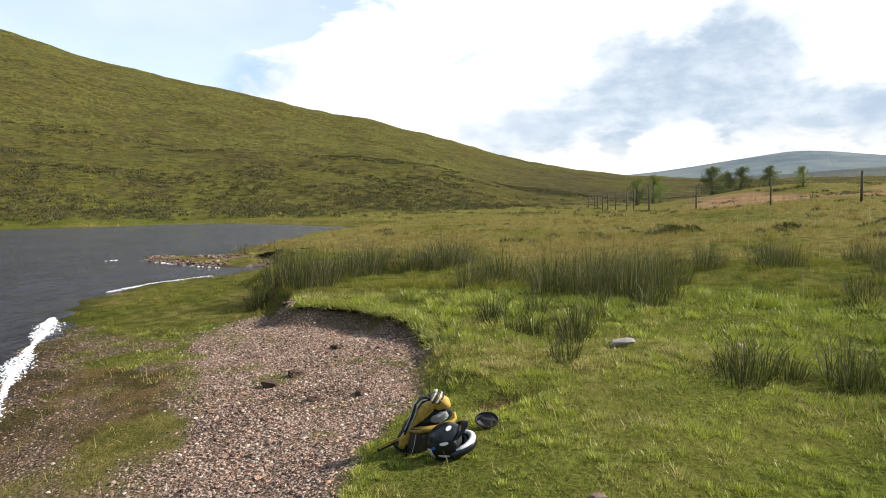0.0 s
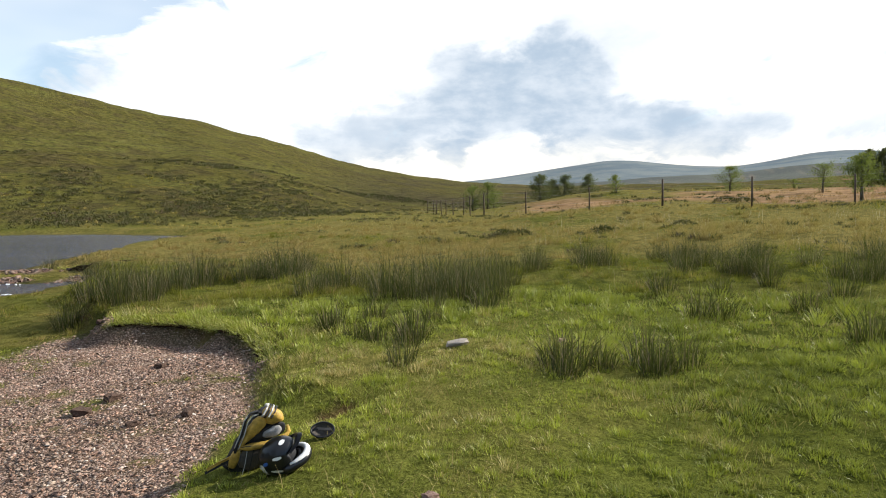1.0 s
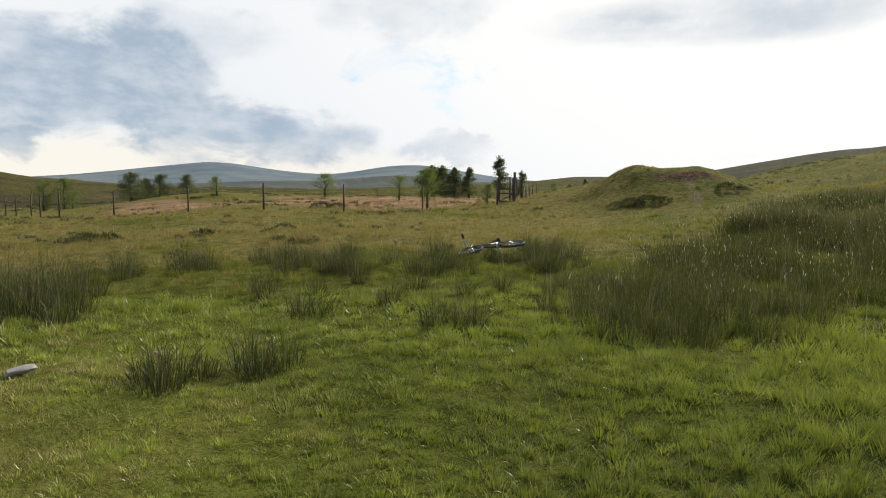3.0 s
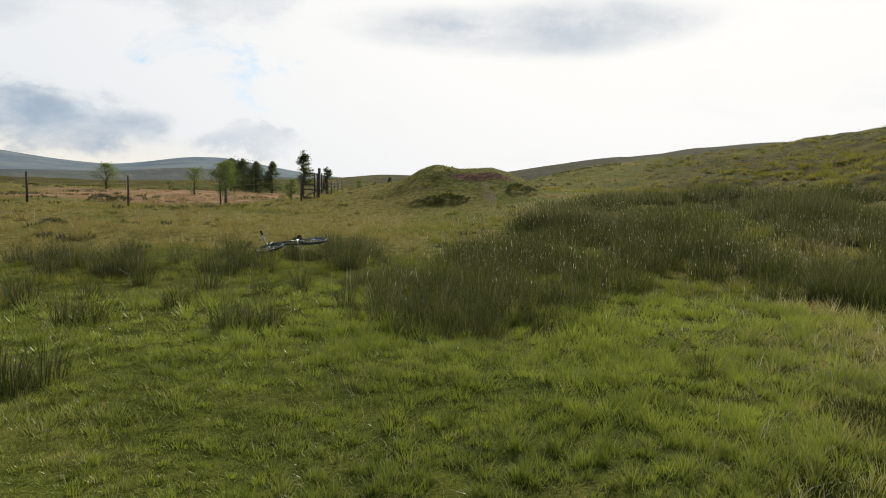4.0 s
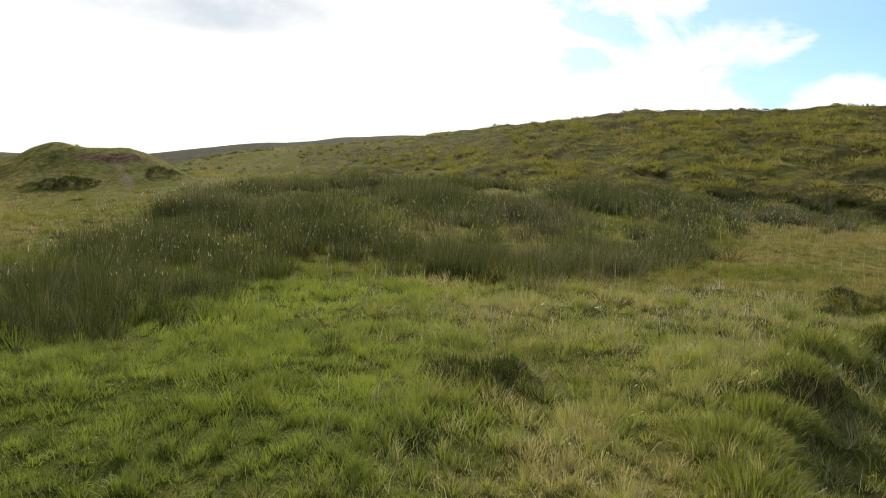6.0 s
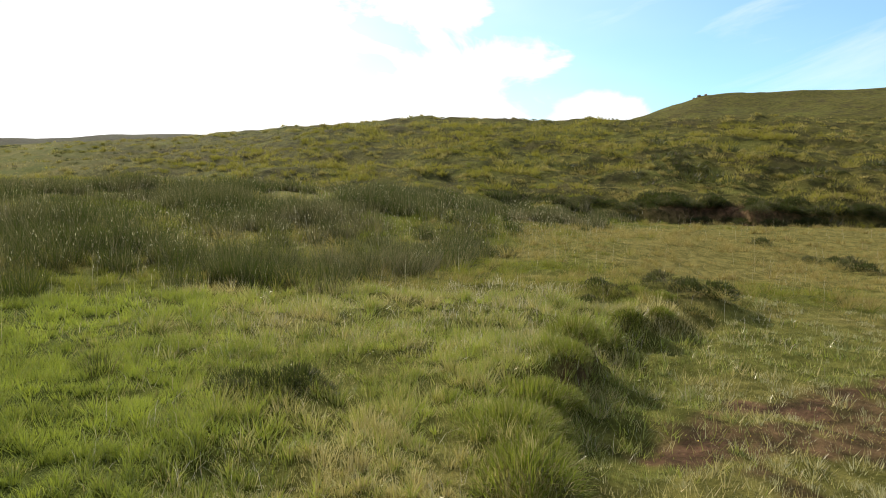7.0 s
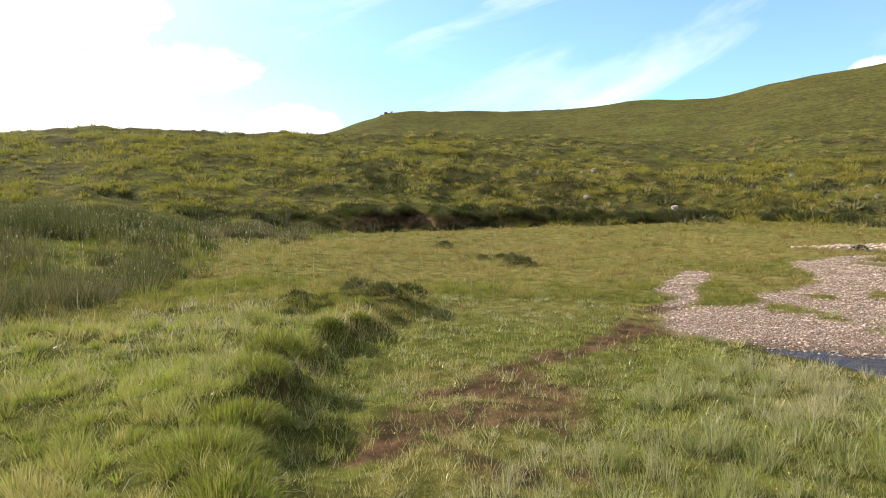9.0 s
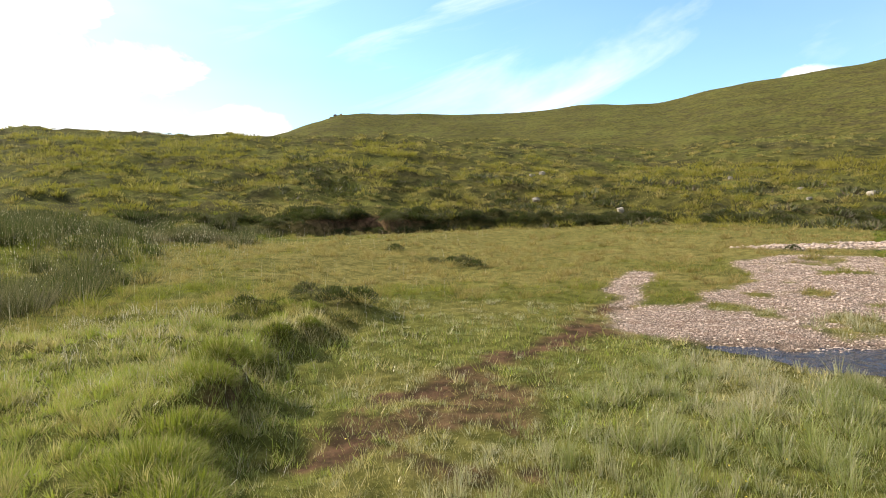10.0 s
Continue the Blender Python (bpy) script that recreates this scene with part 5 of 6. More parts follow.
def peat_bank(pts, m=9000):
    """The undercut face of the turf bank: hollow below, with a lip above, and grass hanging over it."""
    pts = np.array(pts, float)
    seg = np.hypot(*np.diff(pts, axis=0).T)
    s = np.arange(0, seg.sum(), 0.03)
    at = np.concatenate([[0], np.cumsum(seg)])
    x, y = np.interp(s, at, pts[:, 0]), np.interp(s, at, pts[:, 1])
    k = np.ones(15) / 15
    x[7:-7], y[7:-7] = np.convolve(x, k, "valid"), np.convolve(y, k, "valid")
    tx, ty = np.gradient(x), np.gradient(y)
    ln = np.hypot(tx, ty)
    # out points away from the meadow
    ox, oy = -ty / ln, tx / ln
    wob = 0.09 * fbm(x, y, 0.5, 3, 161)
    top = land(x - 0.28 * ox, y - 0.28 * oy) + 0.005
    low = land(x + 0.35 * ox, y + 0.35 * oy) - 0.03
    fade = step(0, 1.5, s) * step(0, 0.5, s[-1] - s)
    low, top = low, low + (top - low) * (0.15 + 0.85 * fade)
    rows_at = [(0.04, 0.0), (-0.03, 0.25), (-0.06, 0.5), (-0.02, 0.75), (0.05, 0.90), (0.055, 0.97), (-0.02, 1.0), (-0.30, 0.985)]
    n = len(s)
    verts = []
    for off, f in rows_at:
        rough = off + wob * (f < 0.99) + 0.025 * fbm(x * 3 + f * 7, y * 3, 0.35, 2, 163)
        verts.append(np.stack([x + ox * rough, y + oy * rough, low + (top - low) * f], 1))
    verts = np.concatenate(verts)
    i, j = np.meshgrid(np.arange(len(rows_at) - 1), np.arange(n - 1), indexing="ij")
    quads = np.stack([i * n + j, i * n + j + 1, (i + 1) * n + j + 1, (i + 1) * n + j], -1).reshape(-1, 4)
    ob = new("peat_bank", raw("peat_bank", verts, quads.ravel(), np.full(len(quads), 4), PEAT, True))
    tagged(ob, "dark undercut peat face below the turf edge", "bank", kind="structure")
    pick = rng.integers(0, n, m)
    back = rng.uniform(-0.06, 0.34, m)
    px, py = x[pick] - ox[pick] * back + rng.normal(0, 0.02, m), y[pick] - oy[pick] * back + rng.normal(0, 0.02, m)
    way_out = np.arctan2(oy[pick], ox[pick]) + rng.normal(0, 0.7, m)
    lean = np.clip(rng.normal(1.0, 0.35, m) + 0.35 * (back < 0.03), 0.2, 1.75)
    me = blade_mesh("lip_grass", px, py, top[pick] + 0.01, rng.uniform(0.06, 0.15, m), np.full(m, 0.010), lean, rng.uniform(0, 0.5, m), GRASS, True, None, way_out)
    tagged(new("lip_grass", me), "green grass hanging over the bank edge", "grass", kind="stuff")


peat_bank([(-3.95, 25.1), (-4.6, 24.0), (-5.2, 22.75), (-5.95, 22.4), (-7.0, 23.4), (-8.1, 24.5)], 1200)
peat_bank([(-2.5, 9.85), (-2.3, 9.62), (-1.75, 9.45), (-1.1, 9.25), (-0.5, 8.55), (-0.14, 7.9), (-0.04, 7.5), (0.0, 7.1)][::-1])

boulder("flat_stone", 2.02, 6.72, (0.24, 0.13, 0.055), (6, -9, -18), "flat pale stone slab tilted in the grass", 3, 0.75).data.materials[0] = plain("pale_slab", (0.36, 0.31, 0.26), 0.8, 25, 0.3, 0.006)
boulder("field_stone", 0.84, 3.09, (0.085, 0.07, 0.05), (0, 6, 30), "pinkish stone lying in the short grass", 5)
boulder("white_stone", 3.2, 6.5, (0.08, 0.06, 0.05), (0, 0, 10), "small white stone among rush tufts", 6)
for k, (x, y, s) in enumerate([(-1.75, 6.45, 0.16), (-1.55, 6.75, 0.15), (-2.45, 10.0, 0.12), (-1.3, 7.9, 0.13), (-1.2, 5.9, 0.10), (-0.75, 6.0, 0.12)]):
    boulder("dark_stone", x, y, (s, s * 0.7, s * 0.5), (4, 8, 50 * k), "brown weathered stone lying on the shingle", 10 + k).data.materials[0] = CLOD
for k in range(9):
    b = rng.uniform(150, 184)
    r = rng.uniform(44, 60)
    x, y, s = HUB[0] + r * math.sin(radians(b)), HUB[1] + r * math.cos(radians(b)), rng.uniform(0.3, 0.6)
    tagged(boulder("hill_rock", x, y, (s, s * 0.7, s * 0.6), (10, 5, 40 * k), "pale lichened rock showing through the heather", 30 + k, 0.4), group="rocks on the ridge").data.materials[0] = LICHEN
for k, (b, s) in enumerate([(136.7, 2.2), (137.2, 1.6), (136.3, 1.4)]):
    x, y = HUB[0] + 448 * math.sin(radians(b)), HUB[1] + 448 * math.cos(radians(b))
    tagged(boulder("crag", x, y, (s, s * 0.7, s * 0.5), (10, 5, 40 * k), "grey crag outcrop on the skyline", 60 + k, 0.3), category="crag")


# ---------------------------------------------------------------- foam where waves break
def foam_line(pts, width, count, size, seed):
    g = np.random.default_rng(seed)
    pts = np.array(pts, float)
    seg = np.hypot(*np.diff(pts, axis=0).T)
    along = g.uniform(0, seg.sum(), count)
    i = np.clip(np.searchsorted(np.cumsum(seg), along), 0, len(seg) - 1)
    t = (along - np.concatenate([[0], np.cumsum(seg)])[i]) / seg[i]
    d = (pts[i + 1] - pts[i]) / seg[i][:, None]
    off = g.normal(0, 1, count) * width * (0.7 + 0.5 * np.sin(along * 2.3))
    return pts[i, 0] + d[:, 0] * t * seg[i] - d[:, 1] * off, pts[i, 1] + d[:, 1] * t * seg[i] + d[:, 0] * off, size * g.uniform(0.4, 1.3, count)


def foam():
    rows = [foam_line([(-4.25, 5.0), (-4.45, 6.1), (-4.95, 7.1), (-5.65, 8.4), (-6.5, 10.3), (-7.2, 11.7)], 0.075, 4200, 0.018, 1),
            foam_line([(-7.9, 15.0), (-7.5, 16.7), (-6.5, 18.1)], 0.055, 300, 0.022, 2),
            foam_line([(-7.1, 20.35), (-8.6, 21.3), (-10.6, 23.1)], 0.04, 60, 0.035, 3),
            foam_line([(-12.3, 23.3), (-12.0, 23.6)], 0.05, 5, 0.05, 4)]
    x, y, s = (np.concatenate(c) for c in zip(*rows))
    n = len(x)
    k = 6
    a = np.arange(k) * 2 * np.pi / k
    wob = rng.uniform(0.6, 1.25, (n, k))
    rx, ry = x[:, None] + s[:, None] * 1.5 * wob * np.cos(a), y[:, None] + s[:, None] * wob * np.sin(a)
    base = np.maximum(land(x, y), WATER)
    rim = np.stack([rx, ry, np.repeat(base[:, None] - 0.004, k, 1)], -1)
    top = np.stack([x, y, base + s * rng.uniform(0.25, 0.7, n)], -1)[:, None]
    verts = np.concatenate([rim, top], 1).reshape(-1, 3)
    j = np.arange(k)
    tri = np.stack([j, (j + 1) % k, np.full(k, k)], 1).ravel()
    loops = (np.arange(n)[:, None] * (k + 1) + tri).ravel()
    me = raw("foam", verts, loops, np.full(n * k, 3), FOAM, True)
    return tagged(new("foam", me), "white foam of small waves breaking on the shore", "foam", kind="stuff")


foam()


# ---------------------------------------------------------------- trees
def tree(x, y, tall, wide, kind, label, seed, lift=0.25, leaves=2600, fill=0.3):
    g = random.Random(seed)
    gn = np.random.default_rng(seed)
    root = empty(kind + "_tree", pose(x, y, ground_z(x, y) - 0.05, 0, 0, g.uniform(0, 360)), label, "tree")
    bm = bmesh.new()
    bend = [Vector((g.uniform(-0.05, 0.05) * tall * t, g.uniform(-0.05, 0.05) * tall * t, tall * t)) for t in (0, 0.25, 0.5, 0.75, 0.95)]
    rad = 0.022 * tall + 0.02
    tube(bm, bend, [rad * 1.3, rad, rad * 0.75, rad * 0.45, rad * 0.15], 7)
    heads = []
    for k in range(24 if kind == "pine" else 18):
        t = lift + (0.95 - lift) * (k + g.random()) / (24 if kind == "pine" else 18)
        i = min(int(t * 4), 3)
        at = bend[i].lerp(bend[i + 1], t * 4 - i) if t < 0.95 else bend[-1]
        a = g.uniform(0, 6.28)
        if kind == "pine":
            span = wide * (1.05 - 0.75 * (t - lift) / (1 - lift)) * g.uniform(0.6, 1.0)
            end = at + Vector((math.cos(a) * span, math.sin(a) * span, span * g.uniform(-0.05, 0.35)))
        else:
            span = wide * math.sin(math.pi * min(1, 0.25 + 0.72 * (t - lift) / (1 - lift))) * g.uniform(0.55, 1.05)
            end = at + Vector((math.cos(a) * span, math.sin(a) * span, span * g.uniform(0.3, 0.8)))
        tube(bm, [at, at.lerp(end, 0.55) + Vector((0, 0, 0.04 * span)), end], [rad * 0.4, rad * 0.25, rad * 0.08], 5, False)
        heads += [(at.lerp(end, f), span * 0.33) for f in ((0.3, 0.55, 0.8, 1.0) if kind == "pine" else (0.4, 0.65, 0.85, 1.0))]
    heads.append((bend[-1], wide * 0.22))
    part("trunk", bm, BARK, root)
    n = int(leaves * 2.4)
    pick = gn.integers(0, len(heads), n)
    c = np.array([tuple(h[0]) for h in heads])[pick]
    spread_by = np.array([h[1] for h in heads])[pick][:, None]
    p = c + gn.normal(0, 0.62, (n, 3)) * np.maximum(spread_by, wide * 0.16) * np.array([1, 1, 0.75])
    # the other half fills the outline of the crown unevenly
    m = int(n * fill)
    t = gn.uniform(lift * 0.8, 1.0, m)
    full = (1.02 - t) ** 0.7 * 1.15 if kind == "pine" else np.sin(np.pi * np.clip(0.12 + 0.86 * (t - lift * 0.8) / (1 - lift * 0.8), 0, 1)) ** 0.7
    b = gn.uniform(0, 2 * np.pi, m)
    lumpy = 0.75 + 0.5 * np.sin(3 * b + 9 * t + seed) * np.sin(11 * t + seed)
    rad_at = wide * full * lumpy * np.sqrt(gn.uniform(0.1, 1, m))
    p[:m] = np.stack([rad_at * np.cos(b), rad_at * np.sin(b), t * tall], 1)
    size = (0.072 if kind == "pine" else 0.060) * (0.6 + 0.25 * tall)
    me = blade_mesh("crown", p[:, 0], p[:, 1], p[:, 2], size * gn.uniform(0.7, 1.5, n), size * gn.uniform(0.45, 0.95, n), gn.uniform(0.1, 2.4, n), gn.uniform(0, 0.25, n), NEEDLE if kind == "pine" else LEAF, False)
    ob = new("crown", me)
    ob.parent = root
    return root


TREES = [
    (33.6, 30.2, 3.0, 1.30, "birch", "young birch with an open green crown inside the fence", 0.3, 2600),
    (42.8, 42.1, 2.4, 1.3, "birch", "small pale green birch on the moor", 0.1, 1400),
    (44.0, 54.5, 2.5, 1.5, "birch", "low spreading pale willow bush among pink grass", 0.05, 2200),
    (52.2, 46.4, 3.5, 1.75, "pine", "dark pine in a close group", 0.05, 3400),
    (53.0, 45.6, 3.5, 1.8, "pine", "dark pine in a close group", 0.05, 3400),
    (54.0, 44.7, 3.3, 1.7, "pine", "dark pine in a close group", 0.05, 3400),
    (55.2, 43.6, 3.4, 1.25, "pine", "tall dark pine at the end of a group", 0.08, 2800),
    (48.8, 35.0, 4.4, 1.25, "pine", "tall pine with tiered branches behind the gate", 0.25, 1700),
    (40.1, 29.8, 1.6, 0.7, "birch", "pale green sapling beside the gate", 0.1, 1200),
    (53.0, 35.2, 3.1, 0.8, "pine", "slim young pine behind the fence", 0.25, 1500),
    (68.8, 41.0, 2.0, 0.9, "birch", "small rounded birch far along the fence", 0.1, 1000),
    (82.6, 46.7, 2.0, 0.6, "pine", "small dark pine on the skyline", 0.1, 1000),
    (83.9, 45.0, 2.7, 0.7, "pine", "small dark pine on the skyline", 0.1, 1000),
    (29.7, 68.9, 3.1, 2.0, "pine", "bushy dark pine on the heathery rise", 0.05, 3000),
    (33.0, 72.8, 2.6, 1.9, "pine", "dark pine in a row on the rise", 0.05, 2400),
    (34.4, 72.2, 2.9, 1.9, "pine", "dark pine in a row on the rise", 0.05, 2400),
    (37.0, 71.0, 2.6, 1.7, "pine", "dark pine in a row on the rise", 0.1, 2200),
    (34.9, 60.7, 2.0, 1.0, "birch", "small pale birch below the pines", 0.05, 1500),
    (22.0, 70.5, 3.0, 1.2, "birch", "grey green birch by the far fence", 0.1, 1800),
    (24.0, 71.0, 3.3, 1.3, "birch", "grey green birch by the far fence", 0.1, 1800),
    (27.2, 78.0, 2.2, 1.6, "birch", "low birch scrub by the far fence", 0.05, 1800),
    (55.0, 58.0, 1.2, 0.8, "birch", "low scrub bush on the moor", 0.05, 800),
]
for k, (x, y, tall, wide, kind, label, lift, leaves) in enumerate(TREES):
    tree(x, y, tall, wide, kind, label, 500 + k, lift, leaves, 0.10 if "tiered" in label or "slim" in label else 0.42 if "close group" in label else 0.28)


# ---------------------------------------------------------------- fence and gate
def post_mesh(tall, thick, seed):
    g = random.Random(seed)
    bm = bmesh.new()
    tube(bm, [(0, 0, -0.15), (0.004, 0, tall * 0.5), (g.uniform(-0.03, 0.03), g.uniform(-0.02, 0.02), tall)], [thick, thick * 0.95, thick * 0.9], 8)
    return bm


def fence_run(name, posts, label, wires=5):
    x0, y0 = posts[0][:2]
    root = empty(name, pose(x0, y0, ground_z(x0, y0)), label, "fence")
    tops = []
    for k, (x, y, tall, thick) in enumerate(posts):
        z = ground_z(x, y)
        ob = part("post", post_mesh(tall, thick, k), POST_WOOD, root)
        ob.location = (x - x0, y - y0, z - ground_z(x0, y0))
        tops.append((ob.location.copy(), tall))
    for w in range(wires):
        bm = bmesh.new()
        f = 0.12 + 0.82 * w / (wires - 1)
        tube(bm, [p + Vector((0, 0, h * f)) for p, h in tops], [0.004] * len(tops), 4, False)
        part("wire", bm, WIRE, root)
    return root


FENCE_FRONT = [(17.0, 72.0, 1.6, 0.05), (16.5, 67, 1.6, 0.05), (16.2, 64.6, 1.55, 0.05), (16.3, 63, 1.55, 0.05), (16.55, 62, 1.55, 0.05), (16.9, 60.6, 1.6, 0.05), (17.7, 59.6, 1.75, 0.05), (17.4, 56.5, 1.9, 0.05), (18.4, 55.4, 2.1, 0.07), (20.0, 49.2, 1.8, 0.06), (21.4, 40.8, 1.65, 0.055), (24.2, 36.2, 1.75, 0.07), (26.84, 31.28, 1.8, 0.06), (30.6, 27.9, 1.7, 0.05), (36.6, 26.3, 1.8, 0.06)]
FENCE_BACK = [(38.0, 26.2, 1.8, 0.06), (43.2, 29.12, 1.75, 0.07), (50.1, 33.19, 1.75, 0.07), (56.14, 36.75, 1.75, 0.07), (62.19, 40.29, 1.75, 0.07), (69.11, 44.31, 1.75, 0.07), (74.43, 47.14, 2.0, 0.07)]
fence_run("deer_fence", FENCE_FRONT, "tall deer fence of dark posts and thin wires")
fence_run("deer_fence", FENCE_BACK, "deer fence of close posts running away uphill")


def gate(x, y, turn):
    root = empty("field_gate", pose(x, y, ground_z(x, y), 0, 0, turn), "dark wooden high gate with rails and a brace", "gate")
    bm = bmesh.new()
    tube(bm, [(1.16, 0, -0.2), (1.16, 0.01, 1.1), (1.17, 0, 2.28)], [0.105, 0.10, 0.095], 10)
    part("post", bm, POST_WOOD, root)
    for px, wide in ((0.03, 0.075), (1.02, 0.075)):
        bm = bmesh.new()
        block(bm, pose(px, 0, 1.02), (wide, 0.05, 1.78), 0.008)
        part("stile", bm, POST_WOOD, root)
    for h, tall in ((0.20, 0.10), (0.78, 0.09), (1.10, 0.09), (1.88, 0.07)):
        bm = bmesh.new()
        block(bm, pose(0.525, 0, h), (0.905, 0.044, tall), 0.008)
        part("rail", bm, POST_WOOD, root)
    bm = bmesh.new()
    block(bm, pose(0.52, -0.042, 0.49, 0, -29, 0), (1.02, 0.03, 0.07), 0.006)
    part("brace", bm, POST_WOOD, root)
    return root


gate(36.75, 26.25, -33.0)
# ---------------------------------------------------------------- bicycle lying in the rushes
BLACK = plain("black_paint", (0.018, 0.018, 0.02), 0.35, 60, 0.2, 0.001, 0.0, 0.5)
RUBBER = plain("tyre_rubber", (0.022, 0.022, 0.022), 0.8, 80, 0.3, 0.003)
ALLOY = plain("bare_alloy", (0.55, 0.56, 0.57), 0.35, 50, 0.15, 0.001, 0.9)
SILVER = plain("silver_paint", (0.10, 0.10, 0.105), 0.35, 60, 0.15, 0.001, 0.4)


def hoop(bm, m, radius, thick, around=36, sides=8, flat=1.0):
    rings = []
    for i in range(around):
        a = 2 * math.pi * i / around
        c = Vector((math.cos(a), 0, math.sin(a)))
        rings.append([bm.verts.new(m @ (c * (radius + thick * math.cos(b)) + Vector((0, thick * flat * math.sin(b), 0)))) for b in (2 * math.pi * j / sides for j in range(sides))])
    for i in range(around):
        for j in range(sides):
            f = bm.faces.new((rings[i][j], rings[i][(j + 1) % sides], rings[(i + 1) % around][(j + 1) % sides], rings[(i + 1) % around][j]))
            f.smooth = True


def bicycle(m):
    root = empty("mountain_bike", m, "black and silver mountain bike lying on its side in rushes", "bicycle")
    I = Matrix()
    for wx, turn in ((-0.52, 0), (0.56, -10)):
        wm = pose(wx, 0, 0.335, 0, 0, turn)
        bm = bmesh.new()
        hoop(bm, I, 0.305, 0.028, 40, 8)
        wheel = part("wheel", bm, RUBBER, root)
        wheel.matrix_local = wm
        bm = bmesh.new()
        hoop(bm, I, 0.272, 0.012, 40, 6, 1.1)
        part("rim", bm, SILVER, wheel, "silver rim")
        bm = bmesh.new()
        tube(bm, [(0, -0.055, 0), (0, 0.055, 0)], [0.022, 0.022], 10)
        part("hub", bm, ALLOY, wheel)
        for k in range(16):
            a = 2 * math.pi * k / 16
            bm = bmesh.new()
            tube(bm, [(0.015 * math.cos(a + 1), 0.03 * (-1) ** k, 0.015 * math.sin(a + 1)), (0.27 * math.cos(a), 0, 0.27 * math.sin(a))], [0.0022, 0.0022], 4, False)
            part("spoke", bm, ALLOY, wheel)
    head_lo, head_hi, crank, seat_top, rear = Vector((0.40, 0, 0.66)), Vector((0.36, 0, 0.80)), Vector((-0.12, 0, 0.31)), Vector((-0.28, 0, 0.74)), Vector((-0.52, 0, 0.335))
    bm = bmesh.new()
    tube(bm, [head_lo, crank], [0.026, 0.028], 10)
    tube(bm, [head_hi, seat_top], [0.022, 0.019], 10)
    tube(bm, [crank, seat_top], [0.02, 0.018], 10)
    tube(bm, [head_lo - (head_hi - head_lo) * 0.1, head_hi + (head_hi - head_lo) * 0.1], [0.026, 0.026], 10)
    for s in (-1, 1):
        off = Vector((0, 0.062 * s, 0))
        tube(bm, [crank + off * 0.4, rear + off], [0.012, 0.01], 7)
        tube(bm, [seat_top - Vector((0, 0, 0.06)) + off * 0.3, rear + off], [0.011, 0.009], 7)
    part("frame", bm, BLACK, root, "black painted frame")
    bm = bmesh.new()
    for s in (-1, 1):
        tube(bm, [(0.40 - 0.02 * s, 0.065 * s, 0.66), (0.47, 0.065 * s, 0.5), (0.56, 0.062 * s, 0.335)], [0.019, 0.019, 0.014], 9)
    block(bm, pose(0.405, 0, 0.665), (0.06, 0.17, 0.045), 0.012)
    part("fork", bm, SILVER, root, "silver suspension fork")
    bm = bmesh.new()
    tube(bm, [(0.35, 0, 0.82), (0.345, 0, 0.88), (0.41, 0, 0.90)], [0.016, 0.016, 0.018], 8)
    tube(bm, [(0.30, -0.36, 0.93), (0.37, -0.2, 0.925), (0.41, -0.08, 0.90), (0.41, 0.08, 0.90), (0.37, 0.2, 0.925), (0.30, 0.36, 0.93)], [0.016] * 6, 8)
    turn_bar = pose(0.36, 0, 0, 0, 0, -38) @ pose(-0.36, 0, 0)
    bmesh.ops.transform(bm, matrix=turn_bar, verts=bm.verts)
    bar = part("handlebar", bm, ALLOY, root, "bright alloy handlebar")
    for s in (-1, 1):
        bm = bmesh.new()
        tube(bm, [(0.29, 0.375 * s, 0.931), (0.335, 0.26 * s, 0.927)], [0.027, 0.024], 9)
        bmesh.ops.transform(bm, matrix=turn_bar, verts=bm.verts)
        part("grip", bm, RUBBER, bar, "black rubber grip")
        bm = bmesh.new()
        tube(bm, [(0.36, 0.22 * s, 0.915), (0.42, 0.25 * s, 0.90), (0.41, 0.34 * s, 0.895)], [0.008, 0.007, 0.006], 6)
        bmesh.ops.transform(bm, matrix=turn_bar, verts=bm.verts)
        part("brake_lever", bm, ALLOY, bar)
    bm = bmesh.new()
    tube(bm, [seat_top, (-0.32, 0, 0.90)], [0.014, 0.014], 8)
    part("seat_post", bm, ALLOY, root)
    bm = bmesh.new()
    bmesh.ops.create_uvsphere(bm, u_segments=18, v_segments=10, radius=1.0)
    for v in bm.verts:
        t = (v.co.x + 1) / 2
        v.co = Vector((-0.33 + v.co.x * 0.14, v.co.y * (0.075 - 0.052 * t), 0.93 + v.co.z * 0.032 - 0.012 * t))
    for f in bm.faces:
        f.smooth = True
    part("saddle", bm, RUBBER, root, "black padded saddle")
    bm = bmesh.new()
    hoop(bm, pose(-0.12, -0.055, 0.31), 0.085, 0.006, 28, 5)
    tube(bm, [(-0.12, -0.07, 0.31), (-0.02, -0.085, 0.17)], [0.012, 0.010], 7)
    tube(bm, [(-0.12, 0.07, 0.31), (-0.22, 0.085, 0.45)], [0.012, 0.010], 7)
    tube(bm, [(-0.12, -0.08, 0.31), (-0.12, 0.08, 0.31)], [0.018, 0.018], 9)
    crank_set = part("crank", bm, ALLOY, root)
    for px, pz, s in ((-0.02, 0.17, -1), (-0.22, 0.45, 1)):
        bm = bmesh.new()
        block(bm, pose(px, 0.13 * s, pz), (0.085, 0.09, 0.022), 0.006)
        part("pedal", bm, BLACK, crank_set)
    return root


bx, by = 12.55, 9.05
bicycle(pose(bx, by, ground_z(bx, by) + 0.22, 0, 0, 147) @ pose(0, 0, 0, 0, 8, 0) @ pose(0, 0, 0, 86, 0, 0) @ pose(0, 0, -0.33))

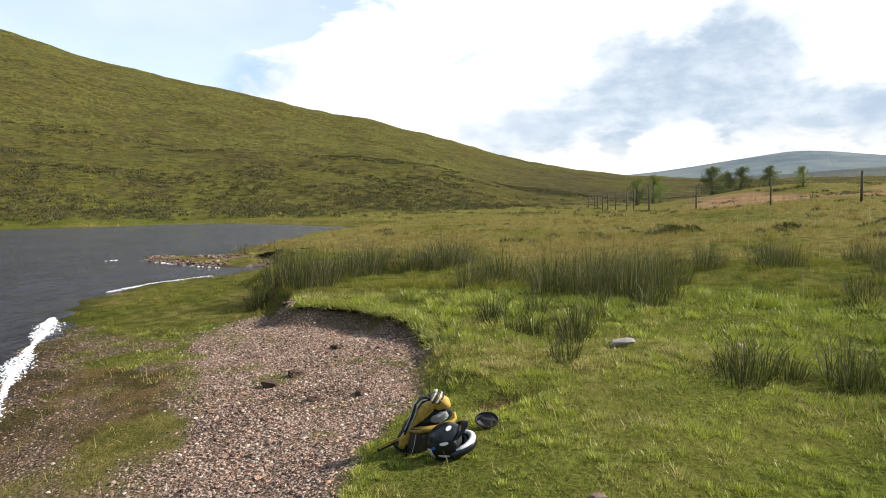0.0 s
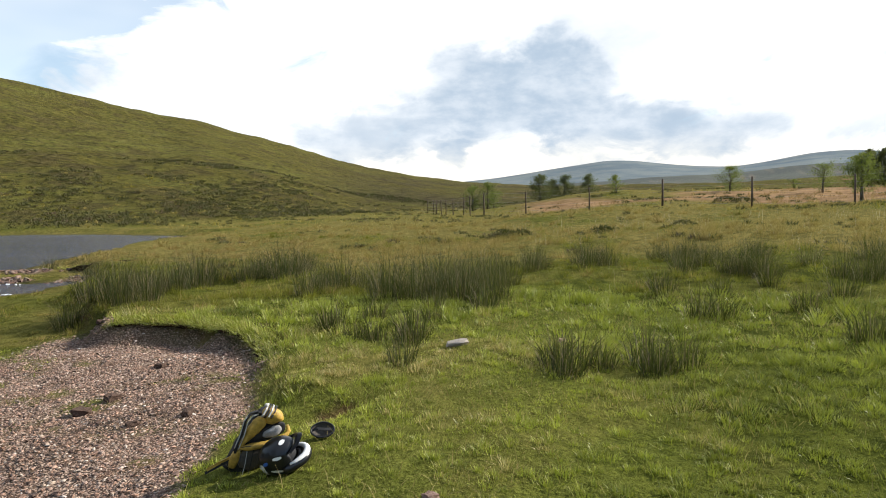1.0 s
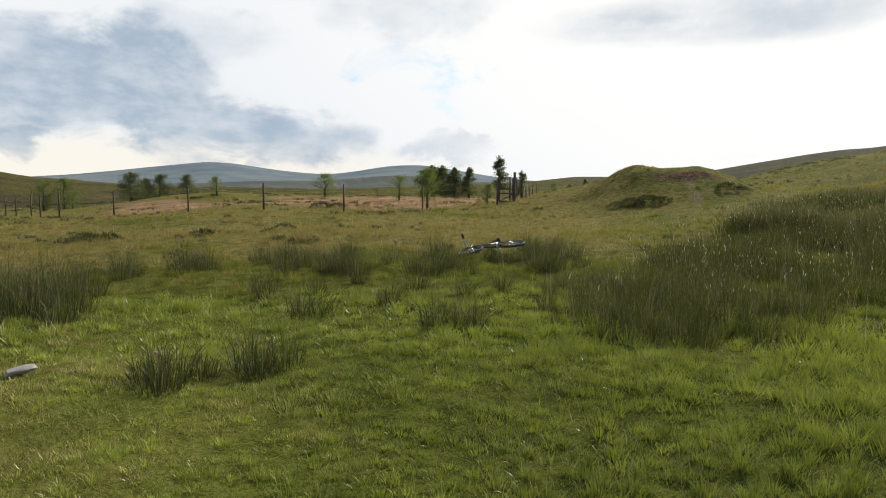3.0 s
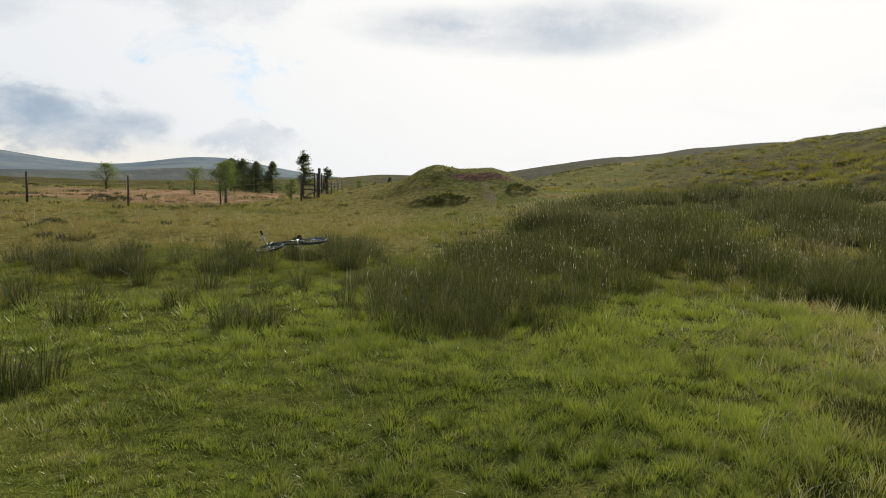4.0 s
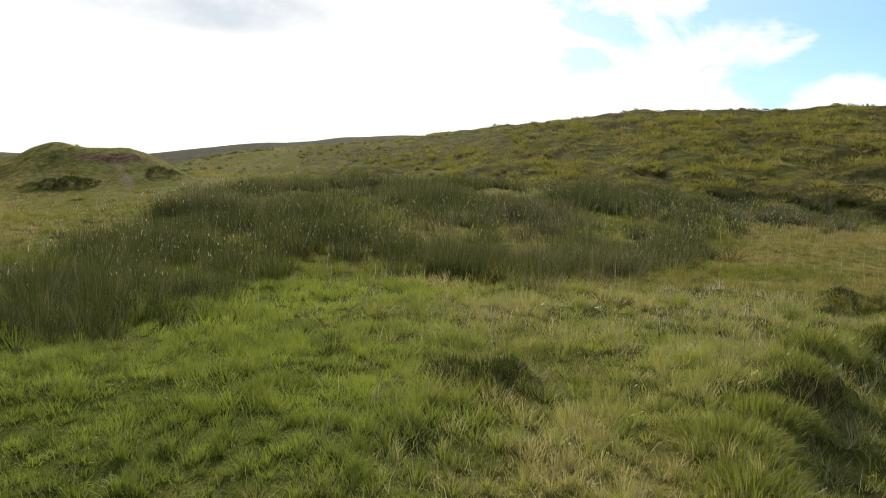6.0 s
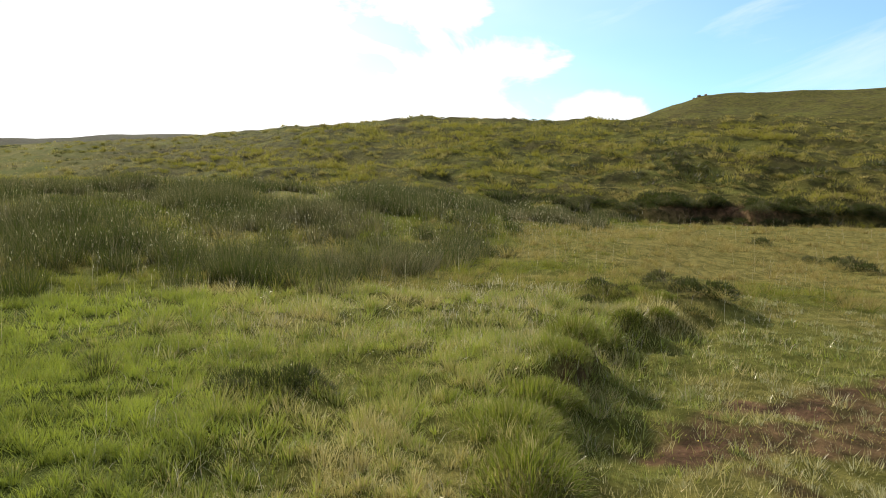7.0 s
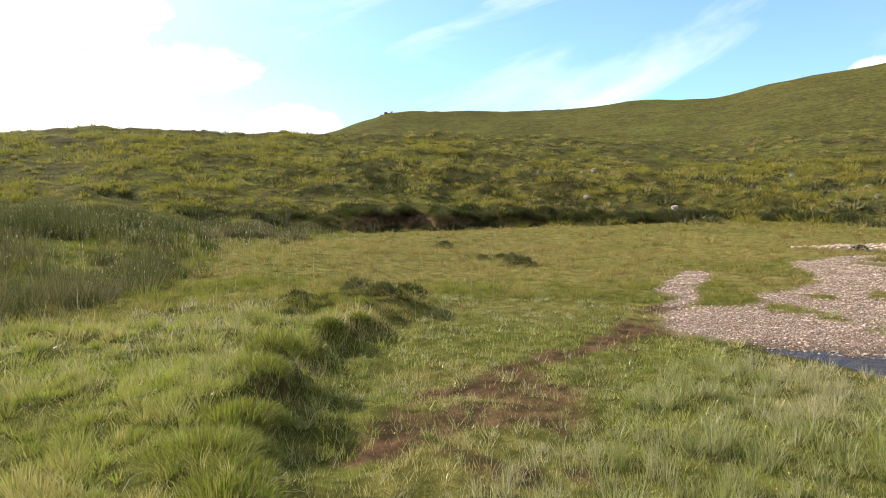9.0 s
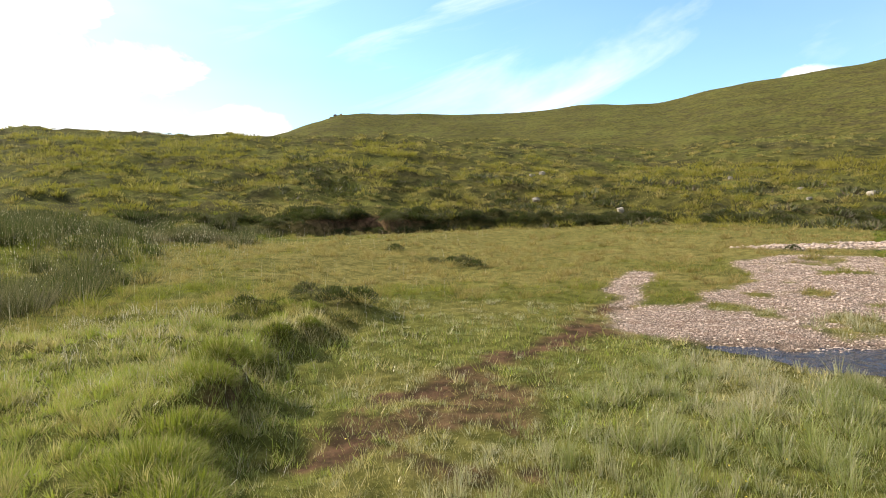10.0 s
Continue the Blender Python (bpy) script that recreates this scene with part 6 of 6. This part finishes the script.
# ---------------------------------------------------------------- pack, helmet and pad on the turf
YELLOW = plain("yellow_nylon", (0.60, 0.375, 0.065), 0.55, 30, 0.55, 0.006)
NYLON = plain("black_nylon", (0.020, 0.020, 0.022), 0.75, 120, 0.3, 0.002)
MESH = plain("grey_mesh", (0.34, 0.34, 0.34), 0.8, 160, 0.35, 0.003)
DARK_MESH = plain("dark_grey_mesh", (0.10, 0.085, 0.07), 0.8, 110, 0.45, 0.003)
PALE = plain("pale_webbing", (0.48, 0.47, 0.44), 0.7, 90, 0.2, 0.001)
SHELL = plain("gloss_black_shell", (0.010, 0.010, 0.012), 0.28, 30, 0.1, 0.0005, 0.0, 0.4, {"Coat Weight": 0.15})
WHITE_PAINT = plain("gloss_white_paint", (0.78, 0.78, 0.77), 0.25, 30, 0.06, 0.0005, 0.0, 0.5)
BLUE_PAINT = plain("blue_paint", (0.04, 0.12, 0.42), 0.3, 30, 0.1, 0.0005)


def loft(bm, sections, n=24, smooth=True):
    """Rounded sections (centre, half width, half depth, squareness) skinned along the z of each."""
    rings = []
    for (cx, cy, cz), rx, ry, sq in sections:
        ring_verts = []
        for k in range(n):
            a = 2 * math.pi * k / n
            c, s = math.cos(a), math.sin(a)
            ring_verts.append(bm.verts.new((cx + rx * math.copysign(abs(c) ** sq, c), cy + ry * math.copysign(abs(s) ** sq, s), cz)))
        rings.append(ring_verts)
    for a, b in zip(rings, rings[1:]):
        for k in range(n):
            bm.faces.new((a[k], a[(k + 1) % n], b[(k + 1) % n], b[k])).smooth = smooth
    bm.faces.new(rings[0][::-1])
    bm.faces.new(rings[-1])


def crumple(bm, amount, scale, seed):
    for v in bm.verts:
        v.co += noise.noise_vector(v.co * scale + Vector((seed, seed, 0))) * amount


def strap(bm, pts, wide, thick, across):
    """A flat band along points."""
    across = Vector(across).normalized()
    pts = [Vector(p) for p in pts]
    rings = []
    for i, p in enumerate(pts):
        d = (pts[min(i + 1, len(pts) - 1)] - pts[max(i - 1, 0)]).normalized()
        up = d.cross(across).normalized()
        rings.append([bm.verts.new(p + across * (wide / 2 * a) + up * (thick / 2 * b)) for a, b in ((-1, -1), (1, -1), (1, 1), (-1, 1))])
    for a, b in zip(rings, rings[1:]):
        for k in range(4):
            bm.faces.new((a[k], a[(k + 1) % 4], b[(k + 1) % 4], b[k]))
    bm.faces.new(rings[0][::-1])
    bm.faces.new(rings[-1])


def cushion(bm, pts, at, thick, seed, rounds=4):
    """A stuffed cloth panel: an outline in x and z, eased into curves, bulging towards -y from the plane y = at."""
    ring_pts = [Vector((p[0], 0, p[1])) for p in pts]
    for _ in range(rounds - 1):
        n = len(ring_pts)
        ring_pts = [q for k in range(n) for q in (ring_pts[k].lerp(ring_pts[(k + 1) % n], 0.22), ring_pts[k].lerp(ring_pts[(k + 1) % n], 0.78))]
    middle = sum(ring_pts, Vector()) / len(ring_pts)
    rings = []
    for grow, out in ((0.97, -0.02), (1.0, 0.0), (0.97, 0.35 * thick), (0.84, 0.72 * thick), (0.62, 0.93 * thick), (0.32, thick)):
        ring_verts = []
        for p in ring_pts:
            c = middle.lerp(p, grow)
            c.y = at - out
            ring_verts.append(bm.verts.new(c + noise.noise_vector(c * 22 + Vector((seed, 0, 0))) * 0.008))
        rings.append(ring_verts)
    n = len(ring_pts)
    for lo, hi in zip(rings, rings[1:]):
        for k in range(n):
            bm.faces.new((lo[k], lo[(k + 1) % n], hi[(k + 1) % n], hi[k])).smooth = True
    bm.faces.new(rings[0][::-1])
    bm.faces.new(rings[-1]).smooth = True


def backpack(m):
    """Local z runs from its base to its top, -y is the front with the open pocket."""
    root = empty("backpack", m, "yellow and black cycling backpack slumped open on the bank", "backpack")

    def panel(name, pts, at, thick, seed, mat, parent, label):
        bm = bmesh.new()
        cushion(bm, pts, at, thick, seed)
        return part(name, bm, mat, parent, label)

    bm = bmesh.new()
    loft(bm, [((0.0, 0.03, -0.01), 0.07, 0.05, 0.8), ((0.02, 0.02, 0.06), 0.10, 0.08, 0.75), ((0.045, 0.01, 0.20), 0.125, 0.09, 0.75), ((0.05, 0.01, 0.34), 0.13, 0.085, 0.8), ((0.05, 0.02, 0.45), 0.12, 0.07, 0.85), ((0.045, 0.03, 0.54), 0.07, 0.04, 0.9)], 24)
    bmesh.ops.subdivide_edges(bm, edges=list(bm.edges), cuts=2, use_grid_fill=True, smooth=0.6)
    crumple(bm, 0.022, 9, 1)
    crumple(bm, 0.010, 24, 4)
    for f in bm.faces:
        f.smooth = True
    part("body", bm, NYLON, root, "black nylon body")
    panel("side_panel", [(-0.075, 0.50), (0.0, 0.52), (0.035, 0.49), (0.035, 0.44), (-0.01, 0.36), (-0.05, 0.26), (-0.085, 0.22), (-0.085, 0.34)], -0.065, 0.030, 2, YELLOW, root, "yellow nylon panel")
    lid = panel("lid", [(-0.055, 0.55), (-0.02, 0.60), (0.055, 0.61), (0.12, 0.585), (0.15, 0.545), (0.11, 0.52), (0.045, 0.475), (0.0, 0.50)], -0.06, 0.055, 3, YELLOW, root, "crumpled yellow lid")
    pocket = panel("front_pocket", [(0.035, 0.44), (0.14, 0.53), (0.205, 0.50), (0.19, 0.42), (0.03, 0.31), (-0.025, 0.33)], -0.07, 0.018, 5, NYLON, root, "dark inside of the open pocket")
    panel("lining", [(0.03, 0.42), (0.125, 0.51), (0.165, 0.48), (0.165, 0.43), (0.095, 0.375), (0.04, 0.375)], -0.088, 0.016, 6, MESH, pocket, "pale grey lining")
    bm = bmesh.new()
    tube(bm, [(-0.075, -0.075, 0.225), (-0.03, -0.10, 0.265), (0.03, -0.115, 0.305), (0.10, -0.122, 0.345), (0.165, -0.118, 0.39), (0.21, -0.10, 0.43), (0.225, -0.08, 0.475), (0.20, -0.065, 0.505)], [0.010, 0.020, 0.025, 0.029, 0.031, 0.028, 0.020, 0.010], 12)
    bmesh.ops.subdivide_edges(bm, edges=list(bm.edges), cuts=1, use_grid_fill=True)
    crumple(bm, 0.012, 18, 6)
    part("pocket_rim", bm, YELLOW, pocket, "padded yellow rim")
    bm = bmesh.new()
    tube(bm, [(-0.065, -0.090, 0.25), (-0.02, -0.112, 0.285), (0.04, -0.128, 0.325), (0.11, -0.135, 0.368), (0.17, -0.130, 0.412)], [0.004, 0.005, 0.005, 0.005, 0.004], 6)
    part("piping", bm, NYLON, pocket, "black piping")
    panel("mesh_pocket", [(-0.05, 0.22), (0.05, 0.28), (0.15, 0.31), (0.21, 0.24), (0.17, 0.13), (0.07, 0.07), (-0.03, 0.10)], -0.07, 0.035, 7, DARK_MESH, root, "dark grey mesh pocket")
    panel("lower_panel", [(-0.085, 0.21), (-0.035, 0.235), (-0.02, 0.15), (-0.015, 0.06), (-0.07, 0.05), (-0.095, 0.12)], -0.06, 0.026, 8, YELLOW, root, "dusty yellow lower panel")
    edge = [(-0.01, -0.02, 0.045), (-0.055, -0.055, 0.13), (-0.095, -0.065, 0.225), (-0.108, -0.065, 0.34), (-0.132, -0.055, 0.45), (-0.115, -0.04, 0.497), (-0.075, -0.03, 0.52), (-0.03, -0.02, 0.515)]
    bm = bmesh.new()
    strap(bm, edge, 0.034, 0.020, (0.35, 1, 0))
    band = part("shoulder_strap", bm, NYLON, root, "black padded strap along the edge")
    for shift, wide in ((0.020, 0.012), (-0.013, 0.008)):
        bm = bmesh.new()
        strap(bm, [Vector(p) + Vector((shift, -0.012, -0.004)) for p in edge[2:7]], wide, 0.008, (0.35, 1, 0))
        part("webbing", bm, PALE, band, "pale edge webbing")
    for k, (x, mat) in enumerate(((-0.045, PALE), (-0.022, NYLON), (0.002, PALE), (0.026, NYLON))):
        bm = bmesh.new()
        strap(bm, [(x, -0.095, 0.525), (x - 0.004, -0.118, 0.555), (x + 0.004, -0.10, 0.595), (x + 0.02, -0.05, 0.618), (x + 0.035, 0.0, 0.60)], 0.013, 0.008, (1, 0.2, 0))
        part("lid_strap", bm, mat, lid, "pale webbing" if mat is PALE else "black webbing")
    bm = bmesh.new()
    bmesh.ops.create_uvsphere(bm, u_segments=12, v_segments=8, radius=0.016)
    bmesh.ops.translate(bm, verts=bm.verts, vec=(-0.045, -0.07, 0.612))
    part("toggle", bm, PALE, lid, "white cord toggle")
    for mat, shift, wide, tag in ((YELLOW, 0.0, 0.050, "yellow hip wing"), (NYLON, -0.03, 0.045, "black hip padding")):
        bm = bmesh.new()
        strap(bm, [(-0.045, -0.035, 0.165 + shift), (-0.10, -0.045, 0.11 + shift), (-0.15, -0.035, 0.045 + shift), (-0.185, -0.02, -0.015 + shift)], wide, 0.022, (0.65, 0.1, 0.75))
        part("hip_wing", bm, mat, root, tag)
    for k in range(3):
        bm = bmesh.new()
        x = -0.06 + 0.045 * k
        tube(bm, [(x, -0.09, 0.235 + 0.02 * k), (x + 0.03, -0.125, 0.15), (x + 0.05, -0.13, 0.07), (x + 0.085, -0.12, 0.0)], [0.003] * 4, 5)
        part("cord", bm, PALE if k == 1 else NYLON, root)
    return root


def helmet(m):
    """A full-face helmet: +x is its face, z its crown."""
    root = empty("full_face_helmet", m, "glossy black and white full-face bike helmet on the grass", "helmet")

    def skull(a, u, grow=0.0):
        # a: turn about z from the face, u: up from -1 to 1
        w = math.sqrt(max(0.0, 1 - u * u))
        back = 1.0 + 0.10 * max(0.0, -math.cos(a))
        return Vector((math.cos(a) * w * (0.132 + grow) * back, math.sin(a) * w * (0.112 + grow), u * (0.128 + grow) + 0.13))

    bm = bmesh.new()
    cols, rows_n = 40, 18
    grid = {}
    for i in range(cols):
        for j in range(rows_n + 1):
            grid[i, j] = bm.verts.new(skull(2 * math.pi * i / cols, -0.80 + 1.80 * j / rows_n))
    for i in range(cols):
        for j in range(rows_n):
            a = (2 * math.pi * (i + 0.5) / cols + math.pi) % (2 * math.pi) - math.pi
            u = -0.80 + 1.80 * (j + 0.5) / rows_n
            if abs(a) < 0.95 and -0.45 < u < 0.34:
                continue
            if j == rows_n - 1:
                continue
            bm.faces.new((grid[i, j], grid[(i + 1) % cols, j], grid[(i + 1) % cols, j + 1], grid[i, j + 1])).smooth = True
    bm.faces.new([grid[i, rows_n - 1] for i in range(cols)]).smooth = True
    bmesh.ops.delete(bm, geom=[v for v in bm.verts if not v.link_faces], context="VERTS")
    bmesh.ops.solidify(bm, geom=list(bm.faces), thickness=0.018)
    part("shell", bm, SHELL, root, "gloss black shell")
    bm = bmesh.new()
    arc = [(0.0 + 0.148 * math.cos(b), 0.108 * math.sin(b), 0.052 + 0.024 * abs(math.sin(b)) ** 3) for b in (radians(-90 + 15 * k) for k in range(13))]
    tube(bm, arc, [0.027 + 0.005 * math.cos(radians(-90 + 15 * k)) for k in range(13)], 12)
    chin = part("chin_bar", bm, SHELL, root, "black chin bar")
    bm = bmesh.new()
    tube(bm, [Vector(p) * 1.0 + Vector((0.012, 0, 0.022)) for p in arc[1:-1]], [0.006 + 0.016 * math.cos(radians(-75 + 15 * k)) for k in range(11)], 10)
    part("chin_stripe", bm, WHITE_PAINT, chin, "white painted stripe")
    bm = bmesh.new()
    pts = {}
    for i in range(13):
        for j in range(5):
            a = -1.05 + 2.1 * i / 12
            d = 0.132 + 0.014 * j
            pts[i, j] = bm.verts.new((math.cos(a) * d, math.sin(a) * 0.105 * (1 + 0.03 * j), 0.185 + 0.018 * j - 0.03 * abs(a) - 0.004 * j * j))
    for i in range(12):
        for j in range(4):
            bm.faces.new((pts[i, j], pts[i + 1, j], pts[i + 1, j + 1], pts[i, j + 1])).smooth = True
    bmesh.ops.solidify(bm, geom=list(bm.faces), thickness=0.005)
    part("peak", bm, SHELL, root, "black sun peak")

    def patch(name, a0, a1, u0, u1, mat, label, sweep=0.0):
        bm = bmesh.new()
        g = {}
        for i in range(9):
            for j in range(5):
                f, t = i / 8, j / 4
                narrow = math.sin(math.pi * (0.12 + 0.76 * f)) ** 0.7
                u = (u0 + u1) / 2 + (t - 0.5) * (u1 - u0) * narrow + sweep * (f - 0.5)
                g[i, j] = bm.verts.new(skull(a0 + (a1 - a0) * f, max(-0.78, min(0.97, u)), 0.003))
        for i in range(8):
            for j in range(4):
                bm.faces.new((g[i, j], g[i + 1, j], g[i + 1, j + 1], g[i, j + 1])).smooth = True
        part(name, bm, mat, root, label)

    patch("side_flash", -2.95, -2.35, -0.55, 0.30, WHITE_PAINT, "white painted flash", 0.35)
    patch("side_flash", -1.75, -1.3, 0.30, 0.46, WHITE_PAINT, "white painted flash", -0.1)
    patch("lower_flash", -2.1, -1.6, -0.35, -0.15, WHITE_PAINT, "white painted flash", -0.25)
    patch("rear_flash", 2.3, 3.3, -0.35, 0.15, WHITE_PAINT, "white painted flash", 0.2)
    patch("side_flash", 1.3, 2.2, 0.1, 0.45, WHITE_PAINT, "white painted flash", 0.3)
    patch("blue_flash", -2.35, -2.05, 0.25, 0.42, BLUE_PAINT, "blue painted flash", 0.05)
    patch("crown_flash", -0.9, -0.3, 0.72, 0.86, WHITE_PAINT, "white painted flash", 0.0)
    for k in range(3):
        patch("vent", -2.6 + 0.45 * k, -2.3 + 0.45 * k, 0.62, 0.78, NYLON, "dark vent", 0.0)
    bm = bmesh.new()
    bmesh.ops.create_uvsphere(bm, u_segments=20, v_segments=12, radius=1.0)
    for v in bm.verts:
        v.co = Vector((v.co.x * 0.105 - 0.006, v.co.y * 0.092, v.co.z * 0.105 + 0.13))
    for f in bm.faces:
        f.smooth = True
    part("lining", bm, NYLON, root, "dark grey padded lining")
    return root


def pad(m):
    root = empty("knee_pad", m, "black oval knee pad lying on the grass", "knee pad")
    bm = bmesh.new()
    bmesh.ops.create_uvsphere(bm, u_segments=24, v_segments=12, radius=1.0)
    bmesh.ops.delete(bm, geom=[v for v in bm.verts if v.co.z > 0.15], context="VERTS")
    for v in bm.verts:
        v.co = Vector((v.co.x * 0.088, v.co.y * 0.062 * (1 + 0.12 * v.co.x), v.co.z * 0.035))
    for f in bm.faces:
        f.smooth = True
    bmesh.ops.solidify(bm, geom=list(bm.faces), thickness=0.006)
    part("cup", bm, DARK_MESH, root, "dark grey inner lining")
    bm = bmesh.new()
    tube(bm, [(0.09 * math.cos(a), 0.064 * math.sin(a), 0.004) for a in (2 * math.pi * k / 24 for k in range(25))], [0.008] * 25, 8, False)
    part("rim", bm, SHELL, root, "black rim")
    bm = bmesh.new()
    strap(bm, [(-0.085, 0, 0.0), (-0.04, 0.01, 0.016), (0.02, 0.0, 0.012), (0.085, 0, 0.0)], 0.022, 0.004, (0, 1, 0))
    part("strap", bm, NYLON, root)
    return root


foot = Vector((-0.245, 4.24, ground_z(-0.245, 4.24)))
head = foot + Vector((0.275, -0.07, 0.48))
axis = (head - foot).normalized()
front = Vector((0.22, -0.95, -0.1))
front = (front - axis * front.dot(axis)).normalized()
side = (-front).cross(axis)
backpack(Matrix.Translation(foot) @ Matrix((side, -front, axis)).transposed().to_4x4() @ Matrix.Diagonal((0.82, 0.85, 0.87, 1)))
helmet(pose(0.135, 4.02, ground_z(0.135, 4.02) - 0.02, 14, -28, -10) @ Matrix.Diagonal((1.0, 1.0, 0.96, 1)))
pad(pose(0.365, 4.42, ground_z(0.365, 4.42) + 0.055, 44, 0, -6) @ Matrix.Diagonal((0.9, 0.9, 0.9, 1)))

# small yellow flowers on the wet ground
x, y = rng.uniform(0.6, 4.2, 60), rng.uniform(-9, -3.6, 60)
me = blade_mesh("flowers", x, y, land(x, y) + 0.10, np.full(60, 0.014), np.full(60, 0.016), rng.uniform(0.6, 1.4, 60), np.zeros(60), plain("yellow_petal", (0.75, 0.55, 0.05), 0.6, 50, 0.2))
tagged(new("yellow_flowers", me), "tiny yellow flowers scattered in the marsh grass", "flowers", kind="stuff")
